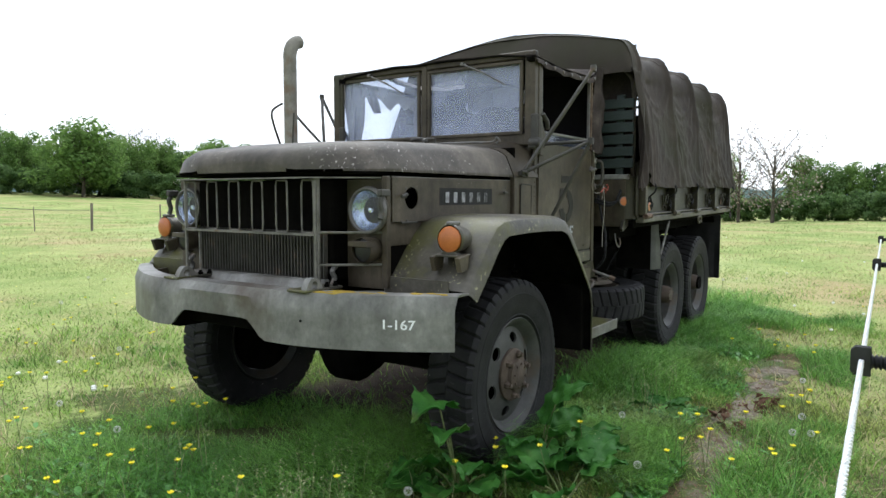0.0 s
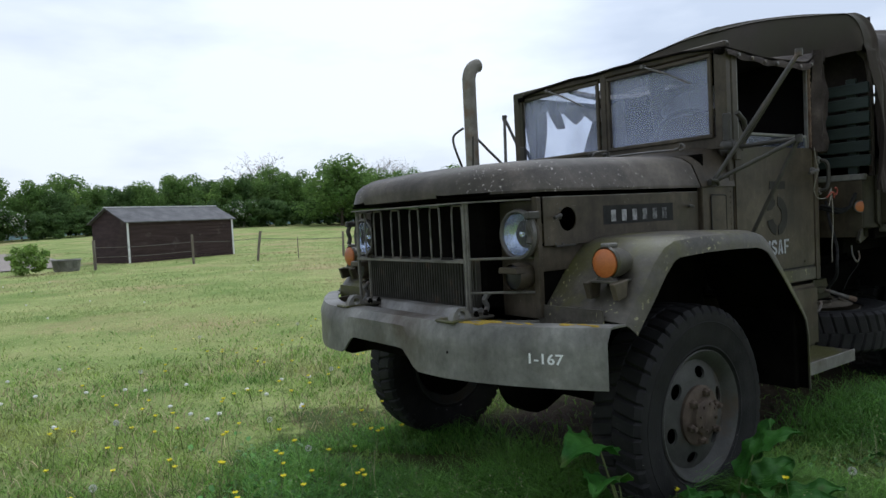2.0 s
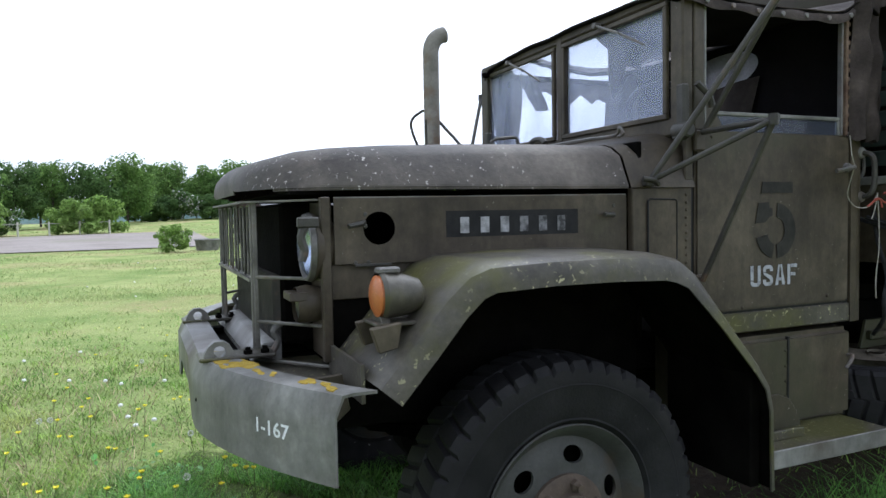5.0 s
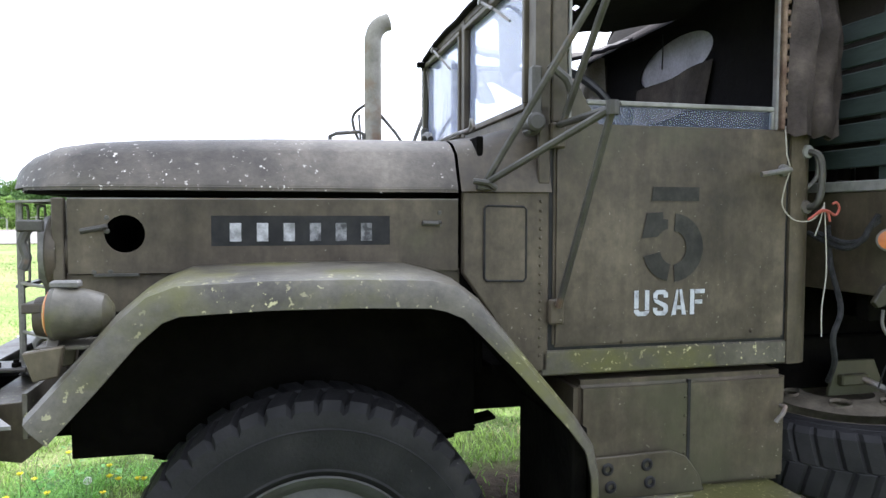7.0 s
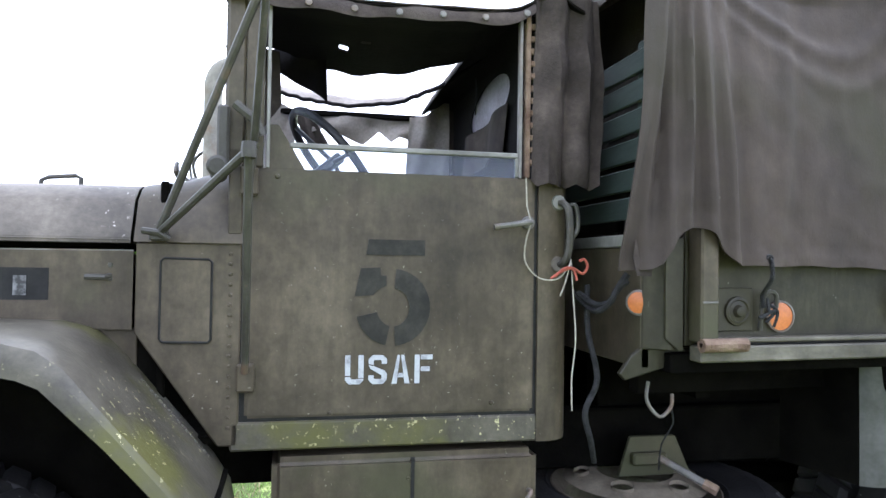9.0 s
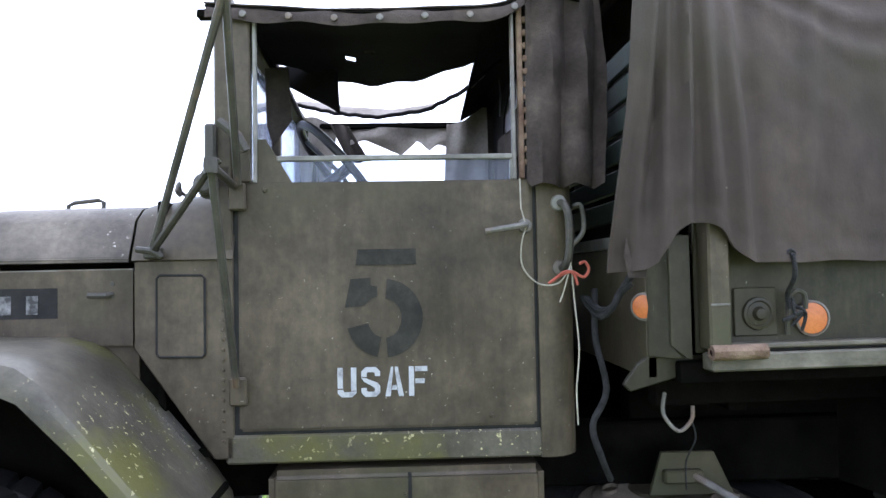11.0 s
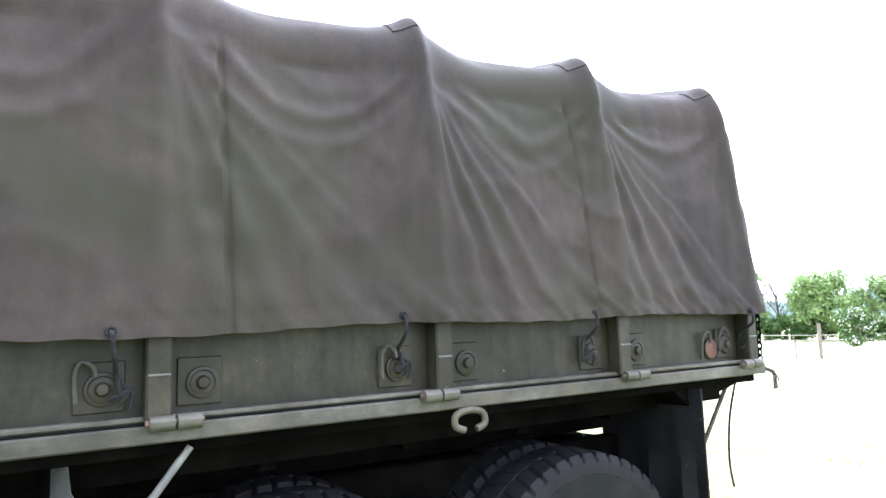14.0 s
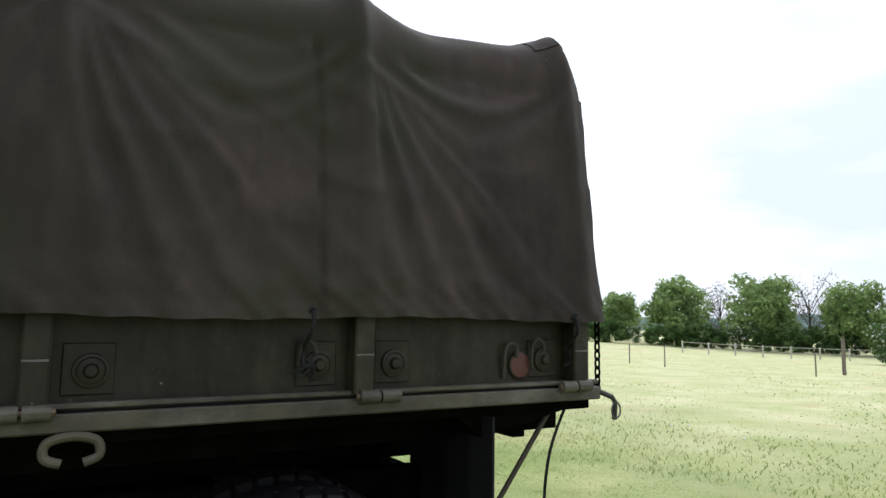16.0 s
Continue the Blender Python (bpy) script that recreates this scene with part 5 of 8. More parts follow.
for k in range(3):
    t = 2 * math.pi * k / 3 + 0.5
    tube(bm, [a @ Vector((0, 0, 0)), a @ Vector((0.2 * math.cos(t), 0.2 * math.sin(t), 0))], 0.008, 6)
tube(bm, [a @ Vector((0, 0, 0.03)), a @ Vector((0, 0, -0.40))], 0.020, 10)
part("steering_column", bm, PLASTIC, sw)
part("sun_visor", prism(B(), [(1.21, 2.20), (1.215, 2.0), (1.235, 1.93), (1.30, 2.02), (1.29, 2.20)], "y", 0.70, 0.712, 0.002), CABCANVAS, truck)

# exhaust stack with guard
ex = part("exhaust_pipe", tube(B(), [(0.945, 1.955, 1.20), (0.945, 1.955, 1.85), (0.945, 1.955, 2.33), (0.948, 1.955, 2.40), (0.964, 1.955, 2.445), (0.995, 1.955, 2.475), (1.030, 1.955, 2.488)], 0.045, 18, True, 5), PIPE, truck, "tall grey exhaust stack with curved tip")
bm = B()
tube(bm, [(0.945, 2.03, 1.72), (0.855, 2.03, 1.93), (0.855, 2.03, 2.01), (0.915, 2.0, 2.06)], 0.008, 8, True, 4)
tube(bm, [(0.945, 2.0, 2.06), (1.06, 1.92, 1.90), (1.15, 1.78, 1.72)], 0.009, 8)
tube(bm, [(0.875, 1.87, 1.74), (0.855, 1.83, 1.98)], 0.006, 6)
part("exhaust_guard", bm, TUBE, ex)
part("muffler", lathe(B(), [(0, 0), (0.10, 0.01), (0.11, 0.05), (0.11, 0.45), (0.10, 0.50), (0, 0.51)], (0.945, 1.95, 0.95), (0, 0, 1), 18), PIPE, ex)

# cargo bed
BEDSET = Matrix(((1, 0, 0, 0.15), (0.007, 1, 0, -0.025), (0.0075, 0, 1, 0.0015), (0, 0, 0, 1)))   # the bed sits a touch nose-down on its frame
SHAPE = BEDSET
SX = (2.379, 3.292, 4.192, 5.060, 5.922)                     # stake places
X0, X1 = 2.30, 6.03
FY = 2 * YB
for y in (YB - 0.42, YB + 0.42):
    part("bed_subframe_rail", box(B(), 2.36, 5.92, y - 0.05, y + 0.05, 0.96, 1.20, 0.004), DARK, truck)
bed = part("bed_floor", box(B(), X0, X1, 0.06, FY - 0.06, 1.20, 1.26, 0.004), DARK, truck)
for k in range(7):
    x = X0 + 0.3 + 0.55 * k
    part("bed_crossbeam", box(B(), x - 0.03, x + 0.03, 0.34, FY - 0.34, 1.06, 1.20, 0.004), DARK, bed)
for s in (0, 1):
    def yy(y):
        return FY - y if s else y

    def bx(x0, x1, y0, y1, z0, z1, bev=0.003):
        return box(B(), x0, x1, *sorted((yy(y0), yy(y1))), z0, z1, bev)
    w = -1 if s else 1
    side = part("bed_side_panel", bx(2.34, 5.98, 0.05, 0.062, 1.285, 1.72), BED, truck)
    part("bed_rail", bx(X0 + 0.06, X1, -0.005, 0.06, 1.240, 1.288, 0.005), RAIL, truck, "" if s else "pale worn lower bed rail")
    part("bed_rail_lip", bx(X0 + 0.12, X1, 0.005, 0.05, 1.297, 1.312, 0.004), RAIL, truck)
    part("bed_rail_gap", bx(X0 + 0.12, X1, 0.02, 0.05, 1.288, 1.297), STENCIL, truck)
    for i, x in enumerate(SX):
        sw_ = 0.033 if i else 0.03
        stk = part("bed_stake", bx(x - sw_, x + sw_, -0.022, 0.05, 1.300, 1.74, 0.006), OLIVE if i == 0 else BED, truck)
        part("stake_weld", bx(x - sw_ + 0.004, x + sw_ - 0.004, -0.025, -0.02, 1.418, 1.424, 0.001), STEEL, stk)
        hx = x + (0.045, 0.042, -0.023, 0.050, -0.028)[i]
        for u0, u1 in (((-0.066, -0.004), (0.004, 0.066)) if i else ((-0.075, 0.075),)):
            part("stake_hinge", tube(B(), [(hx + u0, yy(-0.022), 1.294), (hx + u0 + 0.006, yy(-0.022), 1.294), (hx + u1 - 0.006, yy(-0.022), 1.294), (hx + u1, yy(-0.022), 1.294)], 0.021, 12), RAIL if i else RUST, stk)
        bm = B()
        tube(bm, [(hx - 0.075, yy(-0.02), 1.296), (hx + 0.075, yy(-0.02), 1.296)], 0.008, 8)
        part("hinge_pin", bm, RUST, stk)
    for i, pair in enumerate(((2.509, 3.155), (3.41, 4.035), (4.311, 4.926), (5.180, 5.787))):   # round cover plates beside the stakes
        for x in pair:
            pl = part("bed_side_plate", bx(x - 0.062, x + 0.062, 0.042, 0.05, 1.328, 1.462, 0.003), BED, side)
            part("plate_boss", lathe(B(), [(0.046, 0), (0.044, 0.008), (0.036, 0.010), (0.032, 0.006), (0.02, 0.008), (0.014, 0.02), (0, 0.022)], (x + 0.006, yy(0.042), 1.39), (0, -w, 0), 20), BED, pl)
            if x > SX[i] + 0.3:
                part("cover_hook", tube(B(), [(x - 0.055, yy(0.03), 1.36), (x - 0.06, yy(0.022), 1.43), (x - 0.045, yy(0.012), 1.465), (x - 0.02, yy(0.01), 1.45), (x - 0.012, yy(0.012), 1.425)], 0.0065, 8, True, 4), TUBE, side)
    part("tow_shackle", tube(B(), [(4.262, yy(-0.02), 1.170), (4.226, yy(-0.02), 1.186), (4.230, yy(-0.02), 1.222), (4.284, yy(-0.02), 1.235), (4.338, yy(-0.02), 1.222), (4.346, yy(-0.02), 1.186), (4.312, yy(-0.02), 1.170)],
                             0.012, 10, True, 5), RAIL, truck, "" if s else "open pale steel ring under the rail")
    for x, mt in ((2.672, ORANGE), (5.690, REDLENS)):
        rf = part("side_reflector", lathe(B(), [(0.050, 0), (0.050, 0.010), (0.044, 0.012), (0.043, 0.004)], (x, yy(0.05), 1.372), (0, -w, 0), 28), STEEL if mt is ORANGE else BED, truck)
        part("reflector_lens", lathe(B(), [(0.044, 0.004), (0.043, 0.009), (0.02, 0.012), (0, 0.012)], (x, yy(0.05), 1.372), (0, -w, 0), 28), mt, rf)
        part("reflector_hook", tube(B(), [(x - 0.075, yy(0.04), 1.33), (x - 0.075, yy(0.03), 1.42), (x - 0.06, yy(0.02), 1.45), (x - 0.035, yy(0.02), 1.44), (x - 0.03, yy(0.025), 1.40)], 0.007, 8, True, 4), TUBE, rf)
    # front corner post of the bed with its lamp
    SHAPE = Matrix.Translation((0.11, 0, 0.03))
    cn = part("bed_corner_post", prism(B(), [(2.262, yy(0.085)), (2.318, yy(0.03)), (2.352, yy(0.03)), (2.352, yy(0.12)), (2.262, yy(0.12))], "z", 1.262, 1.60, 0.003), BED, truck)
    part("corner_plate", prism(B(), [(2.30, 1.30), (2.345, 1.262), (2.36, 1.262), (2.36, 1.60), (2.30, 1.60)], "y", *sorted((yy(0.018), yy(0.03))), 0.002), BED, cn)
    rf = part("corner_reflector", lathe(B(), [(0.040, 0), (0.040, 0.010), (0.034, 0.012), (0.033, 0.004)], (2.262, yy(0.105), 1.402), (-0.75, -0.66 * w, 0), 24), STEEL, truck)
    part("reflector_lens", lathe(B(), [(0.034, 0.004), (0.033, 0.010), (0.015, 0.013), (0, 0.013)], (2.262, yy(0.105), 1.402), (-0.75, -0.66 * w, 0), 24), ORANGE, rf)
    part("corner_foot", prism(B(), [(2.262, 1.262), (2.43, 1.262), (2.43, 1.225), (2.21, 1.165), (2.19, 1.185), (2.23, 1.24)], "y", *sorted((yy(0.09), yy(0.11))), 0.003), BED, truck)
    SHAPE = BEDSET
    part("bed_sill", box(B(), 2.30, X1, *sorted((yy(0.26), yy(0.32))), 1.10, 1.20, 0.004), DARK, truck)
    # splash guard before the rear wheels and its stay, flap behind them
    edge = [(1.205, 3.05), (1.13, 3.10), (1.05, 3.145), (0.97, 3.165), (0.88, 3.18), (0.79, 3.188)]
    rows = [[(2.985, yy(0.42), z + 0.01), (3.03, yy(0.28), z + 0.005), (3.058, yy(0.13), z)] + [(3.062 + (max(xe, 3.09) - 3.062) * k / 4, yy(0.115 - 0.010 * k), z) for k in range(1, 5)] for z, xe in edge]
    # inner facet of the same guard, coloured near black for the bed's shadow
    part("splash_guard_inner", sheet(B(), [q[:3] for q in rows], 0.004), DARK, truck, "", 20)
    rows = [q[2:] for q in rows]
    part("splash_guard", sheet(B(), rows, 0.004), SPLASH, truck, "" if s else "grey bent splash guard before the rear wheels", 20)
    part("guard_stay", tube(B(), [(3.39, yy(0.06), 1.215), (3.165, yy(0.07), 0.92)], 0.011, 8), BUMPER, truck)
    if s:
        continue
    rows = [[(5.55 + 0.03 * math.sin(2.2 * k) * (j / 8), yy(0.01 + 0.62 * k / 10), 1.20 - 0.75 * j / 8) for k in range(11)] for j in range(9)]
    part("mud_flap", sheet(B(), rows, 0.008), RUBBER, truck, "" if s else "black rubber mud flap")
    part("flap_stay", tube(B(), [(5.90, yy(0.10), 1.24), (5.62, yy(0.12), 0.85)], 0.010, 8), OLIVE, truck)
part("tailgate", box(B(), 6.0, 6.03, 0.06, FY - 0.06, 1.25, 1.75, 0.004), BED, truck)
part("tail_beam", prism(B(), [(5.45, 1.20), (6.03, 1.25), (6.03, 1.22), (5.55, 1.12)], "y", 0.08, FY - 0.08, 0.003), DARK, truck)
part("tail_latch", tube(B(), [(6.03, 0.02, 1.27), (6.09, 0.0, 1.245), (6.105, 0.0, 1.225), (6.10, 0.0, 1.16)], 0.010, 8), TUBE, truck)
part("tail_ring", tube(B(), [(6.105 + 0.022 * math.cos(a), -0.005, 1.195 + 0.03 * math.sin(a)) for a in (2 * math.pi * k / 14 for k in range(15))], 0.0035, 6), STEEL, truck)
bm = B()
for k in range(9):
    a = pose(6.045, 0.03, 1.53 - 0.032 * k, 0, 0, 90 if k % 2 else 0)
    tube(bm, [a @ Vector((0.011 * math.cos(t), 0, 0.021 * math.sin(t))) for t in (2 * math.pi * j / 10 for j in range(11))], 0.0045, 6)
part("tail_chain", bm, DARK, truck)
part("tail_cable", tube(B(), [(5.98, 0.12, 1.24), (5.87, 0.10, 1.05), (5.84, 0.10, 0.85), (5.86, 0.10, 0.72)], 0.006, 6, True, 5), BLACKROPE, truck)

# head rack of the bed with green slats
SHAPE = Matrix.Translation((0.10, 0, 0.03))
rack = part("headboard", box(B(), 2.27, 2.30, 0.09, FY - 0.09, 1.20, 1.575, 0.004), OLIVE, truck)
part("headboard_rail", box(B(), 2.262, 2.302, 0.07, FY - 0.07, 1.575, 1.615, 0.004), BUMPER, truck)
for k in range(6):
    z = 1.665 + 0.0935 * k
    part("rack_slat", box(B(), 2.285, 2.303, 0.045, FY - 0.045, z, z + 0.073, 0.004), SLAT, rack, "" if k else "green painted wooden slat")
for y in (0.16, YB, FY - 0.16):
    part("rack_post", box(B(), 2.305, 2.345, y - 0.03, y + 0.03, 1.575, 2.24, 0.004), SLAT, rack)
for i in (0, 1):
    part("gap_hose", tube(B(), [(2.16, 0.30 + 0.05 * i, 1.42), (2.17, 0.20, 1.39 - 0.02 * i), (2.19, 0.14, 1.40), (2.21, 0.13, 1.44), (2.24, 0.12, 1.47 + 0.02 * i)], 0.011, 8, True, 6), BLACKROPE, truck)
part("gap_hose", tube(B(), [(2.18, 0.28, 1.45), (2.17, 0.25, 1.30), (2.19, 0.22, 1.15), (2.14, 0.2, 1.05), (2.17, 0.22, 0.95), (2.22, 0.3, 0.86)], 0.010, 8, True, 6), BLACKROPE, truck)
part("hanging_link", tube(B(), [(2.36, 0.2, 1.14), (2.35, 0.19, 1.08), (2.39, 0.18, 1.03), (2.43, 0.18, 1.06), (2.44, 0.19, 1.10)], 0.006, 8, True, 4), STEEL, truck)
part("hanging_cord", tube(B(), [(2.43, 0.18, 1.06), (2.45, 0.2, 1.0), (2.44, 0.25, 0.92), (2.46, 0.3, 0.82)], 0.003, 6, True, 5), BLACKROPE, truck)

SHAPE = Matrix.Identity(4)
# ---------------------------------------------------------------- ground
def gz(x, y):
    """Height of the field."""
    return (G0 + 0.02 * math.sin(0.9 * x + 0.4) * math.cos(0.7 * y) - 1.3 * math.exp(-((x - 66) ** 2 + (y - 34) ** 2) / (2 * 24 ** 2))
            + 2.2 * math.exp(-((x - 35) ** 2 + (y - 110) ** 2) / (2 * 38 ** 2)))


def ground_material():
    m = bpy.data.materials.new("field_turf")
    m.use_nodes = True
    n, l = m.node_tree.nodes, m.node_tree.links
    b = n["Principled BSDF"]
    co = n.new("ShaderNodeTexCoord")

    def tex(sc, dt=6.0):
        t = n.new("ShaderNodeTexNoise")
        t.inputs["Scale"].default_value, t.inputs["Detail"].default_value, t.inputs["Roughness"].default_value = sc, dt, 0.62
        l.new(co.outputs["Object"], t.inputs["Vector"])
        return t.outputs["Fac"]

    def ramp(src, a, bb, ca, cb):
        r = n.new("ShaderNodeValToRGB")
        r.color_ramp.elements[0].position, r.color_ramp.elements[0].color = a, (*ca, 1)
        r.color_ramp.elements[1].position, r.color_ramp.elements[1].color = bb, (*cb, 1)
        l.new(src, r.inputs["Fac"])
        return r.outputs["Color"]

    def mix(f, a, c, kind="MIX"):
        x = n.new("ShaderNodeMix")
        x.data_type, x.blend_type = "RGBA", kind
        for s, v in (("Factor", f), ("A", a), ("B", c)):
            if isinstance(v, float):
                x.inputs[s].default_value = v
            elif isinstance(v, tuple):
                x.inputs[s].default_value = (*v, 1)
            else:
                l.new(v, x.inputs[s])
        return x.outputs["Result"]
    col = ramp(tex(0.45), 0.36, 0.66, (0.196, 0.268, 0.078), (0.36, 0.39, 0.152))
    col = mix(ramp(tex(0.16, 7.0), 0.50, 0.66, (0, 0, 0), (0.8, 0.8, 0.8)), col, (0.400, 0.300, 0.170))
    col = mix(ramp(tex(2.3, 7.0), 0.60, 0.70, (0, 0, 0), (0.7, 0.7, 0.7)), col, (0.11, 0.19, 0.045))
    col = mix(ramp(tex(1.1, 8.0), 0.66, 0.72, (0, 0, 0), (0.8, 0.8, 0.8)), col, (0.22, 0.175, 0.12))
    col = mix(0.55, col, ramp(tex(38.0, 5.0), 0.3, 0.7, (0.6, 0.6, 0.6), (1.4, 1.4, 1.4)), "MULTIPLY")
    # pasture east of the truck, its colour lifted for the glare there
    sp, ax3 = n.new("ShaderNodeSeparateXYZ"), n.new("ShaderNodeMath")
    ax3.operation = "MULTIPLY_ADD"
    l.new(co.outputs["Object"], sp.inputs["Vector"])
    l.new(tex(0.3, 4.0), ax3.inputs[0])
    ax3.inputs[1].default_value = 14.0
    l.new(sp.outputs["X"], ax3.inputs[2])
    east = n.new("ShaderNodeMapRange")
    east.inputs["From Min"].default_value, east.inputs["From Max"].default_value = 14.0, 24.0
    l.new(ax3.outputs["Value"], east.inputs["Value"])
    pale = ramp(tex(0.7, 7.0), 0.35, 0.65, (0.47, 0.50, 0.24), (0.62, 0.60, 0.36))
    pale = mix(ramp(tex(0.22, 5.0), 0.60, 0.70, (0, 0, 0), (0.6, 0.6, 0.6)), pale, (0.52, 0.33, 0.19))
    nd, north, both = n.new("ShaderNodeMath"), n.new("ShaderNodeMapRange"), n.new("ShaderNodeMath")
    nd.operation, both.operation = "MULTIPLY_ADD", "MULTIPLY"
    l.new(sp.outputs["Y"], nd.inputs[0])
    nd.inputs[1].default_value = -2.2
    l.new(ax3.outputs["Value"], nd.inputs[2])
    north.inputs["From Min"].default_value, north.inputs["From Max"].default_value = 20.0, 12.0
    l.new(nd.outputs["Value"], north.inputs["Value"])
    l.new(east.outputs["Result"], both.inputs[0])
    l.new(north.outputs["Result"], both.inputs[1])
    yd, side_m, all_m = n.new("ShaderNodeMath"), n.new("ShaderNodeMapRange"), n.new("ShaderNodeMath")
    yd.operation, all_m.operation = "SUBTRACT", "MULTIPLY"
    l.new(sp.outputs["Y"], yd.inputs[0])
    l.new(ax3.outputs["Value"], yd.inputs[1])
    side_m.inputs["From Min"].default_value, side_m.inputs["From Max"].default_value = 6.0, -6.0
    l.new(yd.outputs["Value"], side_m.inputs["Value"])
    l.new(both.outputs["Value"], all_m.inputs[0])
    l.new(side_m.outputs["Result"], all_m.inputs[1])
    col = mix(all_m.outputs["Value"], col, pale)
    # bare brown earth below the truck, its colour darkened for the truck's shade
    ms, mc, rim_ = n.new("ShaderNodeVectorMath"), n.new("ShaderNodeVectorMath"), n.new("ShaderNodeSeparateXYZ")
    ms.operation, mc.operation = "SUBTRACT", "ABSOLUTE"
    ms.inputs[1].default_value = (3.2, 1.15, 0.0)
    l.new(co.outputs["Object"], ms.inputs[0])
    l.new(ms.outputs["Vector"], mc.inputs[0])
    l.new(mc.outputs["Vector"], rim_.inputs["Vector"])
    fx, fy, fm = n.new("ShaderNodeMapRange"), n.new("ShaderNodeMapRange"), n.new("ShaderNodeMath")
    fm.operation = "MULTIPLY"
    for f, sock, far_, near_ in ((fx, "X", 3.5, 2.9), (fy, "Y", 1.15, 0.75)):
        f.inputs["From Min"].default_value, f.inputs["From Max"].default_value = far_, near_
        l.new(rim_.outputs[sock], f.inputs["Value"])
    l.new(fx.outputs["Result"], fm.inputs[0])
    l.new(fy.outputs["Result"], fm.inputs[1])
    earth = fm.outputs["Value"]
    # turf darkened round the parked truck: shade between the blades, painted in
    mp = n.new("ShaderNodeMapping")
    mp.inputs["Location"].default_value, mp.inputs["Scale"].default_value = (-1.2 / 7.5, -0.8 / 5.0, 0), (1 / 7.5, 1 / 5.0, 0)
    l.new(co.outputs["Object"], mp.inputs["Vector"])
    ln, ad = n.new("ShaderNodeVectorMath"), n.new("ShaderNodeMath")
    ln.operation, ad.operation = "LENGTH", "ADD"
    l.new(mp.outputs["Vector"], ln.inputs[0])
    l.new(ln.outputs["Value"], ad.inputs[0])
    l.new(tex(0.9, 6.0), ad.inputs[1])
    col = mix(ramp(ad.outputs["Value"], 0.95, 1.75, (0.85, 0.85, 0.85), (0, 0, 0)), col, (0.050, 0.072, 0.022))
    col = mix(earth, col, ramp(tex(9.0, 6.0), 0.3, 0.7, (0.030, 0.022, 0.015), (0.075, 0.056, 0.038)))
    l.new(col, b.inputs["Base Color"])
    b.inputs["Roughness"].default_value = 0.95
    b.inputs["Specular IOR Level"].default_value = 0.1
    bp = n.new("ShaderNodeBump")
    bp.inputs["Strength"].default_value, bp.inputs["Distance"].default_value = 0.8, 0.05
    l.new(tex(22.0, 6.0), bp.inputs["Height"])
    l.new(bp.outputs["Normal"], b.inputs["Normal"])
    return m


xs = [-400, -200, -120, -80] + [-60 + 4 * k for k in range(13)] + [-8 + 0.5 * k for k in range(1, 45)] + [16 + 4 * k for k in range(32)] + [160, 220, 320, 600, 1500]
ys = [-400, -200, -100, -50, -25, -12] + [-8 + 0.5 * k for k in range(33)] + [10 + 4 * k for k in range(40)] + [190, 260, 400, 700, 1500]
bm = B()
sheet(bm, [[(x, y, gz(x, y)) for x in xs] for y in ys])
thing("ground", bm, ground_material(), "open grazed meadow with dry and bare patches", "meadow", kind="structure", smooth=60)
SOIL = mat("dry_path_soil", (0.12, 0.095, 0.07), (0.34, 0.285, 0.22), 0.95, scale=16.0, bump=1.0, bscale=70, stain=(0.085, 0.12, 0.03), stain_scale=3.0, stain_at=(0.50, 0.60))


def patch(name, material, cx, cy, rx, ry, label, category, lift=0.012, n=40, seed=1, wob=0.25):
    rnd = random.Random(seed)
    ph = [rnd.random() * 6.3 for _ in range(4)]
    rows = []
    for j in range(9):
        row = []
        for k in range(n + 1):
            a = 2 * math.pi * k / n
            r = (j / 8) * (1 + wob * (math.sin(2 * a + ph[0]) * 0.5 + math.sin(3 * a + ph[1]) * 0.4 + math.sin(7 * a + ph[2]) * 0.3))
            x, y = cx + rx * r * math.cos(a), cy + ry * r * math.sin(a)
            row.append((x, y, gz(x, y) + lift * (1 if j < 7 else (0.2 if j == 7 else -1.2))))
        rows.append(row)
    return thing(name, sheet(B(), rows), material, label, category, kind="structure", smooth=60)


pr = random.Random(4)
for k in range(22):
    cx = 0.35 + 3.4 * k / 21 + pr.uniform(-0.1, 0.1)
    patch("bare_path", SOIL, cx, -0.86 + pr.uniform(-0.10, 0.10), pr.uniform(0.14, 0.34), pr.uniform(0.05, 0.13), "bare trodden soil path beside the truck", "path", seed=3 + k, lift=0.004 + 0.0004 * k, wob=0.85)
bm = B()
sheet(bm, [[(x, y, gz(x, y) + 0.05) for x in (-60, -45, -30, -20, -10, -4, 0, 3)] for y in (33.5, 38, 44, 50, 57)])
thing("riding_arena", bm, SAND, "pale sand riding arena beyond the field", "riding arena", kind="structure", smooth=60)

# ---------------------------------------------------------------- canvas cover over the bed
SHAPE = BEDSET
cover = base("cargo_cover", (4.2, YB, 1.5), "faded olive-brown canvas cover draped over bows on the cargo bed", "canvas cover")


def bay(x):
    """Which bay between the bows, and how far along it."""
    for i in range(len(SX) - 1):
        if x <= SX[i + 1] or i == len(SX) - 2:
            return i, (x - SX[i]) / (SX[i + 1] - SX[i])


def hem(x):
    h = 1.532 + 0.006 * math.sin(5.1 * x) + 0.002 * math.sin(33 * x)
    h -= 0.012 * max(0.0, 1 - abs(x - 3.0) / 0.8)
    if x < 2.52:
        h += 0.112 * math.exp(-(abs(x - 2.315) / 0.105) ** 3) + (0.0 if x > 2.2 else -0.012)
    return h


SEAMS = (3.46, 4.90)


def ridge(d, w):
    """A crisp fold: a rounded crest with a shallow trough beside it."""
    return math.exp(-(d / w) ** 2) - 0.55 * math.exp(-((d - 1.7 * w) / (1.2 * w)) ** 2)


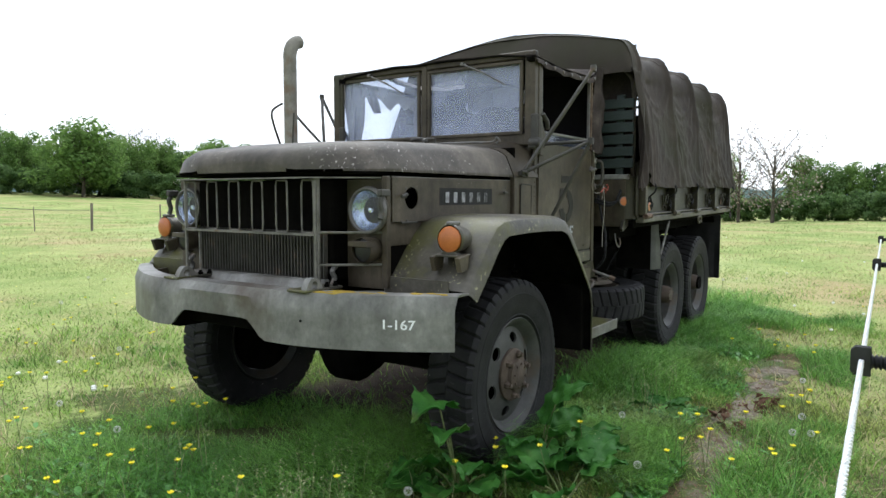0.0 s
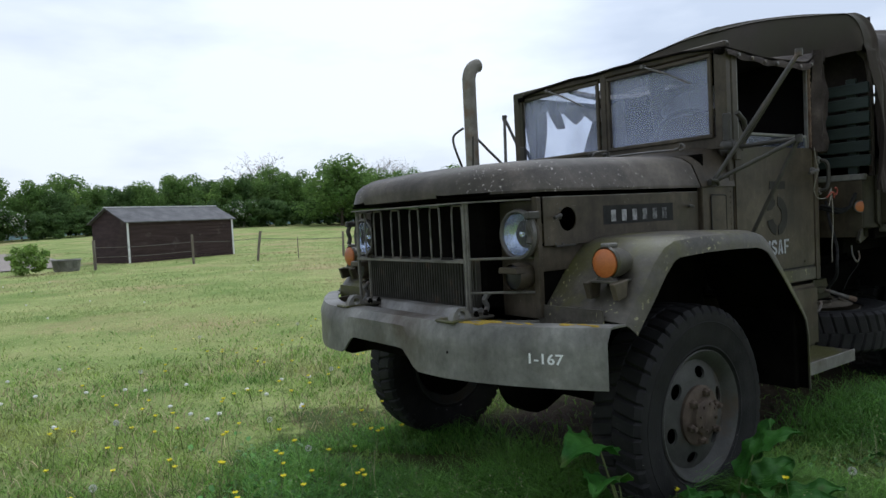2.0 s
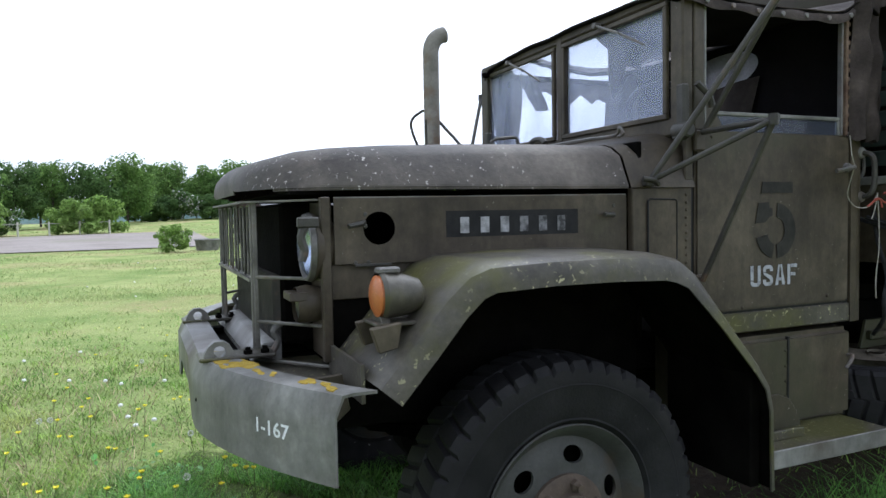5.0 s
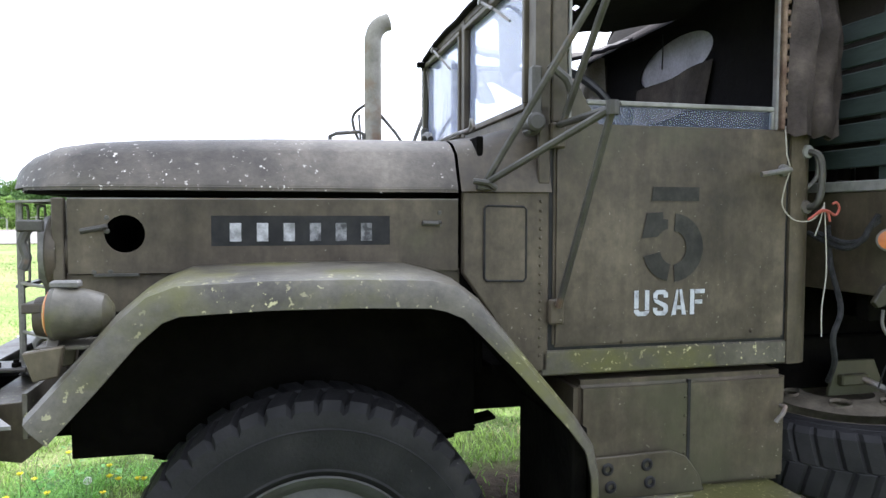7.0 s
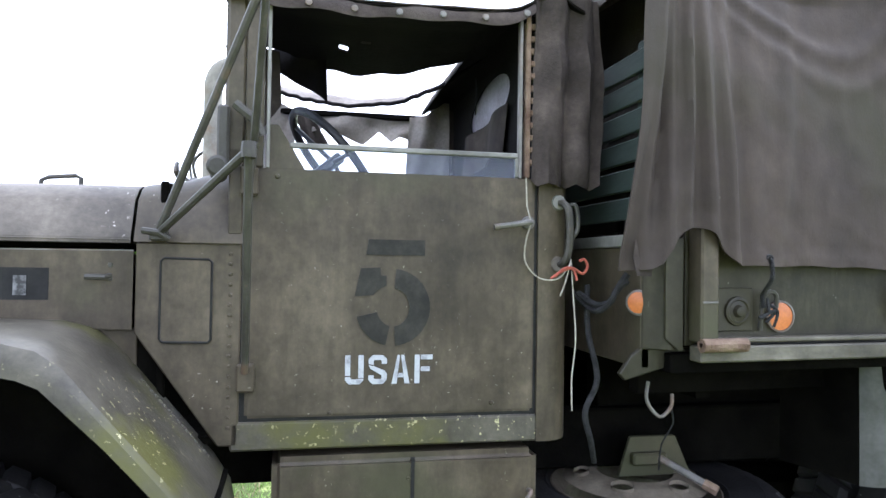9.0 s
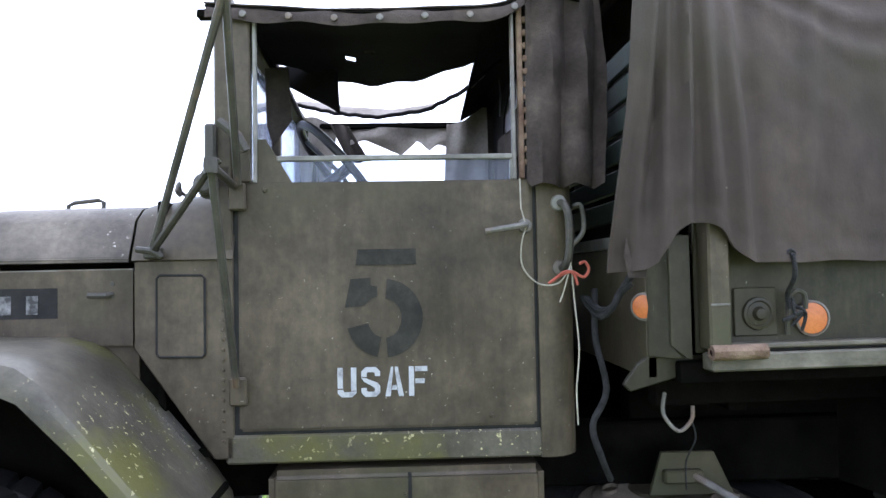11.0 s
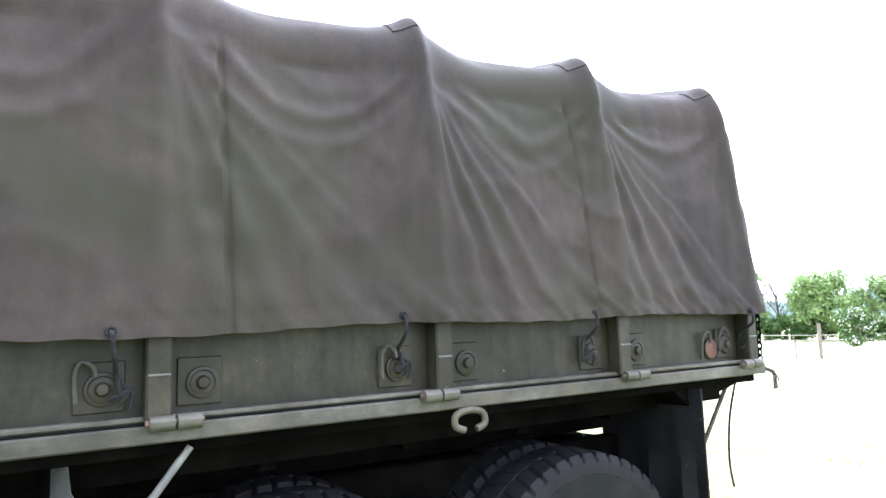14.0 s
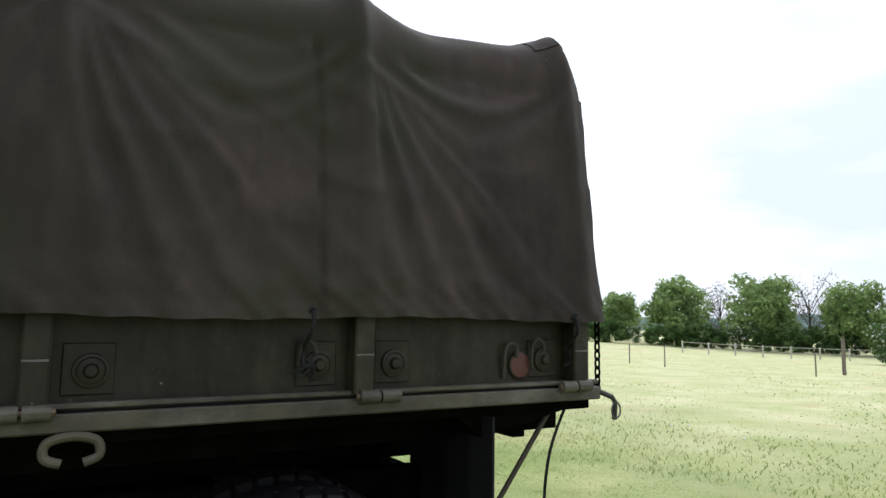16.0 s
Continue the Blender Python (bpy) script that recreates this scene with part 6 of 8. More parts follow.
def cover_point(x, v, far):
    """v runs from the hem (0) over the eaves (about 0.6) to the ridge (1)."""
    i, s = bay(x)
    wv = noise.noise(Vector((x * 1.9, 3.1, v * 3.4)))
    sag = math.sin(math.pi * s) ** 0.8 if 0 < s < 1 else 0.0
    h = hem(x)
    flare = -(x - SX[0]) / 0.28 if x < SX[0] else 0.0
    tail = (x - SX[-1]) / 0.10 if x > SX[-1] else 0.0
    wide = SX[i + 1] - SX[i]
    near_bow = math.exp(-(min(abs(s), abs(1 - s)) * wide / 0.045) ** 2)
    fold = (0.12, 0.38, 0.62, 0.62)[i]
    if v < 0.58:
        k = v / 0.58
        z = h + (2.42 - h) * k
        y = 0.012 - 0.05 * (1 - k) ** 1.5 + 0.05 * k ** 2.5
        y += sag * (0.022 + 0.03 * k + 0.055 * k ** 4) * (0.6 + 0.4 * fold)  # drawn in between the bows
        if 0 < s < 1:
            reach = 1.10 - k
            for q0, amp in ((0.14, 0.026), (0.33, 0.020), (0.56, 0.016), (0.85, 0.011)):   # folds fanning down from the bow
                y -= fold * amp * ridge(s / reach - q0 - 0.03 * math.sin(4 * k + i) - 0.10 * wv, 0.040 + 0.02 * (1 - k)) * (0.3 + 0.7 * math.sin(math.pi * min(1, k + 0.12)) ** 0.5)
            for q0, amp in ((0.16, 0.014), (0.42, 0.008)):
                y -= fold * amp * ridge((1 - s) / reach - q0, 0.06) * (0.4 + 0.6 * k)
            for w0, amp in ((0.99, 0.006), (1.12, 0.010)):                                 # swags hanging between the bows
                y -= amp * ridge(k + (0.24 + 0.10 * s) * math.sin(math.pi * s) - w0 + 0.12 * wv, 0.035) * min(1.0, max(0.0, (k - 0.45) / 0.25))
        y -= 0.022 * near_bow * (0.4 + 0.6 * k)
        y += 0.014 * noise.noise(Vector((x * 2.2, 1.7, z * 1.6))) + 0.007 * noise.noise(Vector((x * 6, 4.2, z * 4))) + 0.003 * noise.noise(Vector((x * 17, 2.2, z * 13)))
        for x0 in SEAMS:                                                                   # overlapped seams
            if x0 - 0.25 < x <= x0:
                y -= 0.016 * math.exp((x - x0) / 0.05)
            y += 0.010 * math.exp(-((x - x0 - 0.016) / 0.012) ** 2)
            y += 0.010 * math.exp(-((x - x0 - 0.02) / 0.10) ** 2) * noise.noise(Vector((x * 5, 0.3, z * 11)))
        for x0, lean, amp in ((2.14, 0.03, 0.030), (2.205, 0.05, 0.022), (2.275, 0.06, 0.036), (2.36, 0.05, 0.020), (2.44, 0.04, 0.034), (2.60, 0.14, 0.010)):   # hanging folds at the front edge
            y -= amp * ridge(x - x0 - lean * k - 0.03 * wv, 0.026) * (0.45 + 0.55 * math.sin(math.pi * min(1.0, 0.15 + k)))
        crease = min(1.0, max(0.0, (x - 2.5) * 2))
        y -= 0.007 * (1 - abs(noise.noise(Vector((x * 3.1 + z * 2.2, 5.5, z * 2.4 - x))))) ** 6 * crease
        y -= 0.0055 * (1 - abs(noise.noise(Vector((x * 5.2 - z * 3.6 + 2.0, 1.5, z * 2.0 + x * 0.8))))) ** 8 * crease * (0.4 + 0.6 * (1 - k))
        y += 0.003 * math.exp(-((z - h - 0.055) / 0.012) ** 2)                             # stitched line above the hem
        if k < 0.17 and x > 2.5:                                                           # puckers along the hem
            y -= (0.018 if x > 4.1 else 0.008) * (1 - abs(noise.noise(Vector((x * 13 + z * 14, 8.0, z * 2))))) ** 3 * (1 - k / 0.17) ** 0.6
        if flare:
            y += flare * (-0.03 + 0.035 * math.sin(8 * flare + 5 * k) * (1 - 0.4 * k))
        y += 0.03 * tail ** 2
    else:
        k = (v - 0.58) / 0.42
        a = min(k / 0.36, 1.0) * math.pi / 2
        c = 1 - min(k / 0.36, 1.0)
        y = 0.062 + sag * (0.107 * (0.6 + 0.4 * fold)) * (0.4 + 0.6 * c) + 0.17 * (1 - math.cos(a))
        z = 2.42 + 0.285 * math.sin(a)
        if k > 0.36:
            q = (k - 0.36) / 0.64
            y += q * (YB - y)
            z += 0.14 * math.sin(q * math.pi / 2)
        z -= sag * 0.085 * min(1.0, k / 0.25) * (1 - 0.35 * k) - sag * 0.010 * math.sin(9 * s + 7 * k)
        y -= 0.022 * near_bow * (1 - k)
        z += 0.008 * near_bow
        z += 0.006 * noise.noise(Vector((x * 3, y * 3, 2.0)))
        z -= 0.09 * tail ** 2
        y += 0.03 * tail ** 2 * c
    if flare:
        z -= 0.05 * flare * max(0.0, v - 0.45)
        x = x + 0.24 * flare * (v ** 1.2)
    if far:
        y = 2 * YB - y
    return (x, y, z)


def cover_half(far):
    xs_ = [2.065 + 0.014 * k for k in range(29)] + [2.475 + 0.0145 * k for k in range(250)]
    vs = [j / 90 for j in range(91)]
    xs_ = sorted(xs_ + [x0 + d for x0 in SEAMS for d in (-0.004, 0.001, 0.006, 0.011, 0.019, 0.026)])
    xs_ = [a for a, b in zip(xs_, xs_[1:] + [9.0]) if b - a > 0.0012]
    return sheet(B(), [[cover_point(x, v, far) for x in xs_ if x <= 6.04] for v in vs], 0.004)


part("cover_half", cover_half(False), CANVAS, cover, "olive-brown canvas with folds and seams", 75)
part("cover_half", cover_half(True), CANVAS, cover, "", 75)
for x in SX[1:]:                                              # stitched patches over the bow ends
    bm = B()
    rows = [[Vector(cover_point(x - 0.085 + 0.015 * k, 0.665 + 0.012 * j, False)) + Vector((0, -0.003, 0.003)) for k in range(9)] for j in range(6)]
    sheet(bm, rows, 0.003)
    part("bow_patch", bm, CANVAS, cover, "stitched reinforcing patch")
# end curtains, and the front of the roof drawn down to the cab
rows = []
for j in range(7):
    t = j / 6
    row = []
    for far in (False, True):
        side_ = []
        for q in range(13):
            e = Vector(cover_point(2.069, 0.60 + 0.40 * q / 12, far)) + Vector((0.004, 0, -0.006))
            low = Vector((2.17 + 0.01 * math.sin(5 * e.y), e.y, min(e.z - 0.01, 2.40 + 0.012 * math.sin(7 * e.y))))
            side_.append(e.lerp(low, t) + Vector((-0.018 * math.sin(math.pi * t), 0, 0.008 * noise.noise(Vector((0, e.y * 4, t * 3))))))
        row += side_ if not far else side_[::-1][1:]
    rows.append(row)
part("front_valance", sheet(B(), rows, 0.003), CANVAS, cover, "canvas drawn down over the front bow", 70)
part("front_curtain", sheet(B(), [[(2.40 + 0.012 * math.sin(9 * y), y, z) for y in [0.10 + (FY - 0.2) * k / 24 for k in range(25)]] for z in (1.7, 2.0, 2.3, 2.66)], 0.003), CABCANVAS, cover, "", 60)
part("rear_curtain", sheet(B(), [[(5.98 + 0.015 * math.sin(11 * y), y, z) for y in [0.12 + (FY - 0.24) * k / 30 for k in range(31)]] for z in (1.5, 1.8, 2.1, 2.4, 2.50)], 0.003), CANVAS, cover, "", 60)
for x in SX:
    part("cover_bow", tube(B(), [(x, 0.10, 1.6), (x, 0.10, 2.28), (x, 0.16, 2.44), (x, 0.30, 2.53), (x, YB, 2.60), (x, FY - 0.30, 2.53), (x, FY - 0.16, 2.44), (x, FY - 0.10, 2.28), (x, FY - 0.10, 1.6)], 0.018, 8, True, 3), WOODPOST, cover)
# eyelets and lashings at the hem
for k, (x, dx) in enumerate(((2.575, 0.02), (3.17, 0.03), (4.024, 0.015), (4.882, -0.01), (5.86, 0.03))):
    y = cover_point(x, 0.03, False)[1] - 0.008
    z = hem(x) + 0.022
    part("eyelet", tube(B(), [(x + 0.011 * math.cos(a), y, z + 0.011 * math.sin(a)) for a in (2 * math.pi * j / 12 for j in range(13))], 0.004, 6), BLACKROPE, cover)
    bm = B()
    tube(bm, [(x, y + 0.004, z), (x + 0.002, y - 0.008, z - 0.01), (x + dx * 0.3, y - 0.004, z - 0.06), (x + dx * 0.7, 0.02, z - 0.11), (x + dx, 0.02, z - 0.15)], 0.0065, 8, True, 5)
    for j in range(4):
        c = Vector((x + dx, 0.018, z - 0.15))
        tube(bm, [c + Vector((0.035 * math.sin(j * 2.1), -0.012, 0.03 * math.cos(j * 1.7))), c + Vector((0.01 * j, -0.02, -0.01)), c + Vector((0.03 * math.cos(j * 2.3), -0.010, -0.045 * (0.4 + 0.3 * j)))], 0.005, 6, True, 4)
    part("cover_lashing", bm, BLACKROPE, cover, "frayed dark lashing rope")
bm = B()
ribbon(bm, [(2.11, -0.05, 1.555), (2.12, -0.055, 1.50), (2.165, -0.055, 1.498)], (0.05, 0, 0.3), 0.05, 0.003)
part("cover_tab", bm, CABCANVAS, cover)

SHAPE = CAB
# ---------------------------------------------------------------- torn soft top of the cab
cab_top = base("cab_soft_top", (1.6, 1.13, 1.85), "torn brown canvas soft top on the cab", "canvas top")


def roof_z(x, y):
    e = min(abs(y - 0.22), abs(y - mir(0.22)))
    return 2.232 + 0.03 * min(1.0, e / 0.25) + 0.008 * noise.noise(Vector((x * 5, y * 5, 0))) + (0.055 * math.exp(-((x - 2.07) / 0.07) ** 2)) - 0.02 * math.sin(math.pi * min(1, max(0, (x - 1.15) / 0.85)))


xs_ = [1.145 + 0.034 * k for k in range(31)]
def tear(x):
    """How far the roof canvas still reaches before the tear."""
    return (0.66 + 0.27 * math.sin(math.pi * (x - 1.22) / 0.74) if 1.22 < x < 1.96 else 1.68) + 0.02 * math.sin(37 * x)


rows = []
for j in range(25):
    rows.append([(x, 0.215 + (tear(x) - 0.215) * j / 24, roof_z(x, 0.215 + (tear(x) - 0.215) * j / 24) - (0.03 * (j / 24) ** 3 if 1.22 < x < 1.96 else 0)) for x in xs_])
def worn_through(bm):
    """Two small holes near the tear."""
    gone = [f for f in bm.faces if any(abs(f.calc_center_median().x - hx) < wx and abs(f.calc_center_median().y - hy) < wy for hx, hy, wx, wy in ((1.50, 0.70, 0.018, 0.030), (1.585, 0.62, 0.018, 0.014)))]
    bmesh.ops.delete(bm, geom=gone, context="FACES")
    return bm


part("roof_canvas", worn_through(sheet(B(), rows, 0.004)), CABCANVAS, cab_top, "torn canvas roof", 60)
# second sheet added below the roof, near black for the shade inside
part("roof_shade_sheet", worn_through(sheet(B(), [[(x, y, z - 0.009) for x, y, z in row] for row in rows], 0.002)), CABSHADE, cab_top, "dark sheet for the shade below the roof canvas", 60)
for s in (0, 1):
    y, w = (mir(0.222), -1) if s else (0.222, 1)
    bm = B()
    sheet(bm, [[(x, y - (0.010 + 0.006 * math.sin(23 * x)) * w * (1 if j else 0.3), roof_z(x, y) - 0.012 - 0.017 * j + 0.004 * math.sin(31 * x + j)) for x in [1.15 + 0.0191 * k for k in range(46)]] for j in range(3)], 0.003)
    fl = part("roof_flap", bm, CABCANVAS, cab_top, "", 60)
    for k in range(7):
        x = 1.25 + 0.122 * k
        part("snap_button", lathe(B(), [(0.010, 0), (0.009, 0.005), (0.004, 0.006), (0, 0.006)], (x, y - 0.017 * w, roof_z(x, y) - 0.030), (0, -w, 0), 10), STEEL, fl)
    # quarter curtain behind the window
    rows = []
    for j in range(15):
        t = j / 14
        z = 2.30 - 0.565 * t
        rows.append([(2.012 + (0.225 + 0.015 * math.sin(math.pi * t)) * k / 12 + 0.014 * t * math.sin(5 * k), y + (0.024 * math.sin(1.25 * k + 2 * t) - 0.012 + 0.07 * (k / 12) ** 2 + 0.02 * noise.noise(Vector((k * 0.4, t * 6, 1)))) * w, z - 0.02 * abs(math.sin(1.3 * k)) * (j == 14)) for k in range(13)])
    part("quarter_curtain", sheet(B(), rows, 0.003), CABCANVAS, cab_top, "", 60)
# back curtain with its torn window
bx_ = 2.115
rows = holed(B(), [(0.28, 1.70), (mir(0.28), 1.70), (mir(0.28), 2.27), (0.28, 2.27)], (1.03, 2.135), 0.27, 0.098, "x", bx_, 40, 0.003, -0.10)
# curtain coloured near black for the cab's inner shade
part("back_curtain", rows, CABSHADE, cab_top, "dark torn back curtain")
part("rear_window", sheet(B(), [[(bx_ + 0.012 + 0.006 * math.sin(3 * k + j), 0.74 + 0.60 * k / 10, 2.02 + 0.24 * j / 4) for k in range(11)] for j in range(5)], 0.002), CLOUDY, cab_top, "clouded pale plastic rear window", 60)
part("window_cord", tube(B(), [(2.06, 1.03, 2.25), (2.065, 1.035, 2.18), (2.06, 1.03, 2.13), (2.06, 1.03, 2.10)], 0.003, 6, True, 3), BLACKROPE, cab_top)
rows = [[(bx_ - 0.015 - 0.015 * math.sin(0.9 * k), 0.74 + 0.06 * k + 0.01 * j, 2.085 - 0.035 * j - 0.012 * k * 0.3) for k in range(10)] for j in range(6)]
part("torn_flap", sheet(B(), rows, 0.003), CABCANVAS, cab_top, "sagging brown scrap under the rear window", 60)
# remains of the far side curtain
yf = mir(0.25)


def rag(pts_top, pts_low, n=14, amp=0.02, name="torn_curtain", y=yf, mt=TORN):
    rows = []
    for j in range(7):
        t = j / 6
        row = []
        for k in range(n + 1):
            u = k / n
            def along(p):
                q = u * (len(p) - 1)
                i_ = min(int(q), len(p) - 2)
                f = q - i_
                return [p[i_][c] + (p[i_ + 1][c] - p[i_][c]) * f for c in (0, 1)]
            a, b = along(pts_top), along(pts_low)
            row.append((a[0] + (b[0] - a[0]) * t, y + amp * math.sin(9 * u + 4 * t), a[1] + (b[1] - a[1]) * t))
        rows.append(row)
    return part(name, sheet(B(), rows, 0.003), mt, cab_top, "", 60)


rag([(1.36, 2.215), (1.50, 2.20), (1.615, 2.195), (1.80, 2.19), (1.974, 2.20)], [(1.40, 2.10), (1.498, 2.136), (1.59, 2.10), (1.674, 2.064), (1.753, 2.134), (1.807, 2.078), (1.85, 2.11), (1.96, 2.08)], n=32)
rag([(1.89, 2.20), (1.97, 2.21), (2.085, 2.30)], [(1.87, 1.76), (1.96, 1.77), (2.08, 1.76)], y=yf - 0.06)
rag([(1.16, 2.26), (1.26, 2.25), (1.37, 2.21)], [(1.21, 1.76), (1.26, 1.77), (1.31, 1.76)])
rag([(1.33, 2.215), (1.42, 2.205)], [(1.43, 2.02), (1.52, 2.03)], amp=0.012, y=yf - 0.02, mt=CABCANVAS)
rag([(1.20, 2.238), (1.33, 2.236), (1.45, 2.232)], [(1.27, 2.16), (1.375, 2.11), (1.455, 2.062)], y=0.80, amp=0.012, mt=CABSHADE)
# the torn roof's far edge, sagging across the opening to a point
edge = ((1.20, 1.42, 2.255), (1.38, 1.38, 2.205), (1.57, 1.33, 2.172), (1.78, 1.25, 2.182), (1.925, 1.10, 2.222), (2.05, 0.93, 2.300))
rows = []
for k in range(31):
    q = min(k / 6, 4.9999)
    c0, c1, f = edge[int(q)], edge[int(q) + 1], q - int(q)
    x, y, z = [u + (v - u) * f for u, v in zip(c0, c1)]
    wide = math.sin(math.pi * min(1.0, 0.10 + k / 33)) ** 0.7
    rows.append([(x + 0.075 * wide * e / 6, y + 0.085 * wide * e / 6, z + (0.052 * e / 6 + 0.008 * math.sin(math.pi * e / 6)) * wide + 0.003 * math.sin(2.9 * k + 0.6 * e)) for e in range(7)])
scrap = part("roof_scrap", sheet(B(), rows, 0.003), TORN, cab_top, "faded scrap hanging in the roof tear", 60)
part("scrap_hem", tube(B(), [r[0] for r in rows], 0.009, 6), CABSHADE, scrap)

# twine tied round the grab handle
tw = base("tied_twine", (2.17, 0.23, 1.5), "pale and red twine knotted round the cab grab handle", "twine")
bm = B()
tube(bm, [(2.0, 0.195, 1.615), (1.985, 0.20, 1.56), (1.99, 0.215, 1.50), (2.03, 0.21, 1.455), (2.08, 0.19, 1.455), (2.112, 0.18, 1.50)], 0.0022, 6, True, 6)
tube(bm, [(2.112, 0.178, 1.51), (2.095, 0.175, 1.45), (2.08, 0.178, 1.405)], 0.0022, 6, True, 4)
tube(bm, [(2.112, 0.178, 1.50), (2.118, 0.175, 1.40), (2.128, 0.18, 1.28), (2.120, 0.185, 1.17), (2.122, 0.185, 1.08)], 0.0022, 6, True, 6)
tube(bm, [(1.985, 0.205, 1.74), (1.985, 0.196, 1.66), (1.995, 0.19, 1.615)], 0.002, 6)
part("pale_twine", bm, TWINE, tw)
bm = B()
tube(bm, [(2.05, 0.175, 1.455), (2.08, 0.17, 1.475), (2.11, 0.168, 1.485), (2.14, 0.165, 1.47), (2.155, 0.165, 1.49), (2.145, 0.165, 1.51), (2.13, 0.165, 1.505)], 0.0042, 6, True, 5)
tube(bm, [(2.06, 0.172, 1.46), (2.09, 0.168, 1.485), (2.115, 0.168, 1.48), (2.125, 0.168, 1.45)], 0.004, 6, True, 5)
part("red_twine", bm, REDTWINE, tw)

SHAPE = Matrix.Identity(4)

# ---------------------------------------------------------------- trees, hedges and buildings round the field
def leaf_cloud(rnd, clumps, n, size, flat=0.75):
    """Many small leaf cards gathered in clumps: (centre, radius) pairs. Returns vertices and faces."""
    vs, fs = [], []
    tot = sum(r ** 2 for _, r in clumps)
    for c, r in clumps:
        for _ in range(max(6, int(n * r * r / tot))):
            d = Vector((rnd.gauss(0, 1), rnd.gauss(0, 1), rnd.gauss(0, 1))).normalized()
            p = c + Vector((d.x, d.y, d.z * flat)) * r * (0.55 + 0.5 * rnd.random())
            nn = (d + 0.8 * Vector((rnd.uniform(-1, 1), rnd.uniform(-1, 1), rnd.uniform(-0.3, 1)))).normalized()
            u = nn.orthogonal().normalized()
            w = nn.cross(u)
            a = rnd.random() * 6.3
            u, w = u * math.cos(a) + w * math.sin(a), w * math.cos(a) - u * math.sin(a)
            s = size * (0.6 + 0.8 * rnd.random())
            k = len(vs)
            vs += [p - u * s, p + w * s * 0.55, p + u * s, p - w * s * 0.55]
            fs.append((k, k + 1, k + 2, k + 3))
    return vs, fs


def tree(name, seed, h, spread, leaf, n, label, size=0.20, trunk=0.2, low=0.15, bare=False, extra=None):
    rnd = random.Random(seed)
    t = base(name, (0, 0, 0), label, "bush" if trunk < 0.1 else "tree")
    bm = B()
    top = Vector((rnd.uniform(-0.3, 0.3), rnd.uniform(-0.3, 0.3), h * 0.72))
    tube(bm, [(0, 0, -0.3), (rnd.uniform(-0.1, 0.1), 0, h * 0.3), top], trunk * h / 9, 8, True, 4, trunk * h / 30)
    clumps = []
    nl = 21 if h > 4 else 9
    for k in range(nl):
        a = 2.4 * k + rnd.random()
        f = low + (0.92 - low) * (k + 0.5) / nl
        rr = spread * (0.45 + 0.55 * math.sin(math.pi * min(0.97, 0.22 + 0.75 * f))) * rnd.uniform(0.5, 1.0)
        e = Vector((rr * math.cos(a), rr * math.sin(a), h * (f + 0.08)))
        s = Vector((0, 0, h * f * 0.62))
        if h > 3:
            tube(bm, [s, s.lerp(e, 0.5) + Vector((0, 0, 0.05 * h)), e], 0.05 * h / 9, 5, True, 3, 0.012)
        if bare:
            for q in range(7):
                b = s.lerp(e, rnd.uniform(0.35, 1))
                tube(bm, [b, b + Vector((rnd.uniform(-1, 1), rnd.uniform(-1, 1), rnd.uniform(0.2, 1.2))) * h * 0.10, b + Vector((rnd.uniform(-1, 1), rnd.uniform(-1, 1), rnd.uniform(0.6, 1.4))) * h * 0.16], 0.018 * h / 7, 4, False, 0, 0.006)
        clumps.append((e, spread * rnd.uniform(0.27, 0.40)))
        clumps.append((s.lerp(e, 0.6), spread * rnd.uniform(0.22, 0.36)))
    clumps.append((top + Vector((0, 0, h * 0.14)), spread * 0.36))
    part("trunk", bm, BARK, t, "", 60)
    vs, fs = leaf_cloud(rnd, clumps, n, size)
    me = bpy.data.meshes.new("crown")
    me.from_pydata(vs, [], fs)
    me.materials.append(leaf)
    o = new("crown", me)
    o.parent = t
    if extra:
        vs, fs = leaf_cloud(rnd, clumps, n // 3, size * 0.8)
        me = bpy.data.meshes.new("blossom")
        me.from_pydata(vs, [], fs)
        me.materials.append(extra)
        o = new("blossom", me)
        o.parent = t
    return t


OAK = "broad green deciduous tree in full leaf"
KINDS = {
    "oak": tree("oak_tree", 11, 9.5, 4.0, LEAF1, 6800, OAK),
    "oak2": tree("oak_tree", 12, 9.0, 4.4, LEAF1, 6800, OAK),
    "dark": tree("broadleaf_tree", 13, 9.0, 3.8, LEAF2, 6800, "dense dark green broadleaf tree"),
    "dark2": tree("broadleaf_tree", 14, 8.0, 4.2, LEAF2, 6800, "dense dark green broadleaf tree"),
    "pale": tree("broadleaf_tree", 21, 8.6, 4.6, LEAF5, 6800, "light green broadleaf tree, leaf colour paled for glare", size=0.27),
    "young": tree("spring_tree", 15, 7.5, 3.0, LEAF3, 3000, "light green tree in young spring leaf"),
    "bare": tree("budding_tree", 16, 7.2, 3.4, LEAF4, 900, "grey budding tree, still nearly bare", size=0.10, bare=True),
    "bush": tree("bush", 17, 2.6, 1.8, LEAF3, 2200, "rounded light green bush in full leaf", size=0.15, trunk=0.05, low=0.1),
    "hedge": tree("hedge_bush", 18, 3.0, 2.4, LEAF2, 2600, "dark green hedgerow bush in leaf", size=0.17, trunk=0.05, low=0.08),
    "thorn": tree("hawthorn_bush", 19, 3.2, 2.0, LEAF2, 1800, "hawthorn bush in white blossom", size=0.15, trunk=0.05, low=0.1, extra=BLOSSOM),
}
first = set()


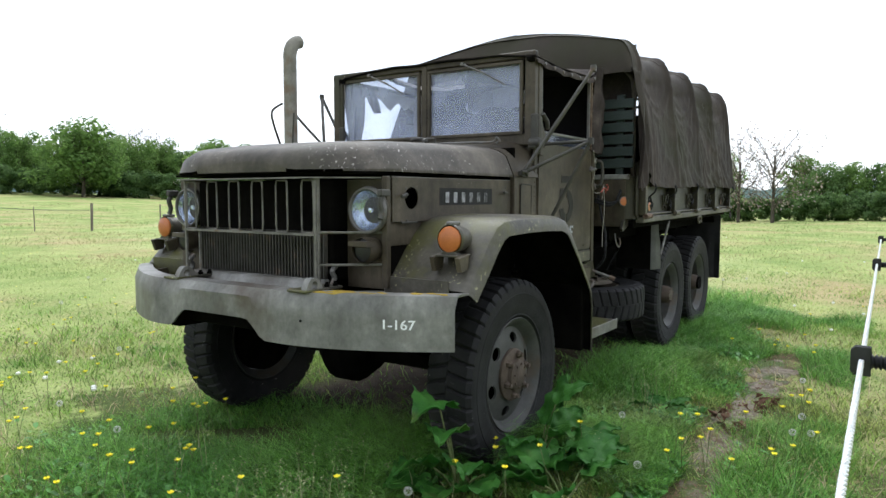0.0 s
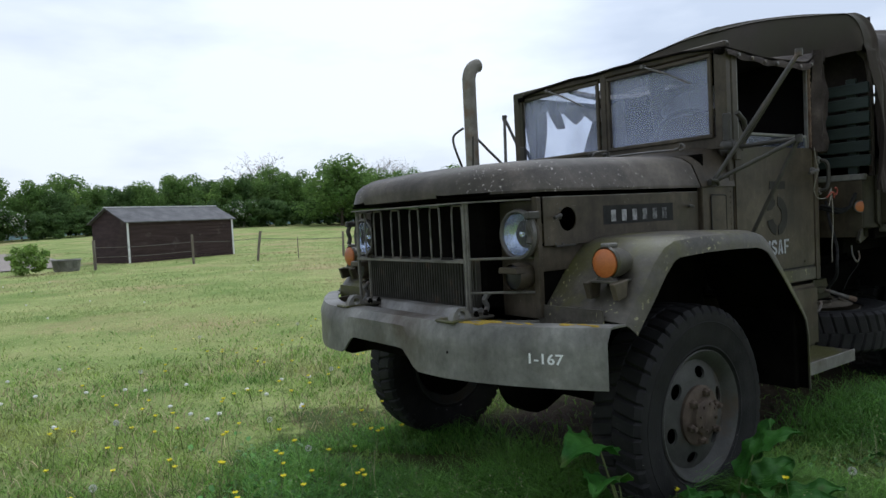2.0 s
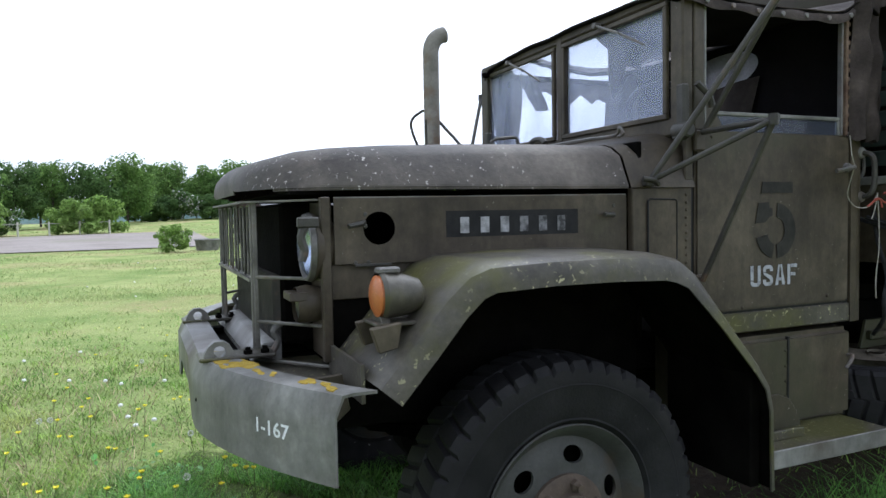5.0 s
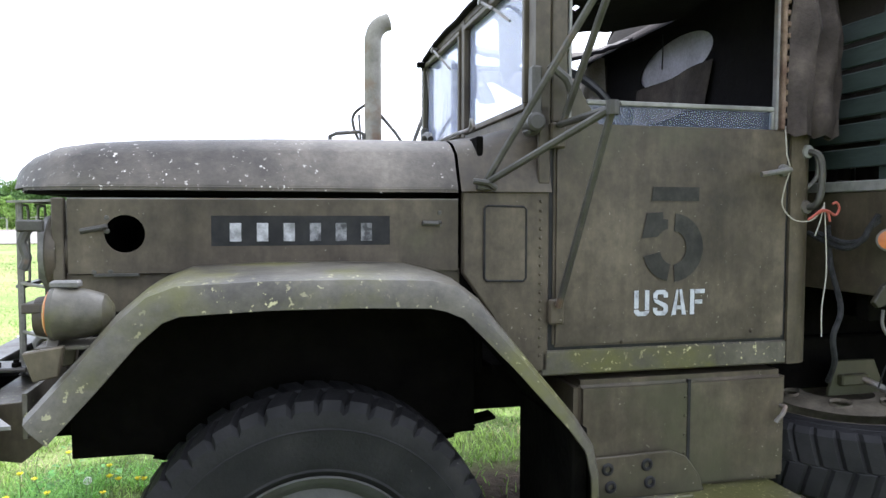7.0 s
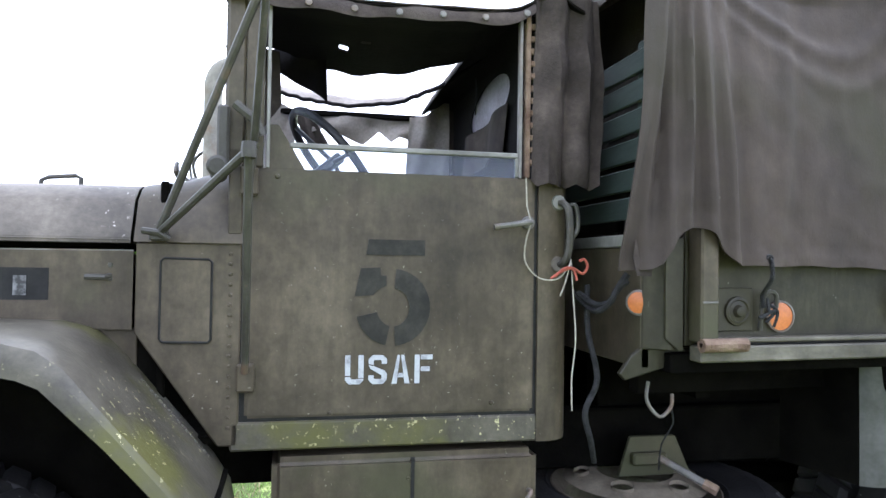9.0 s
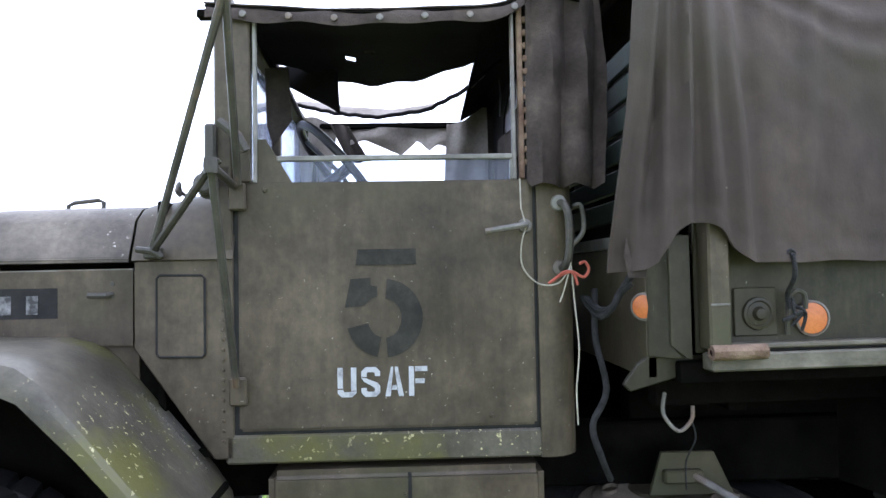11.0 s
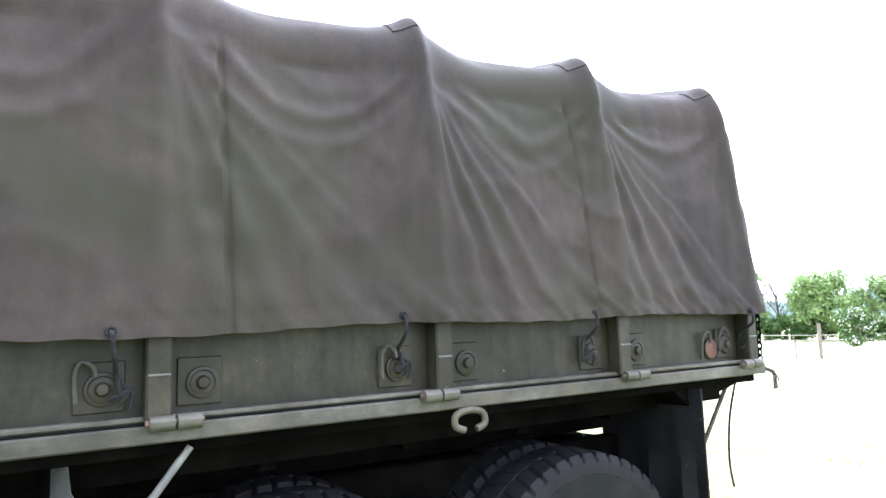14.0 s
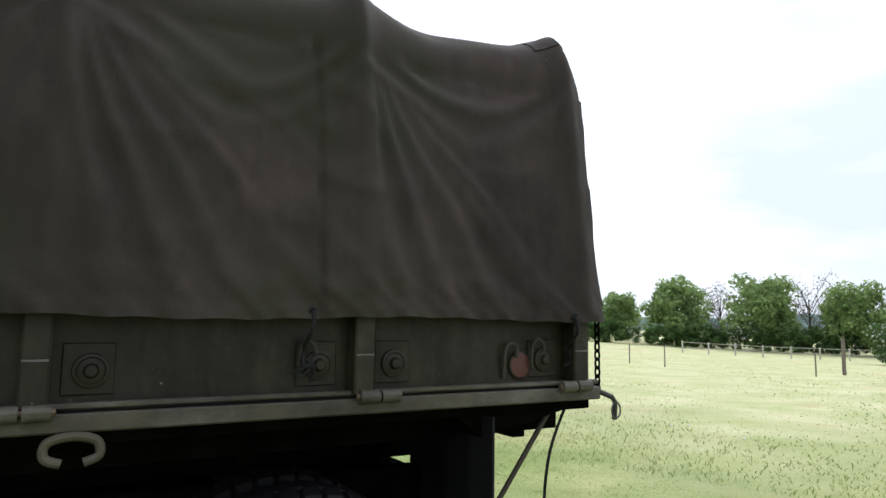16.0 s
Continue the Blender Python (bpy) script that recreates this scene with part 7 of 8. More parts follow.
def plant(kind, heading, d, scale=1.0, turn=None, eye=(-2.6, -1.7), sink=0.0):
    a = radians(heading)
    x, y = eye[0] + d * math.sin(a), eye[1] + d * math.cos(a)
    m = pose(x, y, gz(x, y) - sink, 0, 0, heading * 37 if turn is None else turn)
    k = KINDS[kind]
    if kind not in first:
        first.add(kind)
        k.matrix_basis = m
        k.scale = (scale,) * 3
        return k
    c = copy_thing(k, m)
    c.scale = (scale,) * 3
    return c


rnd = random.Random(5)
# wood along the far side of the field
for i in range(30):
    hd = 1.0 + 1.32 * i + rnd.uniform(-0.4, 0.4)
    plant(("oak", "dark", "oak2", "dark2", "oak", "dark2", "young")[i % 7] if i not in (21,) else "oak2", hd, rnd.uniform(97, 106), rnd.uniform(0.64, 0.84))
for i in range(17):
    plant("dark2" if i % 3 else "oak", 0.5 + 2.5 * i, rnd.uniform(112, 122), rnd.uniform(0.80, 0.95))
for i in range(30):
    plant("hedge" if i % 6 != 3 else "thorn", 0.8 + 1.30 * i + rnd.uniform(-0.3, 0.3), rnd.uniform(92, 95), rnd.uniform(0.8, 1.15))
plant("oak2", 28.6, 90, 1.0).scale = (1.25, 1.25, 0.92)
for hd, d, sc in ((22.0, 125, 1.25), (31.5, 128, 1.2), (33.5, 126, 1.15)):
    plant("bare", hd, d, sc * 1.3)
# trees behind the riding arena
for hd, d, k, sc in ((-14.5, 92, "dark2", 1.0), (-12.5, 84, "oak", 1.0), (-9.6, 78, "oak2", 1.06), (-7.0, 82, "dark", 1.0), (-4.6, 85, "oak", 0.98), (-2.0, 84, "dark2", 1.0), (0.3, 86, "oak2", 1.0),
                     (-16.5, 95, "oak", 0.95), (-11.0, 96, "dark", 1.1), (-5.6, 98, "dark", 1.1), (-19, 92, "oak2", 1.0)):
    plant(k, hd, d, sc * (0.58 if hd < -11.5 else 0.74 if hd < -4 else 0.82))
for hd, d, k, sc in ((-12.6, 62, "bush", 0.75), (-10.9, 64, "bush", 0.7), (-8.7, 62, "bush", 1.05), (-7.2, 63, "thorn", 0.65), (-3.6, 62, "bush", 0.8), (-2.2, 61, "bush", 1.05), (-0.9, 62, "bush", 0.95), (-15.2, 63, "bush", 0.9),
                     (-16.8, 75, "hedge", 1.1), (-14.0, 76, "hedge", 1.1), (-12.0, 77, "thorn", 1.0), (-18.5, 75, "hedge", 1.1)):
    plant(k, hd, d, sc)
plant("bush", 5.6, 31.5, 0.42)
# trees seen past the tail of the truck
E2 = (4.4, -1.95)
for hd, d, k, sc in ((38.5, 95, "pale", 0.80), (41.0, 93, "young", 0.75), (44.0, 92, "pale", 0.76), (48.3, 88, "pale", 1.0), (51.6, 91, "bare", 1.2), (54.8, 86, "pale", 1.06), (57.8, 88, "bare", 1.3),
                     (60.6, 84, "pale", 0.95), (63.0, 85, "bare", 1.1), (65.4, 84, "pale", 0.85), (67.5, 84, "young", 0.8)):
    plant(k, hd, d, sc * 0.88, eye=E2)
for i in range(19):
    plant("hedge" if i % 5 else "thorn", 37.0 + 1.6 * i, rnd.uniform(82, 84), rnd.uniform(0.62, 0.9), eye=E2)
plant("thorn", 62.8, 66, 1.0, eye=E2)
# edge of the field past the near side
for hd, d, k, sc in ((80.2, 62, "bare", 0.98), (82.6, 60, "bare", 1.05), (78.5, 75, "oak2", 0.7), (84.6, 95, "oak", 0.7), (86.0, 90, "dark2", 0.62), (87.4, 92, "oak", 0.6), (89.0, 95, "dark", 0.6), (91, 92, "oak2", 0.7), (76.5, 78, "oak", 0.7)):
    plant(k, hd, d, sc)
for i in range(14):
    plant("hedge", 75.5 + 1.2 * i, rnd.uniform(64, 68), rnd.uniform(0.55, 0.8))

# rise far away, with the air's haze painted into its colour
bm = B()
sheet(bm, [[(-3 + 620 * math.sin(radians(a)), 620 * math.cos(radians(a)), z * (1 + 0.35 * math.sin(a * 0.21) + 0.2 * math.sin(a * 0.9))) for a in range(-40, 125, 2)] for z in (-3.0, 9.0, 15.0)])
thing("distant_wooded_rise", bm, BLUEHILL, "wooded rise on the horizon, haze in its colour", "hill", kind="structure", smooth=60)


def post(name, x, y, h, r, material, lean=0.0, label="weathered wooden fence post in grass", group=""):
    bm = B()
    z = gz(x, y)
    tube(bm, [(x, y, z - 0.2), (x + lean * 0.5, y, z + h * 0.5), (x + lean, y, z + h)], r, 8)
    return thing(name, bm, material, label, "fence post", group)


FP = []
for hd, d, h, lean, r in ((10.0, 31.5, 1.25, 0, 0.06), (17.0, 31.5, 1.3, 0, 0.055), (21.9, 31.0, 1.3, 0.22, 0.06), (28.9, 31.5, 1.15, 0.03, 0.055), (33.7, 32, 1.1, 0.0, 0.03), (25.2, 31.5, 1.0, 0, 0.02)):
    x, y = -2.7 + d * math.sin(radians(hd)), -1.7 + d * math.cos(radians(hd))
    post("field_post", x, y, h, r, WOODPOST, lean, group="posts of the field fence")
    if r > 0.05:
        FP.append((x + lean * 0.7, y, gz(x, y) + h * 0.75))
for k, (a, b) in enumerate(zip(FP, FP[1:])):
    for dz in ((0, -0.4) if k == 0 else (0,)):
        bm = B()
        tube(bm, [(a[0], a[1], a[2] + dz), ((a[0] + b[0]) / 2, (a[1] + b[1]) / 2, (a[2] + b[2]) / 2 + dz - 0.05), (b[0], b[1], b[2] + dz)], 0.012, 5, True, 4)
        thing("fence_wire", bm, STEEL, "slack wire strung between field posts", "fence wire", "wires of the field fence")

# post and rail fences at the field's edge
LINE = [(57.5 + 1.55 * k, 44.6 - 1.80 * k) for k in range(24)]
for k, (x, y) in enumerate(LINE):
    post("edge_post", x, y, 1.15, 0.075, PALEPOST, label="pale post of a post and wire fence", group="posts of the edge fence")
for a, b in zip(LINE, LINE[1:]):
    for h in (1.02, 0.55):
        bm = B()
        tube(bm, [(a[0], a[1], gz(*a) + h), (b[0], b[1], gz(*b) + h)], 0.022, 5)
        thing("edge_rail", bm, PALEPOST, "thin pale rail of the edge fence", "fence rail", "rails of the edge fence")
LINE2 = [(-22.0 + 2.1 * k, 58.5) for k in range(10)]
for x, y in LINE2:
    post("arena_post", x, y, 1.1, 0.07, PALEPOST, label="pale post beside the sand arena", group="posts of the arena fence")
for a, b in zip(LINE2, LINE2[1:]):
    bm = B()
    tube(bm, [(a[0], a[1], gz(*a) + 0.95), (b[0], b[1], gz(*b) + 0.95)], 0.02, 5)
    thing("arena_rail", bm, PALEPOST, "thin rail beside the sand arena", "fence rail", "rails of the arena fence")
for hd, d, h in ((59.8, 34, 1.6), (58.0, 31, 0.9), (44.7, 38, 1.0), (47.4, 34, 1.05)):
    x, y = E2[0] + d * math.sin(radians(hd)), E2[1] + d * math.cos(radians(hd))
    post("field_post", x, y, h, 0.08 if hd > 59 else 0.03, WOODPOST, group="posts of the field fence")


def shed(at, turn, length, depth, eave, ridge, label):
    """A boarded shed: single boards on the front, felt roof, pale corner trims."""
    s = base("field_shed", at, label, "shed")
    m = Matrix.Translation(at) @ pose(0, 0, 0, 0, 0, turn)

    def add(name, bm, mt):
        bm.transform(m)
        return part(name, bm, mt, s)
    n = int(eave / 0.16)
    for k in range(n):
        add("board", box(B(), 0, length, -0.02 - 0.008 * (k % 2), 0.0, eave * k / n, eave * (k + 1) / n - 0.012), SHEDWOOD)
    add("back_wall", box(B(), 0, length, depth - 0.04, depth, 0, eave), SHEDWOOD)
    for x in (0.0, length - 0.04):
        add("end_wall", prism(B(), [(0.0, 0), (depth, 0), (depth, eave), (depth / 2, ridge), (0.0, eave)], "x", x, x + 0.04), SHEDWOOD)
    for a, b in ((-0.15, depth / 2), (depth + 0.15, depth / 2)):
        e = eave - 0.06
        add("roof_slope", prism(B(), [(a, e), (b, ridge), (b, ridge + 0.05), (a, e + 0.05)], "x", -0.18, length + 0.18), SHEDROOF)
    add("ridge_cap", box(B(), -0.18, length + 0.18, depth / 2 - 0.07, depth / 2 + 0.07, ridge + 0.04, ridge + 0.09), WHITEWOOD)
    for x in (-0.03, length - 0.07):
        add("corner_trim", box(B(), x, x + 0.10, -0.05, -0.03, 0, eave), WHITEWOOD)
    return s


sx, sy_ = 4.9, 33.2
shed((sx, sy_, gz(sx, sy_) - 0.05), math.degrees(math.atan2(2.7, 7.4)), 6.25, 3.0, 2.05, 2.75, "dark brown boarded field shed with grey felt roof")
shed((60.0, -6.6, gz(60.0, -6.6) - 0.05), 90, 4.2, 3.0, 2.0, 2.6, "small dark brown boarded shed at the field edge")
# water tub near the bush
x, y = 1.9, 30.6
bm = lathe(B(), [(0.0, 0.05), (0.48, 0.05), (0.55, 0.5), (0.60, 0.52), (0.58, 0.56), (0.52, 0.5), (0.44, 0.12), (0, 0.12)], (x, y, gz(x, y) - 0.05), (0, 0, 1), 20)
thing("water_tub", bm, BUMPER, "grey round water tub beside a bush", "water tub")

# ---------------------------------------------------------------- grass, weeds and flowers
rng = np.random.default_rng(7)


def blades(name, x, y, h, w, bend, material, label, category):
    n = len(x)
    z = np.array([gz(a, b) for a, b in zip(x, y)])
    a = rng.random(n) * 2 * np.pi
    ca, sa = np.cos(a), np.sin(a)
    b = rng.random(n) * 2 * np.pi
    lx, ly = np.cos(b) * h * bend, np.sin(b) * h * bend
    v = np.zeros((n, 5, 3), np.float32)
    for i, (k, t, q) in enumerate(((-0.5, 0, 0), (0.5, 0, 0), (-0.4, 0.55, 0.3), (0.4, 0.55, 0.3), (0, 1, 1))):
        v[:, i, 0] = x + ca * w * k + lx * q
        v[:, i, 1] = y + sa * w * k + ly * q
        v[:, i, 2] = z - 0.01 + h * t * (1 - 0.25 * bend * q)
    idx = (np.arange(n)[:, None] * 5 + np.array([0, 1, 3, 0, 3, 2, 2, 3, 4])).astype(np.int32).ravel()
    me = bpy.data.meshes.new(name)
    me.vertices.add(n * 5)
    me.vertices.foreach_set("co", v.ravel())
    me.loops.add(n * 9)
    me.loops.foreach_set("vertex_index", idx)
    me.polygons.add(n * 3)
    me.polygons.foreach_set("loop_start", np.arange(n * 3, dtype=np.int32) * 3)
    me.update(calc_edges=True)
    me.materials.append(material)
    return tagged(new(name, me), label, category, kind="stuff")


def lump(x, y, s=1.0):
    """Uneven growth: 0 to 1."""
    return np.clip(0.5 + 0.32 * np.sin(2.1 * s * x + 1.3 * np.sin(1.7 * s * y)) + 0.32 * np.sin(1.9 * s * y + 1.1 * np.sin(2.3 * s * x + 0.8)), 0, 1)


def spread(n, r0, r1, a0, a1, eye):
    r = r0 * (r1 / r0) ** rng.random(n)
    a = np.radians(a0 + (a1 - a0) * rng.random(n))
    return eye[0] + r * np.sin(a), eye[1] + r * np.cos(a), r


def on_path(x, y):
    return (((x - 1.3) / 1.35) ** 2 + ((y + 0.84 + 0.05 * np.sin(3 * x)) / (0.10 + 0.06 * np.sin(4.1 * x) ** 2)) ** 2 < 1) | (((x - 3.4) / 0.85) ** 2 + ((y + 0.9) / 0.19) ** 2 < 1)


def in_arena(x, y):
    return (x < 3.2) & (y > 33.3) & (y < 57.2)


def under(x, y):
    return (x > -0.25) & (x < 6.1) & (y > 0.22) & (y < 2.1)


x, y, r = spread(340000, 1.2, 16.0, -15, 95, (-2.9, -1.65))
keep = ~in_arena(x, y) & ~(under(x, y) & (rng.random(len(x)) < 0.93)) & ~(on_path(x, y) & (rng.random(len(x)) < 0.72))
x, y, r = x[keep], y[keep], r[keep]
g = lump(x, y, 0.8)
bx2, by2, br2 = spread(70000, 1.0, 9.0, 92, 350, (-2.9, -1.65))        # behind and beside the path too
cx2, cy2, cr2 = spread(40000, 1.5, 12.0, 60, 190, (4.0, -1.5))
x, y, r = np.concatenate([x, bx2, cx2]), np.concatenate([y, by2, cy2]), np.concatenate([r, br2, cr2])
g = lump(x, y, 0.8)
h, w = (0.030 + 0.05 * g) * (0.5 + rng.random(len(x))) * (0.55 + 0.9 * lump(x, y, 4.3)), 0.0030 + 0.0008 * r
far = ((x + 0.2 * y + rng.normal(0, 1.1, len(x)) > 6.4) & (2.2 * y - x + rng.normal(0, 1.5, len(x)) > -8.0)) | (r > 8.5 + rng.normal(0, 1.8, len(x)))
blades("meadow_grass", x[~far], y[~far], h[~far], w[~far], 0.8, GRASSM, "short uneven meadow grass", "grass")
far &= rng.random(len(x)) < 0.45
blades("pale_meadow_grass", x[far], y[far], 0.65 * h[far], w[far], 0.9, PALEGRASS, "meadow grass past the truck, paled for glare", "grass")
x, y, r = spread(85000, 14.0, 75.0, -15, 95, (-2.9, -1.65))
keep = ~in_arena(x, y)
x, y, r = x[keep], y[keep], r[keep]
g = lump(x, y, 0.35)
h, w = (0.03 + 0.05 * g) * (0.5 + rng.random(len(x))), 0.003 + 0.0008 * r
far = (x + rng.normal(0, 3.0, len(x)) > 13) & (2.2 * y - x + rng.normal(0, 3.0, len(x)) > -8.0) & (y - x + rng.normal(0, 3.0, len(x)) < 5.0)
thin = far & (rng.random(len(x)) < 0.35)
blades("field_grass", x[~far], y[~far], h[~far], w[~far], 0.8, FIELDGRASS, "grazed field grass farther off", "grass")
# far pasture blades use the grass colour paled for glare
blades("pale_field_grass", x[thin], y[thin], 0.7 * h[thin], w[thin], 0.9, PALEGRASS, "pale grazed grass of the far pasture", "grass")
# lush growth round the truck
tx, ty = [], []
for n, x0, x1, y0, y1 in ((40000, -0.9, 6.6, -0.75, 0.25), (26000, -1.0, 0.2, 0.0, 2.3), (14000, -0.3, 1.0, -0.55, 0.15), (22000, -1.7, 0.7, -1.25, -0.1), (6000, 5.6, 8.0, -0.4, 2.5), (9000, 1.0, 7.0, -0.5, 0.1)):
    tx.append(x0 + (x1 - x0) * rng.random(n) + rng.normal(0, 0.22, n))
    ty.append(y0 + (y1 - y0) * rng.random(n) + rng.normal(0, 0.14, n))
x, y = np.concatenate(tx), np.concatenate(ty)
keep = ~on_path(x, y) & (lump(x, y, 1.7) > 0.15) & ((x + 0.22) ** 2 + (y - 0.02) ** 2 > 0.09) & ((x - 0.30) ** 2 + (y + 0.22) ** 2 > 0.09)
x, y = x[keep], y[keep]
blades("tall_grass", x, y, (0.09 + 0.19 * lump(x, y, 1.3)) * (0.4 + rng.random(len(x)) * 0.9), np.full(len(x), 0.0052), 0.9, TALLGRASS, "lush taller grass growing round the truck wheels", "grass")


px, py = -2.0 + 8.5 * rng.random(110000), -1.55 + 3.2 * rng.random(110000)
keep = (lump(px, py, 1.1) + rng.normal(0, 0.12, len(px)) > 0.34) & ((px < 0.6) | (py < 0.1)) & ((px + 0.22) ** 2 + (py - 0.02) ** 2 > 0.07) & ~on_path(px, py) & ~under(px, py)
px, py = px[keep], py[keep]
blades("lush_grass", px, py, (0.05 + 0.07 * lump(px, py, 1.1)) * (0.5 + rng.random(len(px))) * (0.5 + lump(px, py, 4.7)), np.full(len(px), 0.0042), 0.9, TALLGRASS, "lush green grass before the truck", "grass")


# low broad-leaved herbs among the grass
def herbs(name, x, y, size, lift, material, label, category):
    n = len(x)
    z = np.array([gz(a, b) for a, b in zip(x, y)]) + lift
    a = rng.random(n) * 2 * np.pi
    tilt = 0.15 + 0.75 * rng.random(n)
    ux, uy, uz = np.cos(a) * np.cos(tilt), np.sin(a) * np.cos(tilt), np.sin(tilt)
    wx, wy = -np.sin(a), np.cos(a)
    v = np.zeros((n, 6, 3), np.float32)
    for i, (f, q, dz) in enumerate(((0, 0, 0), (0.35, 0.30, 0.05), (0.75, 0.26, 0.03), (1.0, 0, -0.10), (0.75, -0.26, 0.03), (0.35, -0.30, 0.05))):
        v[:, i, 0] = x + size * (ux * f + wx * q)
        v[:, i, 1] = y + size * (uy * f + wy * q)
        v[:, i, 2] = z + size * (uz * f + dz)
    idx = (np.arange(n)[:, None] * 6 + np.array([0, 1, 2, 0, 2, 3, 0, 3, 4, 0, 4, 5])).astype(np.int32).ravel()
    me = bpy.data.meshes.new(name)
    me.vertices.add(n * 6)
    me.vertices.foreach_set("co", v.ravel())
    me.loops.add(n * 12)
    me.loops.foreach_set("vertex_index", idx)
    me.polygons.add(n * 4)
    me.polygons.foreach_set("loop_start", np.arange(n * 4, dtype=np.int32) * 3)
    me.update(calc_edges=True)
    me.materials.append(material)
    return tagged(new(name, me), label, category, kind="stuff")


HERB = mat("herb_leaves", (0.050, 0.17, 0.026), (0.14, 0.33, 0.07), 0.4, scale=2.5, bump=0.0, island=0.6, spec=0.4, transl=0.25)
hx_, hy_ = [], []
for n, cx, cy, sx_, sy2 in ((5200, -0.35, -0.35, 0.75, 0.30), (3600, -1.1, 0.1, 0.5, 0.5), (2600, -0.9, 1.2, 0.3, 0.6), (3000, 1.1, -0.45, 0.9, 0.14), (2400, 3.0, -0.45, 1.2, 0.16), (1600, -1.2, -0.9, 0.5, 0.25), (1800, 0.2, -0.75, 0.35, 0.2)):
    hx_.append(rng.normal(cx, sx_, n))
    hy_.append(rng.normal(cy, sy2, n))
x, y = np.concatenate(hx_), np.concatenate(hy_)
keep = (lump(x, y, 2.6) > 0.45) & ~on_path(x, y) & ~under(x, y)
x, y = x[keep], y[keep]
herbs("herb_patch", x, y, 0.018 + 0.045 * rng.random(len(x)), 0.02 + 0.10 * rng.random(len(x)) * lump(x, y, 1.3), HERB, "low broad-leaved herbs growing through the grass", "herbs")
STRAW = mat("dry_straw", (0.30, 0.24, 0.13), (0.55, 0.46, 0.29), 0.7, scale=3.0, bump=0.0, island=0.5, transl=0.2)
sx3, sy3, sr3 = spread(26000, 1.3, 9.0, -15, 95, (-2.9, -1.65))
ok = (lump(sx3 + 2, sy3, 1.4) > 0.42) & ~under(sx3, sy3)
sx3, sy3, sr3 = sx3[ok], sy3[ok], sr3[ok]
blades("dry_grass", sx3, sy3, 0.06 + 0.09 * rng.random(len(sx3)), 0.0024 + 0.0006 * sr3, 1.0, STRAW, "dead straw-coloured blades among green grass", "dry grass")
lx3, ly3 = 0.1 + 4.2 * rng.random(9000), -0.88 + 0.20 * rng.standard_normal(9000)
blades("path_litter", lx3, ly3, 0.012 + 0.03 * rng.random(9000), np.full(9000, 0.006), 2.2, DEADWEED, "withered brown litter on the trodden path", "litter")
# seed stalks rising over the grass
SEED = mat("seed_stalk", (0.22, 0.24, 0.10), (0.42, 0.42, 0.24), 0.7, scale=8.0, bump=0.0, island=0.4, transl=0.2)
qx, qy = np.concatenate([rng.normal(-0.75, 0.25, 46), rng.normal(-0.8, 0.2, 30), rng.normal(1.9, 0.9, 40)]), np.concatenate([rng.normal(0.45, 0.22, 46), rng.normal(1.3, 0.5, 30), rng.normal(-0.35, 0.10, 40)])
qh = 0.20 + 0.18 * rng.random(len(qx))
blades("seed_stalks", qx, qy, qh, np.full(len(qx), 0.0034), 0.15, SEED, "thin pale seed stalks standing above the grass", "grass stalks")
herbs("seed_heads", np.repeat(qx, 7) + rng.normal(0, 0.012, 7 * len(qx)), np.repeat(qy, 7) + rng.normal(0, 0.012, 7 * len(qx)), np.full(7 * len(qx), 0.011), np.repeat(qh, 7) * (0.78 + 0.03 * np.tile(np.arange(7), len(qx))), SEED, "small pale seed heads on thin stalks", "seed heads")


# broad dock plant before the front wheel
def dock_leaf(length, width, droop, seed):
    rn = random.Random(seed)
    bm = B()
    rows = []
    n, m = 20, 8
    for i in range(n + 1):
        t = i / n
        wd = width * (math.sin(math.pi * min(1, 0.08 + 0.92 * t) ** 0.75) ** 0.8) * (1 if t < 0.98 else 0.2)
        zz = length * (0.25 * t - droop * t * t)
        row = []
        for j in range(m + 1):
            s = -1 + 2 * j / m
            edge = 1 + (0.12 * math.sin(13 * t + 2 * s) + 0.09 * math.sin(37 * t + seed)) * abs(s)
            row.append((wd * s * edge, length * t * (1 - 0.25 * droop * t), zz + 0.16 * width * abs(s) + 0.16 * width * math.sin(17 * t + 3 * s + seed) * abs(s) - 0.05 * width * math.cos(9 * s)))
        rows.append(row)
    sheet(bm, rows, 0.0015)
    return bm


def dock(at, leaves, seed):
    rn = random.Random(seed)
    d = base("dock_plant", at, "broad-leaved dock plant with glossy green leaves in grass", "dock plant", "dock plants")
    for k, (heading, lift, stalk, length, width, droop) in enumerate(leaves):
        if lift < 50 and width > 0.06:
            lift, stalk = lift + 14, stalk + 0.07
        m = pose(*at, 0, 0, -heading)
        dirv = Vector((math.sin(radians(heading)), math.cos(radians(heading)), 0))
        a = Vector(at)
        tip = a + dirv * stalk * math.cos(radians(lift)) + Vector((0, 0, stalk * math.sin(radians(lift))))
        lf_bm = dock_leaf(length, width, droop, seed + k)
        lf_bm.transform(Matrix.Translation(tip) @ pose(0, 0, 0, 0, 0, -heading) @ pose(0, 0, 0, lift * 0.5, rn.uniform(-25, 25), 0))
        lf = part("leaf", lf_bm, DOCK, d, "", 60)
        part("stalk", tube(B(), [a, a.lerp(tip, 0.5) + Vector((0, 0, 0.02)), tip], 0.006, 6, True, 3, 0.004), STEM, lf)
    return d


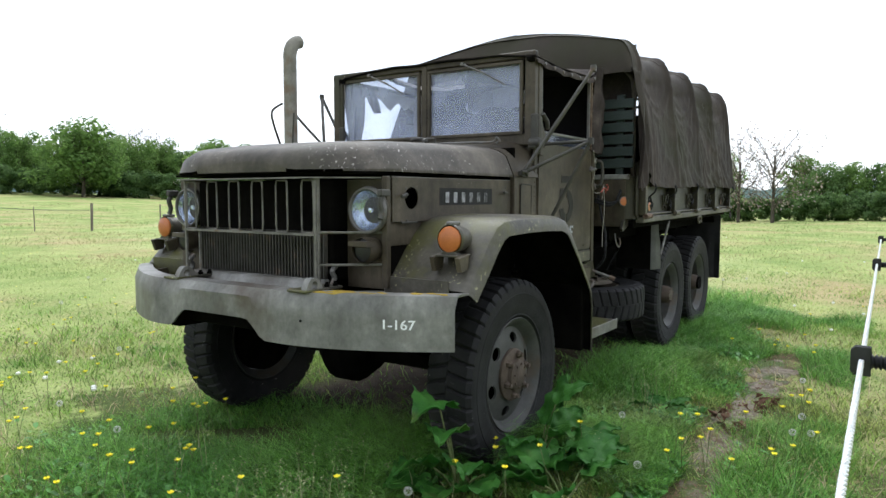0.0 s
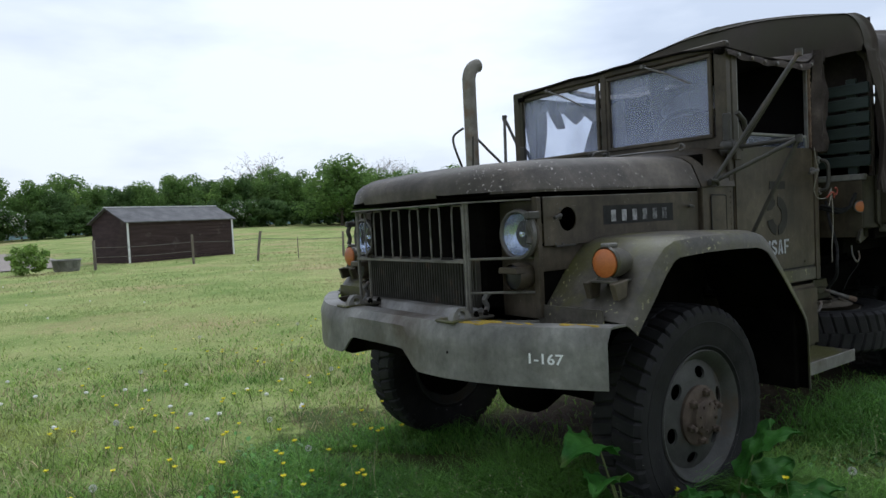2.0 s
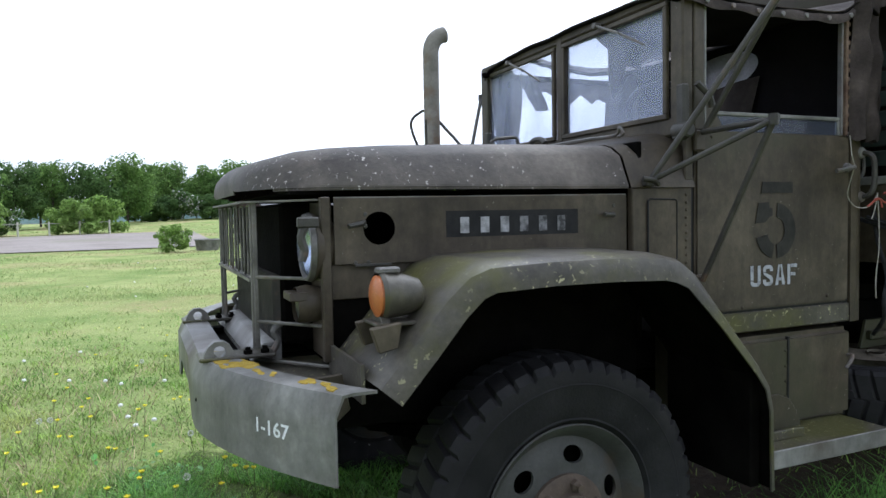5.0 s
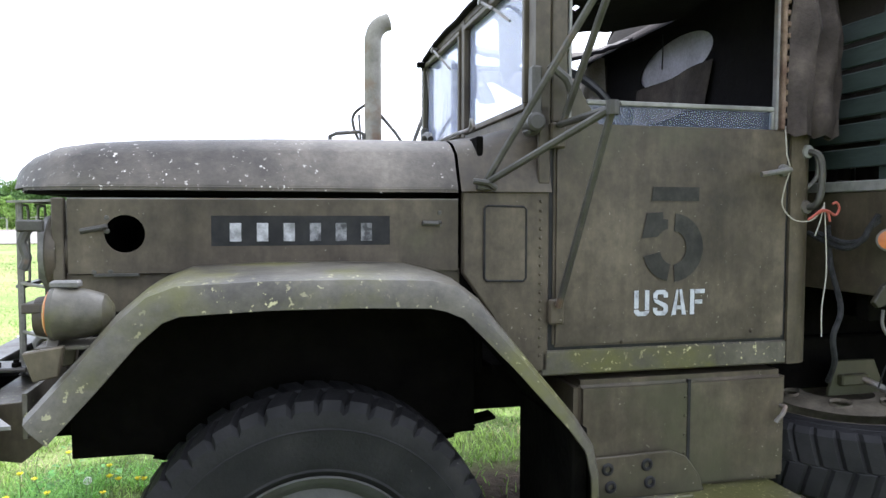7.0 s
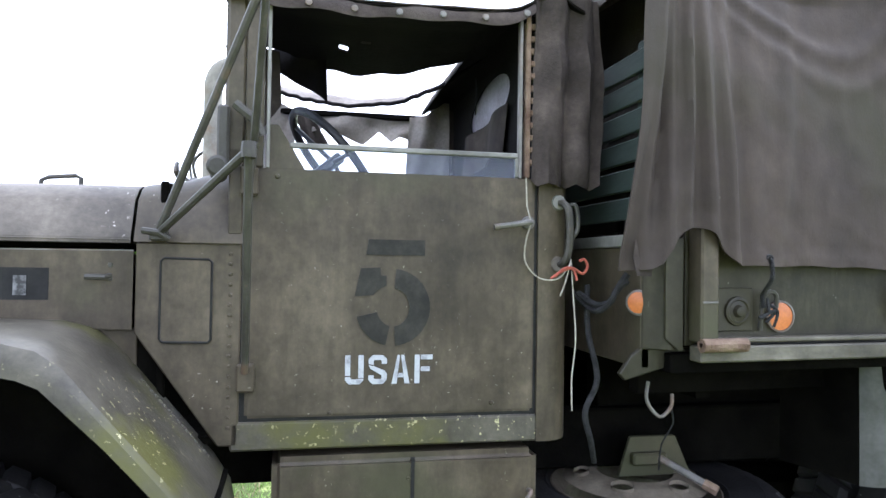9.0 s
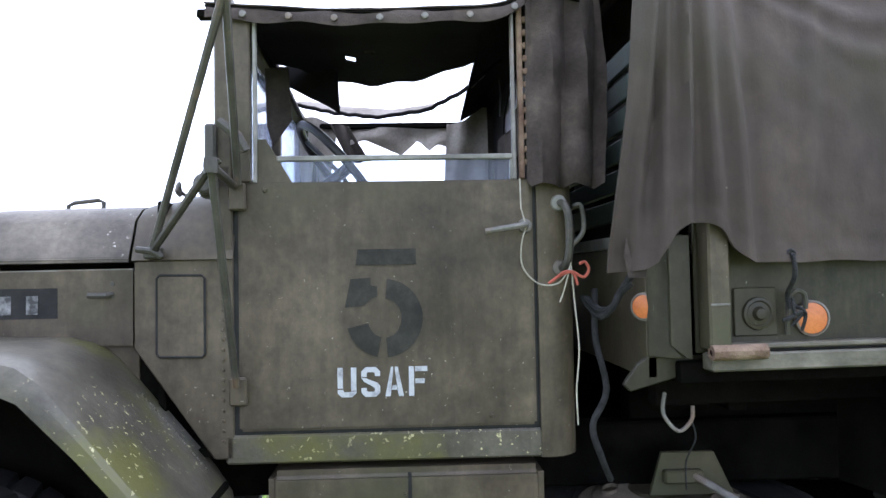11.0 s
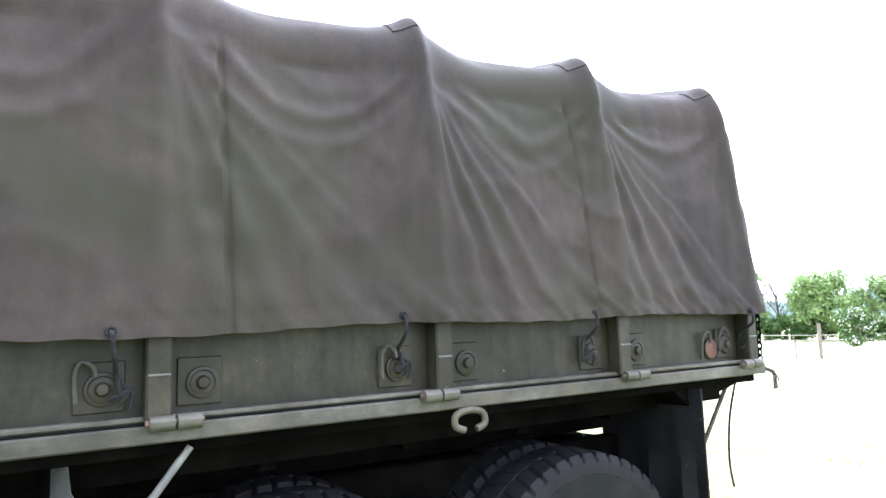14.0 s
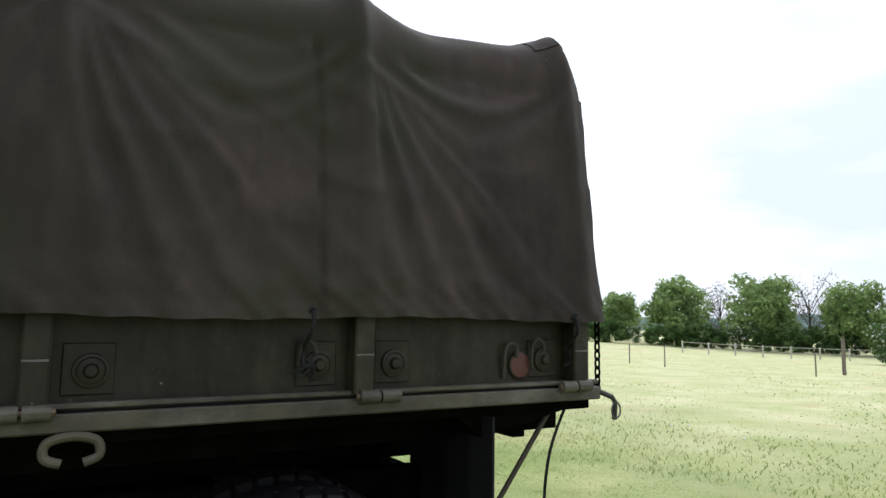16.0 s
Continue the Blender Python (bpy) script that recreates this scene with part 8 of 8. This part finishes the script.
dock((-0.10, 0.10, G0), [(262, 68, 0.56, 0.31, 0.105, 0.70), (248, 62, 0.44, 0.27, 0.09, 0.6), (300, 15, 0.08, 0.30, 0.115, 0.3), (255, 18, 0.10, 0.30, 0.11, 0.35), (215, 22, 0.12, 0.28, 0.105, 0.35), (175, 30, 0.14, 0.26, 0.09, 0.4), (20, 75, 0.36, 0.20, 0.045, 0.5),
                           (280, 35, 0.20, 0.28, 0.10, 0.5), (235, 40, 0.20, 0.26, 0.09, 0.5)], 3)
dock((0.34, -0.13, G0), [(120, 80, 0.28, 0.32, 0.09, 0.10), (135, 76, 0.40, 0.25, 0.065, 0.4), (130, 20, 0.16, 0.34, 0.09, 0.25), (165, 22, 0.14, 0.34, 0.12, 0.3), (200, 25, 0.12, 0.28, 0.10, 0.35), (230, 30, 0.14, 0.26, 0.09, 0.4),
                          (100, 35, 0.20, 0.26, 0.08, 0.35), (180, 50, 0.22, 0.24, 0.08, 0.5), (265, 40, 0.20, 0.24, 0.08, 0.4), (215, 62, 0.30, 0.22, 0.06, 0.5)], 21)
dock((0.08, -0.40, G0), [(h * 51 % 360, 12 + 11 * (h % 4), 0.10 + 0.03 * (h % 3), 0.24 + 0.04 * (h % 3), 0.085 + 0.012 * (h % 2), 0.35) for h in range(9)], 33)
for px, py, sd in ((-0.5, -0.5, 40), (1.7, -0.42, 50), (5.7, -0.2, 60), (6.4, 0.4, 70)):
    dock((px, py, gz(px, py)), [(h * 67 % 360, 20 + 9 * (h % 4), 0.08, 0.13 + 0.02 * (h % 3), 0.04, 0.35) for h in range(7)], sd)


# small flowers
def buttercup(h, seed):
    rn = random.Random(seed)
    o = base("buttercup", (0, 0, 0), "yellow buttercup on a thin green stem", "buttercup", "buttercups in the grass")
    bx_, by_ = rn.uniform(-0.05, 0.05), rn.uniform(-0.05, 0.05)
    part("stem", tube(B(), [(0, 0, 0), (bx_ * 0.4, by_ * 0.4, h * 0.5), (bx_, by_, h)], 0.0018, 5, True, 3), STEM, o)
    bm = B()
    for k in range(5):
        a = 2 * math.pi * k / 5
        c = Vector((bx_, by_, h))
        u, w = Vector((math.cos(a), math.sin(a), 0)), Vector((-math.sin(a), math.cos(a), 0))
        sheet(bm, [[c + u * 0.002 - w * 0.002, c + u * 0.002 + w * 0.002], [c + u * 0.010 - w * 0.008 + Vector((0, 0, 0.006)), c + u * 0.010 + w * 0.008 + Vector((0, 0, 0.006))],
                   [c + u * 0.015 - w * 0.005 + Vector((0, 0, 0.012)), c + u * 0.015 + w * 0.005 + Vector((0, 0, 0.012))]], 0.001)
    part("flower", bm, YELLOW, o, "", 60)
    return o


def clock(h, seed):
    rn = random.Random(seed)
    o = base("dandelion_clock", (0, 0, 0), "white dandelion seed head on a pale stem", "dandelion", "dandelion clocks in the grass")
    part("stem", tube(B(), [(0, 0, 0), (0.01, 0, h * 0.5), (0.015, 0.01, h)], 0.0025, 5, True, 3), STEM, o)
    bm = B()
    c = Vector((0.015, 0.01, h + 0.012))
    for k in range(90):
        d = Vector((rn.gauss(0, 1), rn.gauss(0, 1), rn.gauss(0, 1))).normalized()
        p = c + d * 0.019
        u = d.orthogonal().normalized()
        w = d.cross(u)
        for q in range(3):
            a = math.pi * q / 3
            e = u * math.cos(a) + w * math.sin(a)
            bm.faces.new([bm.verts.new(v) for v in (p - e * 0.007, p + d * 0.0015, p + e * 0.007, p - d * 0.0015)])
    part("seed_head", bm, CLOCK, o, "", 0)
    return o


BUTTER = [buttercup(h, k) for k, h in enumerate((0.16, 0.22, 0.28))]
CLOCKS = [clock(h, k) for k, h in enumerate((0.10, 0.16))]
rnd = random.Random(9)


def scatter(kinds, spots):
    used = set()
    for i, (px, py) in enumerate(spots):
        k = kinds[i % len(kinds)]
        m = pose(px, py, gz(px, py), 0, 0, rnd.uniform(0, 360))
        if id(k) in used:
            copy_thing(k, m)
        else:
            used.add(id(k))
            k.matrix_basis = m


spots = []
for cx, cy, n, sx_, sy2 in ((-0.9, 1.5, 26, 0.5, 0.5), (-1.3, 3.0, 22, 0.8, 0.5), (-1.6, 1.7, 16, 0.6, 0.5), (-0.3, -0.2, 6, 0.35, 0.3), (0.75, -0.75, 7, 0.2, 0.15), (1.6, -1.2, 14, 0.7, 0.12), (-0.2, 3.6, 22, 0.9, 0.5), (-1.0, 0.2, 8, 0.5, 0.5), (0.15, -0.3, 5, 0.2, 0.12),
                            (4.5, -1.0, 10, 1.2, 0.3), (0.6, 5.5, 20, 1.5, 0.7)):
    spots += [(rnd.gauss(cx, sx_), rnd.gauss(cy, sy2)) for _ in range(n)]
scatter(BUTTER, [p for p in spots if not (0.15 < p[0] < 6.1 and 0.0 < p[1] < 2.2)])
scatter(CLOCKS, [(-1.75, 0.9), (-1.5, 0.2), (-1.2, 0.75), (-1.9, 2.2), (-0.6, 2.9), (0.4, 3.9), (-1.5, 3.6), (-1.55, 3.4), (0.45, -0.62), (1.0, -0.35), (1.45, -1.25), (1.6, -1.28), (1.5, -1.32), (2.5, -1.2), (-0.7, 2.1), (-0.5, 0.1),
                 (0.2, 7.2), (3.0, 9.0), (3.3, 9.1), (1.4, 6.8), (-0.9, 5.5), (8.5, 0.5), (9.5, 0.3), (10.4, -0.2)])
# far specks of flowers in the field
px, py, pr = spread(420, 6.0, 30.0, -10, 92, (-2.9, -1.65))
ok = (lump(px, py, 0.5) > 0.55) & ~under(px, py)
bm = B()
for a, b in zip(px[ok], py[ok]):
    lathe(bm, [(0, 0.0), (0.016, 0.004), (0, 0.008)], (a, b, gz(a, b) + 0.10), (0, 0, 1), 5)
tagged(part("field_buttercups", bm, YELLOW), "scattered yellow buttercups across the field", "buttercups", kind="stuff")
px, py, pr = spread(240, 5.0, 32.0, -10, 92, (-2.9, -1.65))
ok = (lump(px + 3, py + 5, 0.4) > 0.6) & ~under(px, py)
bm = B()
for a, b in zip(px[ok], py[ok]):
    lathe(bm, [(0, 0.0), (0.018, 0.008), (0.018, 0.02), (0, 0.03)], (a, b, gz(a, b) + 0.09), (0, 0, 1), 6)
tagged(part("field_daisies", bm, DAISY), "scattered white flower heads across the field", "flowers", kind="stuff")

# dead dock stalks on the path
for k, (px, py) in enumerate(((2.1, -0.92), (2.25, -0.98), (1.75, -0.80), (1.5, -0.9))):
    rn = random.Random(k)
    w = base("dead_weed", (px, py, gz(px, py)), "withered reddish-brown dock stalks on bare soil", "weed", "dead weeds")
    for j in range(6):
        a = rn.uniform(0, 6.3)
        e = Vector((px + 0.10 * math.cos(a), py + 0.07 * math.sin(a), gz(px, py) + rn.uniform(0.02, 0.09)))
        part("stalk", tube(B(), [(px, py, gz(px, py) - 0.01), e], 0.004, 5), DEADWEED, w)
        lf = B()
        sheet(lf, [[e + Vector((rn.uniform(-1, 1), rn.uniform(-1, 1), rn.uniform(-1, 0.4))) * 0.035 for _ in range(3)] for _ in range(3)], 0.0015)
        part("leaf", lf, DEADWEED, w)

# electric fence rope on insulators, along the camera's side of the path
RY, RZ = -1.592, 0.97
bm = B()
strands = 3
for s in range(strands):
    tube(bm, [(-2.1 + 0.006 * k, RY + 0.0042 * math.cos(k * 0.55 + 2.1 * s), RZ + 0.0042 * math.sin(k * 0.55 + 2.1 * s) - 0.012 * math.sin(math.pi * ((-2.1 + 0.006 * k + 0.48) % 3.5) / 3.5)) for k in range(1500)], 0.0042, 5)
thing("fence_rope", bm, WHITEROPE, "twisted white electric fence rope", "rope")
for x in (-0.48, 3.05, 6.6):
    ins = base("rope_insulator", (x, RY, RZ), "black ribbed plastic rope insulator screwed to a post", "insulator", "rope insulators")
    bm = B()
    prism(bm, [(RY - 0.025, RZ - 0.045), (RY + 0.018, RZ - 0.045), (RY + 0.03, RZ - 0.032), (RY + 0.03, RZ + 0.032), (RY + 0.018, RZ + 0.045), (RY - 0.025, RZ + 0.045)], "x", x - 0.012, x - 0.006, 0.002)
    prism(bm, [(RY - 0.025, RZ - 0.045), (RY + 0.018, RZ - 0.045), (RY + 0.03, RZ - 0.032), (RY + 0.03, RZ + 0.032), (RY + 0.018, RZ + 0.045), (RY - 0.025, RZ + 0.045)], "x", x + 0.006, x + 0.012, 0.002)
    part("clip", bm, PLASTIC, ins)
    part("shank", lathe(B(), [(0, 0)] + [(0.024 if k % 2 else 0.017, 0.006 * k) for k in range(1, 12)] + [(0, 0.07)], (x, RY - 0.02, RZ), (0, -1, 0), 16), PLASTIC, ins)
    pz = gz(x, RY)
    thing("rope_post", tube(B(), [(x, RY - 0.14, pz - 0.2), (x + 0.02, RY - 0.14, pz + 0.5), (x, RY - 0.14, RZ + 0.03)], 0.045, 12), WOODPOST, "rough grey wooden post carrying the fence rope", "fence post", "posts of the rope fence")
